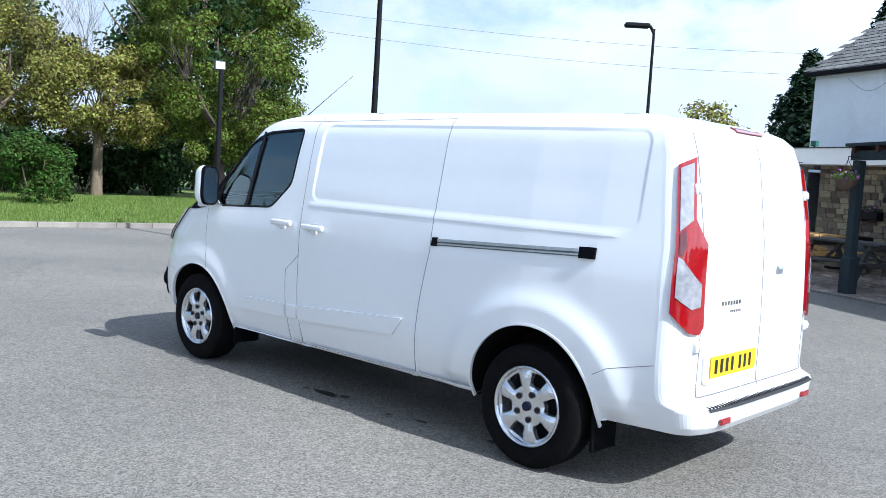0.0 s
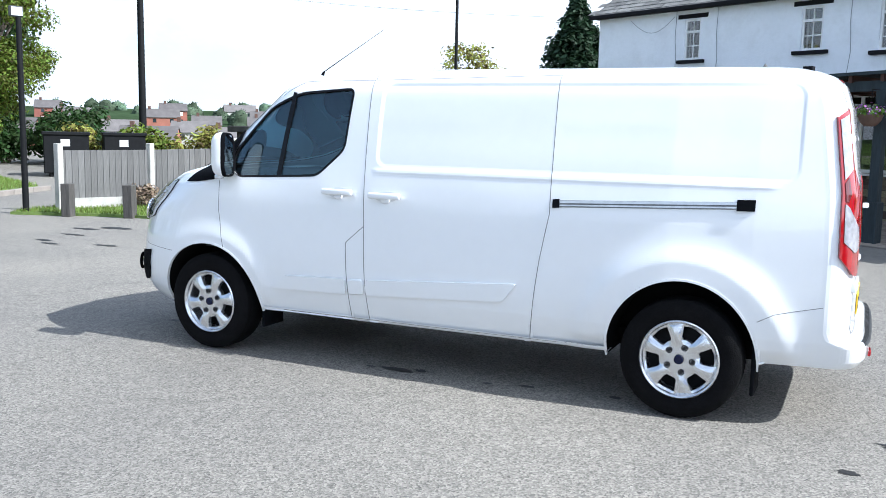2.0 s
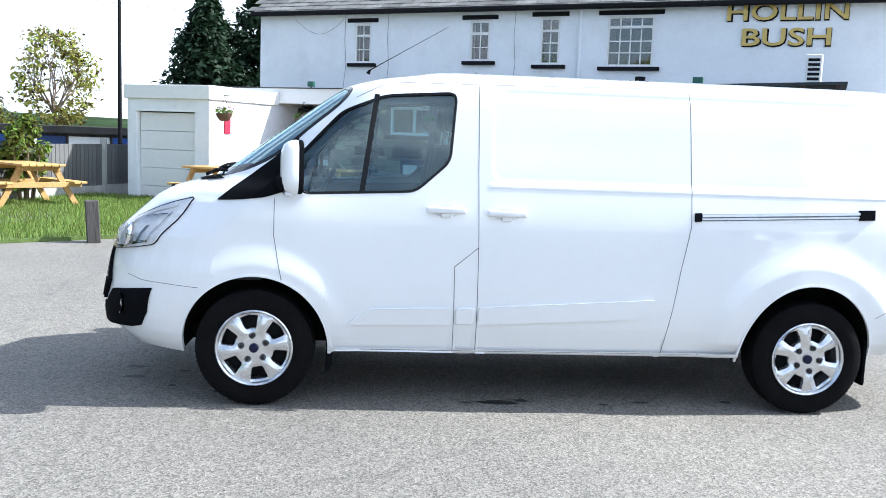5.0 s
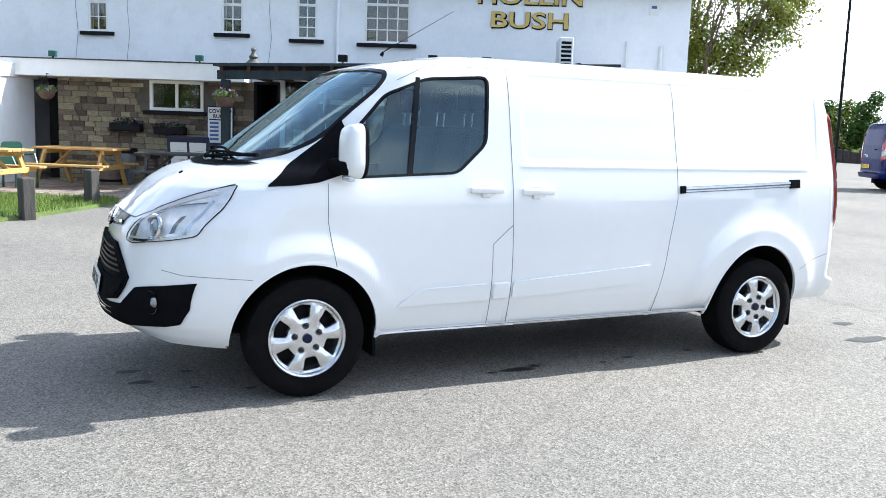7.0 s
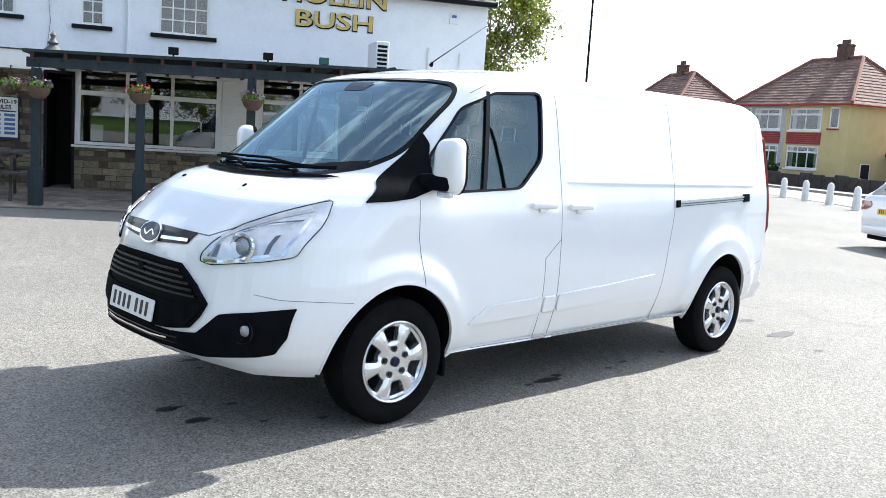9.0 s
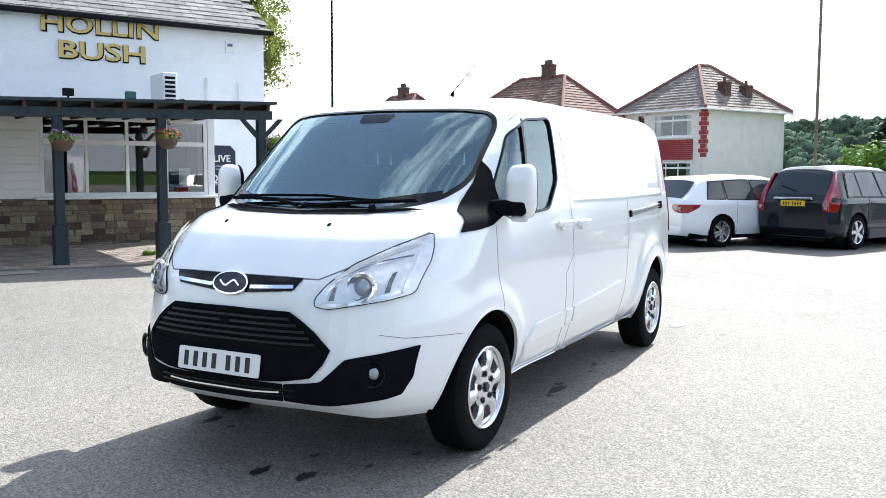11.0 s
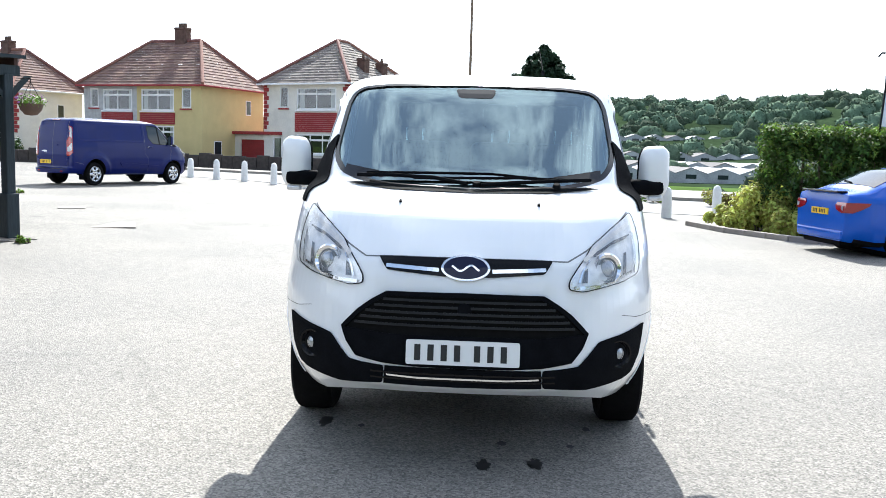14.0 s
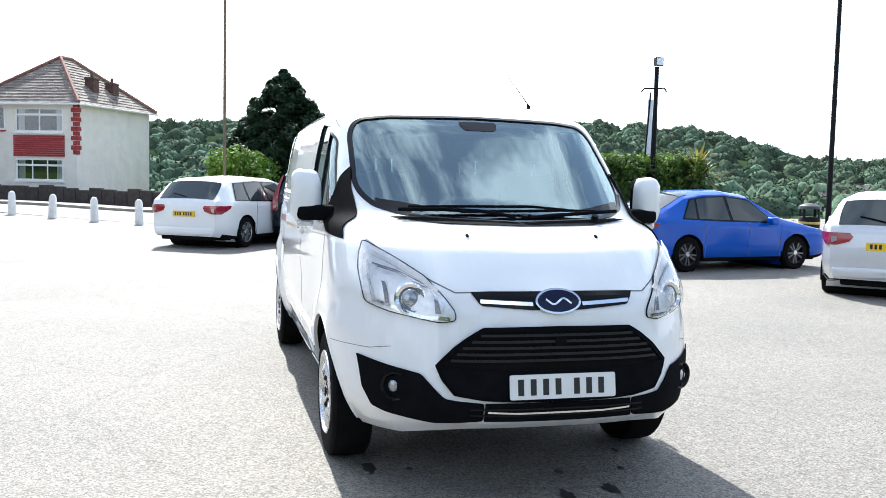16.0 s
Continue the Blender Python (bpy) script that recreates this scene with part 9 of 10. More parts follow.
def garage():
    h = thing("house_garage", "small flat-roofed garage with a dark red door between the houses", "garage", frame_m((-46.86, -12.18, 0.15), (-0.448, -0.891, 0), (0.891, -0.448, 0), (0, 0, 1)))
    bm = B()
    wall_with(bm, 0.0, 3.6, -0.3, 1.9, -0.2, 0.0, [(0.9, 3.0, -0.3, 1.6)])
    box(bm, (0.0, -4.0, -0.3), (0.2, -0.2, 1.9))
    part("wall", bm, CREAM, h)
    bm = B()
    box(bm, (-0.3, -4.2, 1.9), (3.9, 0.3, 2.08), 0.02)
    part("flat_roof", bm, RED_PAINT, h)
    bm = B()
    box(bm, (0.91, -0.14, -0.29), (2.99, -0.11, 1.59))
    door = part("garage_door", bm, RED_PAINT, h, "dark red ribbed garage door")
    for k in range(8):
        bm = B()
        box(bm, (0.92, -0.10, -0.28 + k * 0.235), (2.98, -0.06, -0.28 + k * 0.235 + 0.225), 0.01)
        part("door_slat", bm, RED_PAINT, door)


garage()


def garden_wall(points, h):
    w = thing("garden_wall", "low dark stone garden wall by the road", "wall")
    for (x0, y0), (x1, y1) in zip(points, points[1:]):
        d = Vector((x1 - x0, y1 - y0, 0))
        n = int(d.length / 0.6)
        for i in range(n):
            bm = B()
            hh = h * (0.92 + 0.16 * ((i * 7) % 3) / 2)
            box(bm, (i * d.length / n + 0.005, -0.15, -0.4), ((i + 1) * d.length / n - 0.005, 0.15, hh), 0.03)
            part("wall_block", bm, DARK_WALL, w, "", None, Matrix.Translation((x0, y0, gz(x0, y0))) @ Matrix.Rotation(math.atan2(d.y, d.x), 4, "Z"))


garden_wall([(-37.94, -1.51), (-39.62, -4.97), (-40.76, -7.35), (-42.13, -10.32), (-42.49, -13.62), (-42.98, -18.11), (-43.75, -26.09), (-44.77, -37.07)], 0.75)

# ---- distant houses and sheds ----
BRICK_FAR = mat("far_red_brick", (0.30, 0.12, 0.085), 0.95, vary=0.15, scale=0.5, per=0.2)
WALL_FAR = mat("far_pale_wall", (0.55, 0.52, 0.48), 0.95, vary=0.12, scale=0.5, per=0.15)
ROOF_FAR = mat("far_slate_roof", (0.11, 0.10, 0.098), 0.9, vary=0.2, scale=0.5, per=0.25)
SHED_FAR = mat("far_shed_cladding", (0.36, 0.37, 0.38), 0.9, vary=0.25, scale=0.2)


def far_house(x, y, z, a, w, d, h, wall, k):
    t = thing("terraced_house", "distant terraced house on the hillside", "house", Matrix.Translation((x, y, z)) @ Matrix.Rotation(a, 4, "Z"), "distant houses")
    bm = B()
    box(bm, (-w / 2, -d / 2, -3), (w / 2, d / 2, h))
    prism(bm, [(-w / 2, -d / 2, h), (-w / 2, d / 2, h), (-w / 2, 0, h + d * 0.36)], (w, 0, 0))
    part("wall", bm, wall, t)
    bm = B()
    for s in (1, -1):
        prism(bm, [(-w / 2 - 0.2, s * (d / 2 + 0.3), h - 0.15), (-w / 2 - 0.2, 0, h + d * 0.36 + 0.08), (-w / 2 - 0.2, 0, h + d * 0.36 + 0.28), (-w / 2 - 0.2, s * (d / 2 + 0.3), h + 0.05)], (w + 0.4, 0, 0))
    part("roof", bm, ROOF_FAR, t)
    bm = B()
    box(bm, (w * 0.3 - 0.4, -0.4, h + d * 0.2), (w * 0.3 + 0.4, 0.4, h + d * 0.36 + 1.1))
    part("chimney", bm, CHIM, t)
    for s in (1, -1):
        for wx in (-w * 0.28, w * 0.18):
            for z0 in (h - 1.7, h - 4.3):
                bm = B()
                y0 = s * d / 2
                box(bm, (wx - 0.55, min(y0, y0 + s * 0.05), z0), (wx + 0.55, max(y0, y0 + s * 0.05), z0 + 1.2))
                part("window", bm, CAR_DARK_GLASS if (k + int(z0)) % 2 else WHITE_TRIM, t)


rngh = random.Random(12)
k = 0
for row in range(5):
    for i in range(9):
        ang = radians(-62 + i * 5.6 + rngh.uniform(-1.5, 1.5) + row)
        r = 175 + row * 42 + rngh.uniform(-8, 8)
        x, y = r * math.cos(ang), r * math.sin(ang)
        k += 1
        far_house(x, y, 1.5 + r * math.tan(radians(-0.15 + 0.36 * row)) - 7.6, ang + math.pi / 2 + rngh.uniform(-0.25, 0.25), rngh.uniform(7, 12), 6.8, 5.2, rngh.choice((BRICK_FAR, WALL_FAR, BRICK_FAR)), k)
for i in range(48):
    ang = radians(127 + (i % 16) * 0.95 + rngh.uniform(-0.3, 0.3))
    r = 430 + (i // 16) * 70 + rngh.uniform(-20, 20)
    x, y = r * math.cos(ang), r * math.sin(ang)
    far_house(x, y, -7.5 + (i // 16) * 4.0, ang + math.pi / 2 + rngh.uniform(-0.5, 0.5), rngh.uniform(8, 13), 7, 4.6, rngh.choice((BRICK_FAR, WALL_FAR)), i)
for i in range(9):
    ang = radians(158 + i * 2.6)
    r = 930
    x, y = r * math.cos(ang), r * math.sin(ang)
    far_house(x, y, gz(x, y) + 4, ang + math.pi / 2, 22, 9, 5.5, WALL_FAR, i)


def warehouse(x, y, z, a, n):
    t = thing("warehouse", "pale multi-gabled industrial shed in the valley", "warehouse", Matrix.Translation((x, y, z)) @ Matrix.Rotation(a, 4, "Z"), "valley warehouses")
    for i in range(n):
        bm = B()
        prism(bm, [(i * 12, 0, 0), (i * 12 + 12, 0, 0), (i * 12 + 12, 0, 4.5), (i * 12 + 6, 0, 6.6), (i * 12, 0, 4.5)], (0, 40, 0))
        part("bay", bm, SHED_FAR, t)
        bm = B()
        for s in (0, 1):
            prism(bm, [(i * 12 + 12 * s, -0.2, 4.5), (i * 12 + 6, -0.2, 6.65), (i * 12 + 6, -0.2, 6.85), (i * 12 + 12 * s, -0.2, 4.7)], (0, 40.4, 0))
        part("roof", bm, SHED_FAR if i % 3 else ROOF_FAR, t)
        bm = B()
        box(bm, (i * 12 + 4, -0.08, 2.6), (i * 12 + 8, 0.0, 4.2))
        part("window", bm, CAR_DARK_GLASS, t)


for x, y, a, n in ((-335, 34, 92, 7), (-385, 24, 93, 9), (-435, 28, 95, 10), (-512, 30, 97, 9)):
    warehouse(x, y, rise(x, y) - 0.6, radians(a), n)


# ---- trees, hedges, shrubs ----
def limb(bm, p, d, length, r, depth, rng, tips, spread=0.5):
    pts = [p]
    q = Vector(p)
    dd = Vector(d).normalized()
    n = 4
    for i in range(n):
        dd = (dd + Vector((rng.uniform(-0.18, 0.18), rng.uniform(-0.18, 0.18), rng.uniform(-0.02, 0.14)))).normalized()
        q = q + dd * length / n
        pts.append(q.copy())
    tube(bm, pts, [r * (1 - 0.45 * i / n) for i in range(n + 1)], 7 if r > 0.05 else 5)
    if depth == 0:
        tips.append(q.copy())
        return
    for i in range(rng.choice((2, 3, 3))):
        a = rng.uniform(0, 6.28)
        side = Vector((math.cos(a), math.sin(a), rng.uniform(0.0, 0.5))) * spread
        k = rng.choice((2, 3, 4))
        limb(bm, pts[k], (dd + side).normalized(), length * rng.uniform(0.6, 0.85), r * 0.52, depth - 1, rng, tips, spread)


def tree(name, label, x, y, h, crown, trunk_r, trunk_h, leaf_m, seed, count=9000, leaf=0.11, depth=3, clump=0.9, bare=False, lean=(0, 0), reach=0.42, bark=None):
    """A tapered trunk with limbs, and a crown of leaf clumps with gaps. crown: (rx, ry, z0, z1)."""
    rng = random.Random(seed)
    t = thing(name, label, "tree", Matrix.Translation((x, y, gz(x, y))))
    bm = B()
    tips = []
    tube(bm, [(0, 0, -0.2), (0.03, 0, 0.3), (lean[0] * 0.5, lean[1] * 0.5, trunk_h * 0.6), (lean[0], lean[1], trunk_h)], [trunk_r * 1.35, trunk_r * 1.05, trunk_r * 0.9, trunk_r * 0.8], 12)
    for i in range(6):
        a = i * 1.05 + rng.uniform(-0.3, 0.3)
        limb(bm, Vector((lean[0], lean[1], trunk_h * rng.uniform(0.75, 1.0))), (math.cos(a) * 0.6, math.sin(a) * 0.6, rng.uniform(0.5, 1.1)), (crown[3] - trunk_h) * reach, trunk_r * 0.5, depth - 1, rng, tips)
    part("trunk", bm, bark or BARK, t, smooth=60)
    if bare:
        return t
    rx, ry, z0, z1 = crown
    cz, rz = (z0 + z1) / 2, (z1 - z0) / 2
    bm = B()
    n_cl = max(12, int(26 * (rx * ry * rz) ** 0.45))
    per = count // n_cl
    for _ in range(n_cl):
        v = Vector((rng.gauss(0, 1), rng.gauss(0, 1), rng.gauss(0, 1))).normalized() * rng.uniform(0.45, 0.98) ** 0.6
        c = Vector((v.x * rx, v.y * ry, cz + v.z * rz))
        taper = 1 - 0.25 * max(0, v.z)
        c.x *= taper
        c.y *= taper
        k = clump * rng.uniform(0.6, 1.25)
        leaves(bm, c, (k, k, k * 0.75), int(per * rng.uniform(0.6, 1.4)), leaf, rng, shell=0.35)
    part("crown", bm, leaf_m, t)
    return t


def conifer(label, x, y, h, r, seed, count=9000, leaf=0.12, z0=0.4, full=1.5):
    rng = random.Random(seed)
    t = thing("conifer_tree", label, "tree", Matrix.Translation((x, y, gz(x, y))))
    bm = B()
    tube(bm, [(0, 0, -0.3), (0, 0, h * 0.5), (0, 0, h * 0.96)], [0.22, 0.14, 0.03], 10)
    for i in range(30):
        f = 0.1 + 0.8 * i / 30
        a = i * 2.4
        rr = r * (1 - f) ** 0.8
        tube(bm, [(0, 0, h * f), (rr * 0.8 * math.cos(a), rr * 0.8 * math.sin(a), h * f + 0.1)], [0.04, 0.01], 4)
    part("trunk", bm, BARK, t)
    bm = B()
    n = 95
    for i in range(n):
        f = (i + rng.random()) / n
        z = z0 + (h - z0) * f
        rr = r * (1 - f ** full) ** 0.9 * (0.75 + 0.25 * min(1, f / 0.2))
        for j in range(4):
            a = rng.uniform(0, 6.28)
            q = rr * (rng.uniform(0.5, 1.0) if j else rng.uniform(0.0, 0.45))
            s = 0.30 + 0.35 * (1 - f)
            leaves(bm, (q * math.cos(a), q * math.sin(a), z), (s * 0.9, s * 0.9, s * 0.9), count // (n * 3) if j else count // (n * 2), leaf, rng, shell=0.3, up=0.6)
    part("crown", bm, LEAF_CONIFER, t)


def shrub(name, label, x, y, r, h, leaf_m, seed, count=2500, leaf=0.05, cat="shrub", z=None):
    rng = random.Random(seed)
    t = thing(name, label, cat, Matrix.Translation((x, y, gz(x, y) if z is None else z)))
    bm = B()
    for i in range(6):
        a = i * 1.05
        tube(bm, [(0.1 * math.cos(a), 0.1 * math.sin(a), -0.05), (r[0] * 0.5 * math.cos(a), r[1] * 0.5 * math.sin(a), h * 0.6)], [0.03, 0.012], 5)
    part("stem", bm, BARK, t)
    bm = B()
    for i in range(22):
        v = Vector((rng.gauss(0, 1), rng.gauss(0, 1), rng.gauss(0, 1))).normalized() * rng.uniform(0.5, 0.95)
        k = 0.30 * min(r[0], h)
        leaves(bm, (v.x * (r[0] - k * 0.6), v.y * (r[1] - k * 0.6), max(k * 0.6, h / 2 + v.z * h * 0.45)), (k, k, k), count // 22, leaf, rng, shell=0.5)
    part("foliage", bm, leaf_m, t)


# behind the verge
shrub("round_bush", "round clipped green bush on the verge", 19.0, -5.6, (1.25, 1.2), 2.2, LEAF_HEDGE, 5, 11000, 0.05)
tree("maple_tree", "olive-brown leaved tree with a pale trunk on the verge", 24.6, -10.1, 9, (2.7, 2.7, 1.9, 5.4), 0.19, 2.6, LEAF_YELLOW, 21, 30000, 0.062, clump=0.62, reach=0.36)
tree("bare_tree", "thin half-bare tree behind the verge", 26.6, -9.9, 12, (2, 2, 6, 10.4), 0.055, 3.4, LEAF_YELLOW, 22, depth=6, bare=True, reach=0.34, bark=BARK_DARK)
tree("maple_tree", "large olive-green tree behind the verge", 28.6, -8.0, 11, (3.3, 3.3, 1.6, 7.4), 0.26, 3.0, LEAF_YELLOW, 23, 34000, 0.066, clump=0.7, reach=0.3)
tree("sycamore_tree", "tall dense green tree behind the verge", 22.8, -13.9, 13, (3.2, 3.4, 0.9, 11.5), 0.24, 2.6, LEAF, 24, 100000, 0.060, clump=0.66, reach=0.26, bark=BARK_DARK)
tree("sycamore_tree", "dark green tree at the back of the verge", 33.0, -19.5, 13, (4.6, 4.6, 0.5, 12.0), 0.4, 3.0, LEAF_DARK, 25, 34000, 0.14, clump=1.4)
tree("sycamore_tree", "dark green tree at the back of the verge", 38.0, -8.0, 12, (6.5, 6.0, 0.3, 12.0), 0.4, 3.0, LEAF_DARK, 26, 32000, 0.14, clump=1.4)
for i, (x, y) in enumerate(((27.5, -12.5), (28.8, -14.8), (26.0, -18.2), (30.5, -10.0), (25.0, -20.5), (32, -7), (23.2, -19.0), (25.0, -6.9), (25.6, -8.3), (27.2, -10.8), (26.6, -13.2), (24.2, -5.6))):
    shrub("undergrowth", "dark undergrowth below the trees", x, y, (1.8, 1.8), 2.4, LEAF_DARK, 40 + i, 3500, 0.10)
# row of trees carried on out of view, added for the side windows to reflect
for i, (x, y) in enumerate(((25.5, 4.5), (22.0, 11.5), (17.5, 18.0), (10.0, 22.5))):
    tree("maple_tree", "unseen olive-green tree added along the verge", x, y, 9, (3.6, 3.6, 1.2, 7.4), 0.2, 2.4, LEAF if i % 2 else LEAF_YELLOW, 120 + i, 9000, 0.12, clump=1.0, reach=0.3)
# beyond the pub's end and behind it
conifer("tall dark conifer behind the pub", 5.3, -24.7, 6.0, 1.9, 61, 14000, 0.11)
conifer("dense green conifer behind the flat-roofed wing", 3.4, -25.9, 7.8, 2.4, 65, 16000, 0.11)
tree("birch_tree", "slender feathery birch tree", 13.7, -34.3, 9, (1.8, 1.8, 1.3, 6.0), 0.12, 2.5, LEAF_YELLOW, 62, 2600, 0.11, clump=0.6)
tree("broadleaf_tree", "broad rounded yellow-green tree", 17.0, -33.8, 7, (2.0, 2.0, 0.2, 3.4), 0.2, 1.0, LEAF_YELLOW, 63, 9000, 0.10, clump=0.7)
tree("broadleaf_tree", "tall yellow-green tree beyond the pub's end wall", -25.2, -25.6, 13, (4.3, 4.2, 3.0, 14.0), 0.22, 3.5, LEAF_GOLD, 64, 60000, 0.085, clump=1.0, reach=0.3)
shrub("climbing_shrub", "leafy young shrub growing at the fence", 5.9, -11.0, (0.55, 0.55), 1.75, LEAF, 66, 1800, 0.06)
shrub("flowering_shrub", "small yellow-green shrub by the fence", 7.3, -7.6, (0.55, 0.5), 0.6, LEAF_YELLOW, 67, 1500, 0.04)
shrub("dry_shrub", "small brownish shrub by the fence", 7.9, -6.6, (0.4, 0.4), 0.5, mat("dry_leaves", (0.18, 0.13, 0.09), 0.9, per=0.3), 68, 900, 0.04)
for i in range(9):
    shrub("hedge_plant", "rough green hedge beyond the fence", 18.0 - i * 1.6, -14.5 - i * 0.9, (1.2, 1.2), 1.5, LEAF if i % 2 else LEAF_YELLOW, 70 + i, 1800, 0.09, "hedge")
# across the road
conifer("broad dark conifer across the road", -53.15, 3.3, 9.9, 4.8, 81, 80000, 0.15, 0.2, 2.1)
shrub("broad_bush", "bright green bush below the conifer", -48.51, 0.41, (3.0, 2.6), 4.2, LEAF_BRIGHT, 82, 7000, 0.13)
shrub("broad_bush", "bright green bush below the telegraph pole", -46.05, -1.84, (1.6, 1.6), 1.4, LEAF_BRIGHT, 83, 2500, 0.11)
for i in range(8):
    shrub("verge_plants", "dry tufted plants along the road edge", -26.47 + i * 1.53, 2.06 + i * 1.67, (0.8, 0.7), 0.55, LEAF_YELLOW if i % 2 else LEAF_BRIGHT, 90 + i, 700, 0.06)
for i in range(5):
    shrub("garden_shrub", "dark garden shrub by the wall", -44.02 - 0.35 * i, -20.09 - i * 2.4, (1.0, 0.9), 1.3, LEAF_DARK, 100 + i, 1300, 0.08)


for i in range(7):
    shrub("garden_tree", "green garden trees beside the pale house", -48.5 - 0.6 * i, -36.2 - i * 2.3, (2.0, 2.0), 4.6 - 0.25 * (i % 3), LEAF if i % 2 else LEAF_HEDGE, 130 + i, 3200, 0.13, "tree")


mat_hedge = leaf_mat("hedge_leaves", (0.055, 0.10, 0.018))
LEAF_SHOOT = leaf_mat("hedge_shoots", (0.14, 0.22, 0.035))
LEAF_IVY = leaf_mat("yellow_ivy_leaves", (0.40, 0.42, 0.09))


# clipped hedge with ivy at the car park corner
def hedge_block():
    t = thing("laurel_hedge", "tall clipped green hedge at the car park corner", "hedge", Matrix.Translation((-13.52, 7.5, gz(-13.7, 7))) @ Matrix.Rotation(radians(68.8), 4, "Z"))
    rng = random.Random(7)
    bm = B()
    for i in range(9):
        x0 = -1.35 + i * 0.33
        tube(bm, [(x0, rng.uniform(-0.4, 0.4), 0), (x0 + rng.uniform(-0.15, 0.15), rng.uniform(-0.5, 0.5), 1.7)], [0.05, 0.02], 6)
    part("stem", bm, BARK, t)
    bm = B()
    for i in range(560):
        x, y = rng.uniform(-1.7, 1.55), rng.uniform(-0.95, 0.95)
        z = rng.uniform(0.15, 1.95) if i % 3 else rng.uniform(1.75, 2.0)
        if z < 1.75 and i % 4:
            if rng.random() < 0.72:
                y = rng.choice((-0.95, 0.95)) + rng.uniform(-0.12, 0.12)
            else:
                x = rng.choice((-1.65, 1.5)) + rng.uniform(-0.12, 0.12)
        leaves(bm, (x, y, z), (0.24, 0.24, 0.24), 75, 0.05, rng, shell=0.3)
    part("foliage", bm, mat_hedge, t)
    # upright young shoots along the top and the upper faces
    bm = B()
    for i in range(420):
        x, y, z = rng.uniform(-1.75, 1.6), rng.uniform(-1.0, 1.0), rng.uniform(1.92, 2.10)
        if i % 3 == 0:
            y, z = rng.choice((-1.05, 1.05)) + rng.uniform(-0.08, 0.08), rng.uniform(1.15, 2.0)
        k = rng.uniform(0.08, 0.15)
        leaves(bm, (x, y, z), (k, k, k * 1.3), 26, 0.038, rng, shell=0.2, up=0.5)
    part("new_growth", bm, LEAF_SHOOT, t, "bright green young leaves")


hedge_block()
shrub("ivy_patch", "yellow-green ivy spilling over the kerb", -12.59, 6.03, (1.1, 0.8), 0.55, LEAF_IVY, 110, 6000, 0.05)
shrub("ivy_patch", "yellow-green ivy spilling over the kerb", -13.49, 5.65, (0.9, 0.7), 1.0, LEAF_IVY, 113, 5000, 0.05)
shrub("ivy_patch", "yellow-green ivy spilling over the kerb", -14.2, 5.31, (0.9, 0.7), 0.45, LEAF_IVY, 111, 4500, 0.05)
shrub("ivy_patch", "yellow-green ivy spilling over the kerb", -11.77, 6.56, (0.7, 0.6), 0.4, LEAF_IVY, 112, 3000, 0.05)
kerb_run([(-14.52, 4.42), (-12.91, 4.83), (-11.49, 5.6), (-10.78, 6.44)], 0.10, 0.14, 0.6, "hedge kerb stones")


def yucca(x, y):
    t = thing("yucca_plant", "spiky green yucca by the hedge", "plant", Matrix.Translation((x, y, gz(x, y))))
    bm = B()
    tube(bm, [(0, 0, 0), (0.02, 0, 1.8)], [0.08, 0.06], 8)
    part("trunk", bm, BARK, t)
    rng = random.Random(3)
    for i in range(90):
        bm = B()
        a, e = rng.uniform(0, 6.28), rng.uniform(-0.3, 1.35)
        L = rng.uniform(0.55, 0.8)
        d = Vector((math.cos(a) * math.cos(e), math.sin(a) * math.cos(e), math.sin(e)))
        s = d.cross(Vector((0, 0, 1))).normalized() * 0.028
        p0 = Vector((0, 0, 1.75 + rng.uniform(-0.2, 0.1)))
        p1, p2 = p0 + d * L * 0.6, p0 + d * L - Vector((0, 0, 0.12))
        v = [bm.verts.new(p) for p in (p0 - s * 0.7, p0 + s * 0.7, p1 + s, p1 - s, p2)]
        bm.faces.new((v[0], v[1], v[2], v[3]))
        bm.faces.new((v[3], v[2], v[4]))
        part("leaf_blade", bm, LEAF_YELLOW, t)


yucca(-12.33, 8.62)


# grass blades
LEAF_GRASS = leaf_mat("sunlit_grass", (0.17, 0.235, 0.05))
def grass(name, poly, n, seed, lift, hmax=0.07):
    rng = random.Random(seed)
    xs, ys = [p[0] for p in poly], [p[1] for p in poly]
    verts, faces = [], []
    while len(faces) < n:
        x, y = rng.uniform(min(xs), max(xs)), rng.uniform(min(ys), max(ys))
        if not inside((x, y), poly):
            continue
        a = rng.uniform(0, 6.28)
        h = hmax * rng.uniform(0.5, 1.3)
        w = 0.007
        z = gz(x, y) + lift
        k = len(verts)
        dx, dy = math.cos(a), math.sin(a)
        verts += [(x - dx * w, y - dy * w, z), (x + dx * w, y + dy * w, z), (x + dy * h * 0.4, y - dx * h * 0.4, z + h)]
        faces.append((k, k + 1, k + 2))
    me = bpy.data.meshes.new(name)
    me.from_pydata(verts, [], faces)
    me.materials.append(LEAF_GRASS)
    o = new(name, me)
    tagged(o, "short green grass blades", "grass", kind="stuff")


grass("grass", GREEN, 60000, 1, 0.05)
grass("grass", [(12.8, -2.2), (12.3, -6.2), (13.4, -9.0), (24, -14), (24, -2)], 50000, 2, 0.10, 0.10)
for x, y in ((-6.75, -6.2), (-5.6, -7.1), (-8.0, -7.6), (-6.0, -8.0), (-16.2, -11.3), (8.95, -4.95)):
    shrub("weeds", "tuft of green weeds at a post foot", x, y, (0.14, 0.12), 0.10, LEAF_BRIGHT, int(abs(x * 10)), 160, 0.03, "weeds")


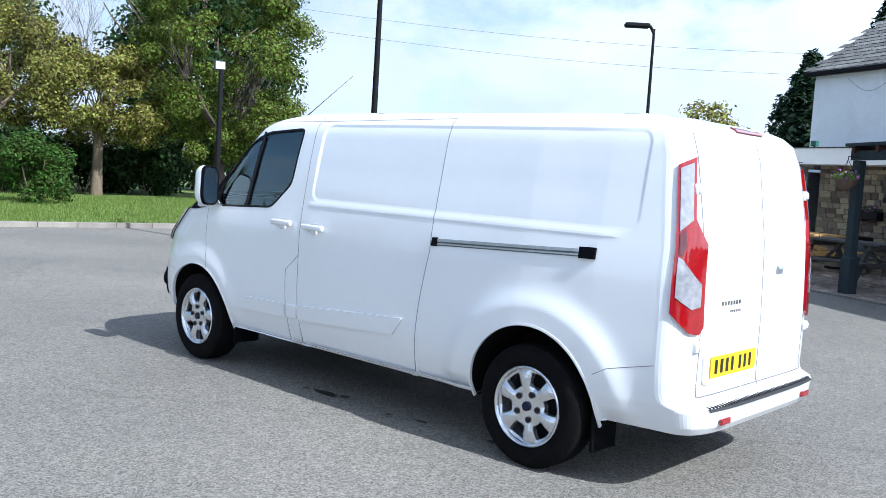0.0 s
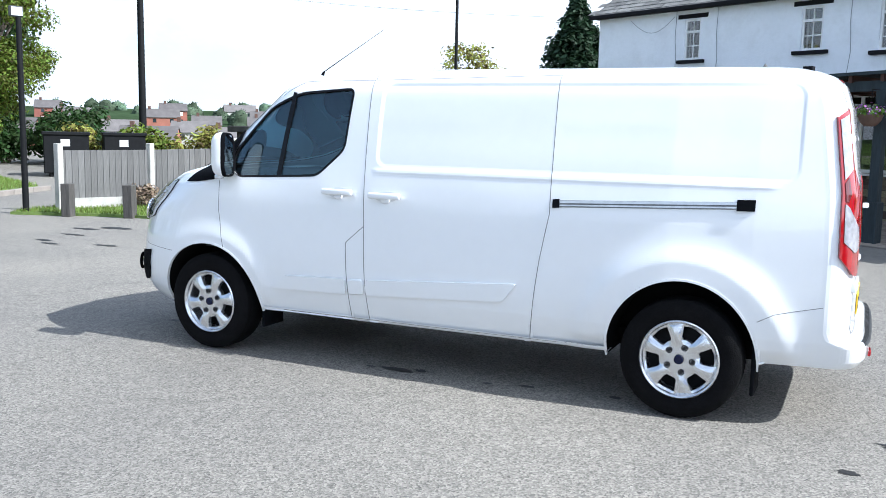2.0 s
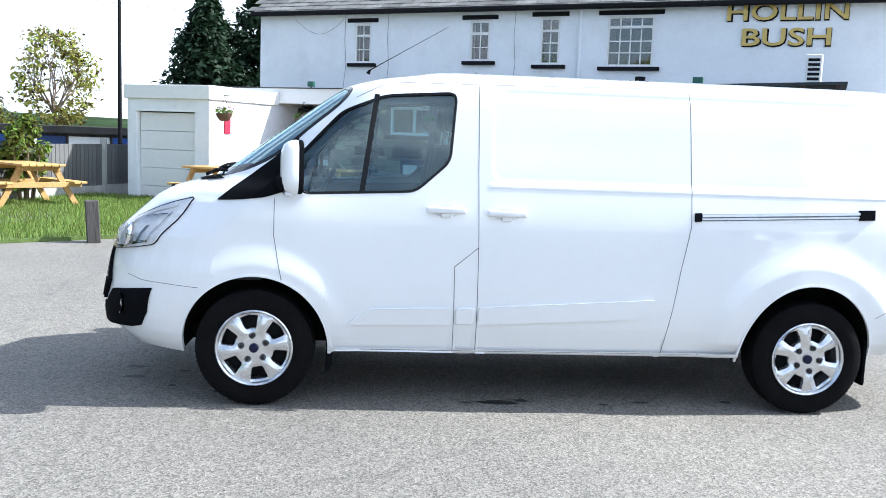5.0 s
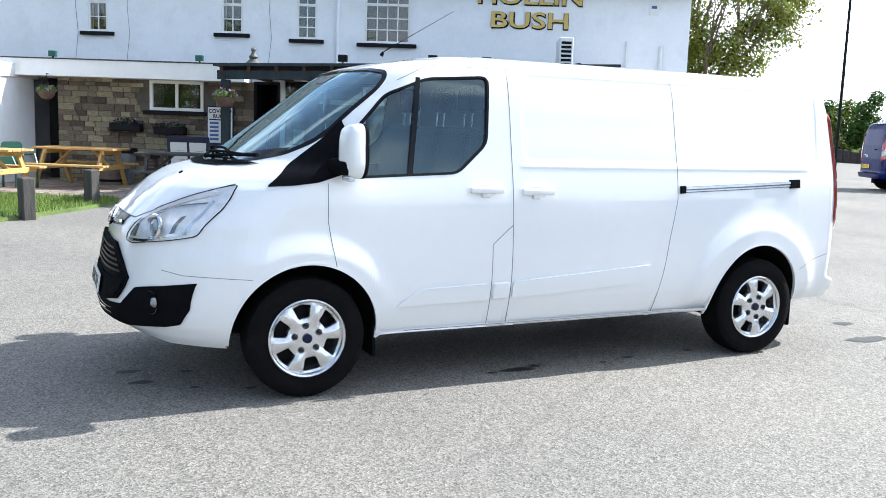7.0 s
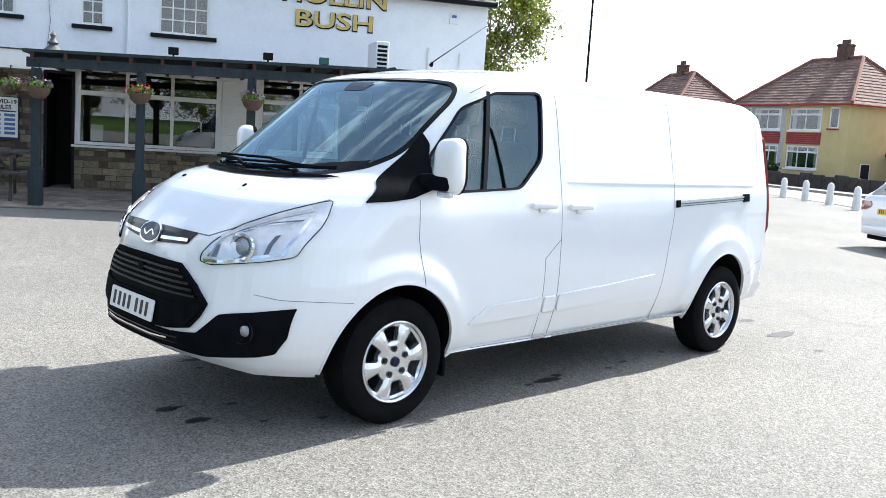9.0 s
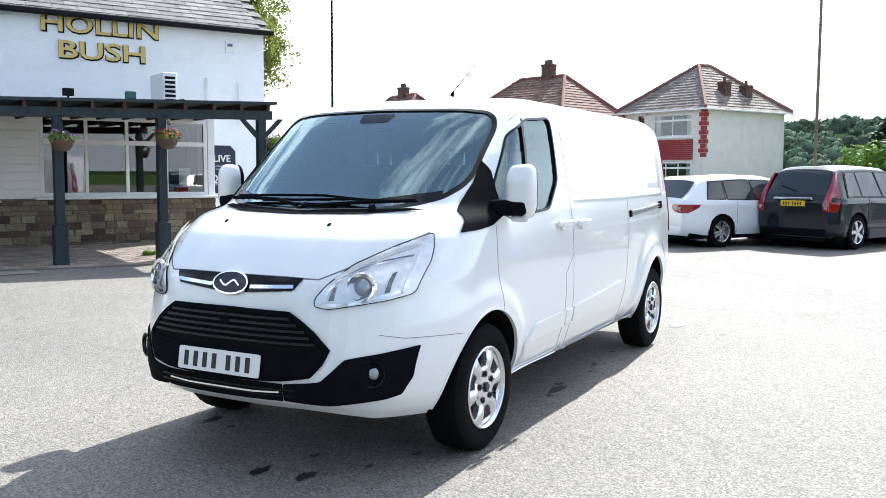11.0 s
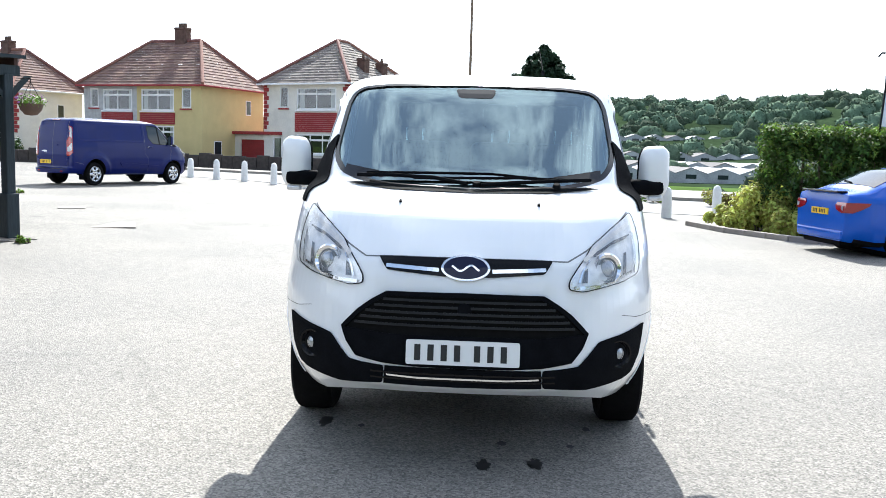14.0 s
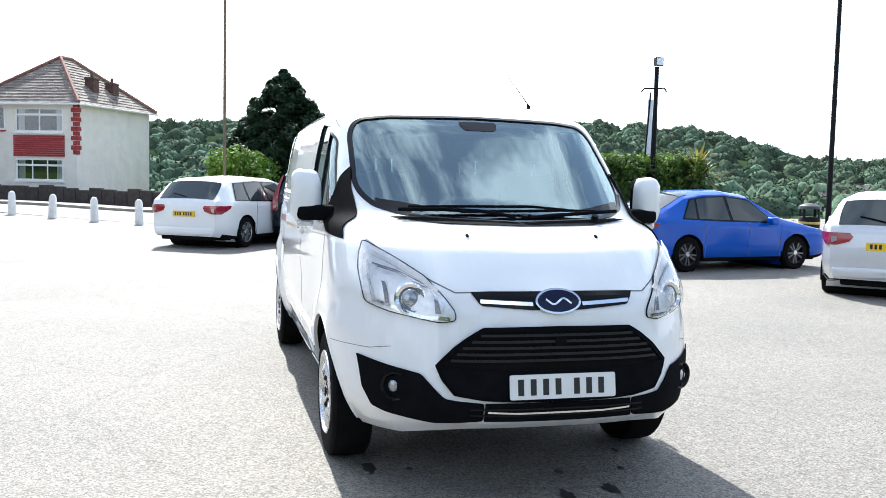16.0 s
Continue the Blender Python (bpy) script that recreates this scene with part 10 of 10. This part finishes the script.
# woods on the hill across the valley: one mass
def woods(name, label, spots, leaf_m, seed, size, count):
    ball = bmesh.new()
    bmesh.ops.create_icosphere(ball, subdivisions=3, radius=1)
    ball.verts.index_update()
    unit = np.array([v.co[:] for v in ball.verts])
    tris = np.array([[v.index for v in f.verts] for f in ball.faces])
    ball.free()
    gen = np.random.default_rng(seed)
    verts, faces, k = [], [], 0
    for x, y, z, r in spots:
        # an uneven crown: large bulges with small clumps on them
        d = np.full(len(unit), 0.62)
        for n, tight, lift in ((7, 0.62, 0.34), (26, 0.86, 0.20)):
            c = gen.normal(size=(n, 3)) + (0, 0, 0.35)
            c /= np.linalg.norm(c, axis=1)[:, None]
            d += (lift * gen.uniform(0.4, 1.0, n) * np.clip((unit @ c.T - tight) / (1 - tight), 0, 1)).max(axis=1)
        d += gen.uniform(-0.10, 0.10, len(unit))
        v = unit * d[:, None] * r
        v[:, 2] = np.maximum(v[:, 2], -0.5 * r) * gen.uniform(0.8, 1.3)
        verts.append(v + (x, y, z))
        faces += (tris + k).tolist()
        k += len(unit)
        # loose sprays standing off the crown
        u = gen.normal(size=(count, 3))
        u /= np.linalg.norm(u, axis=1)[:, None]
        u[:, 2] = np.abs(u[:, 2])
        near = (u @ unit.T).argmax(axis=1)
        p = v[near] * gen.uniform(0.95, 1.10, (count, 1)) + (x, y, z)
        a = gen.normal(size=(count, 3)) * size * r * 0.7
        b = gen.normal(size=(count, 3)) * size * r * 0.5
        verts.append(np.stack([p - a, p + b, p + a, p - b], axis=1).reshape(-1, 3))
        faces += (np.arange(4 * count).reshape(-1, 4) + k).tolist()
        k += 4 * count
    verts = np.concatenate(verts).tolist()
    me = bpy.data.meshes.new(name)
    me.from_pydata(verts, [], faces)
    me.materials.append(leaf_m)
    me.shade_smooth()
    o = new(name, me)
    tagged(o, label, "woods", kind="stuff")


LEAF_FAR = mat("far_woodland", (0.080, 0.115, 0.075), 0.9, vary=0.55, scale=0.12, bump=1.0, bscale=0.9, per=0.45, spec=0.02)
rngw = random.Random(99)
spots = []
for _ in range(3100):
    a = radians(rngw.uniform(118, 196))
    r = rngw.uniform(330, 960) if rngw.random() < 0.8 else rngw.uniform(900, 1000)
    x, y = r * math.cos(a), r * math.sin(a)
    # the works in the valley keep the lower slope open
    if radians(161) < a < radians(178) and (r < 452 or 502 < r < 545) and rngw.random() < 0.85:
        continue
    spots.append((x, y, gz(x, y) - 1, rngw.uniform(5.0, 9.0)))
woods("hillside_woods", "dense dark green woodland on the far hillside", spots, LEAF_FAR, 4, 0.095, 120)
spots = []
for _ in range(260):
    a = radians(rngw.uniform(140, 196))
    r = rngw.uniform(75, 300)
    x, y = r * math.cos(a), r * math.sin(a)
    if x > -60 or (radians(163) < a < radians(178) and r > 110 and rngw.random() < 0.8):
        continue
    spots.append((x, y, gz(x, y) - 1, rngw.uniform(2.0, 4.0)))
woods("valley_trees", "green trees among the valley sheds", spots, LEAF_FAR, 5, 0.08, 160)
spots = []
for _ in range(240):
    a = radians(rngw.uniform(-68, -8))
    r = rngw.uniform(95, 430)
    x, y = r * math.cos(a), r * math.sin(a)
    spots.append((x, y, gz(x, y) + 0.2, rngw.uniform(1.8, 3.4) if r < 320 else rngw.uniform(2.5, 4.5)))
woods("hillside_trees", "green trees between the houses on the hill", spots, LEAF_FAR, 6, 0.08, 160)


# ---- paving bricks outside the pub, last ----
def paving():
    rng = random.Random(31)
    L, W = 0.212, 0.108
    spots = []
    for j in range(int(6.4 / W)):
        for i in range(int(16 / L)):
            s, d = 1.3 + i * L + (L / 2 if j % 2 else 0), 0.05 + j * W
            if all(inside((s + a * L / 2, d + b * W / 2), PAVED) for a in (-1, 1) for b in (-1, 1)):
                spots.append((s, d))
    # the strip that the path passes nearest
    spots.sort(key=lambda q: abs(q[0] - 4.0) * 0.55 + (6.4 - q[1]))
    bm = B()
    box(bm, (-L / 2 + 0.004, -W / 2 + 0.004, -0.03), (L / 2 - 0.004, W / 2 - 0.004, 0.0), 0.004)
    me = mesh_of(bm, "brick", PAVING)
    verts, faces = [], []
    for n, (s, d) in enumerate(spots):
        x, y = pub_xy(s, d)
        z = rise(x, y) + 0.024 + rng.uniform(-0.003, 0.004)
        m = Matrix.Translation((x, y, z)) @ PUB.to_3x3().to_4x4() @ pose(0, 0, 0, rng.uniform(-1, 1), rng.uniform(-0.6, 0.6), rng.uniform(-0.8, 0.8))
        if n < 300:
            o = new("brick", me)
            o.parent = PAVEMENT
            o.matrix_world = m
            continue
        k = len(verts)
        a, b = L / 2 - 0.004, W / 2 - 0.004
        verts += [m @ Vector(p) for p in ((-a, -b, -0.02), (a, -b, -0.02), (a, b, -0.02), (-a, b, -0.02), (-a + 0.004, -b + 0.004, 0), (a - 0.004, -b + 0.004, 0), (a - 0.004, b - 0.004, 0), (-a + 0.004, b - 0.004, 0))]
        faces += [(k + 4, k + 5, k + 6, k + 7), (k, k + 1, k + 5, k + 4), (k + 1, k + 2, k + 6, k + 5), (k + 2, k + 3, k + 7, k + 6), (k + 3, k, k + 4, k + 7)]
    rest = bpy.data.meshes.new("brickwork")
    rest.from_pydata(verts, [], faces)
    rest.materials.append(PAVING)
    o = new("brickwork", rest)
    o.parent = PAVEMENT
    o["kind"] = "stuff"


paving()
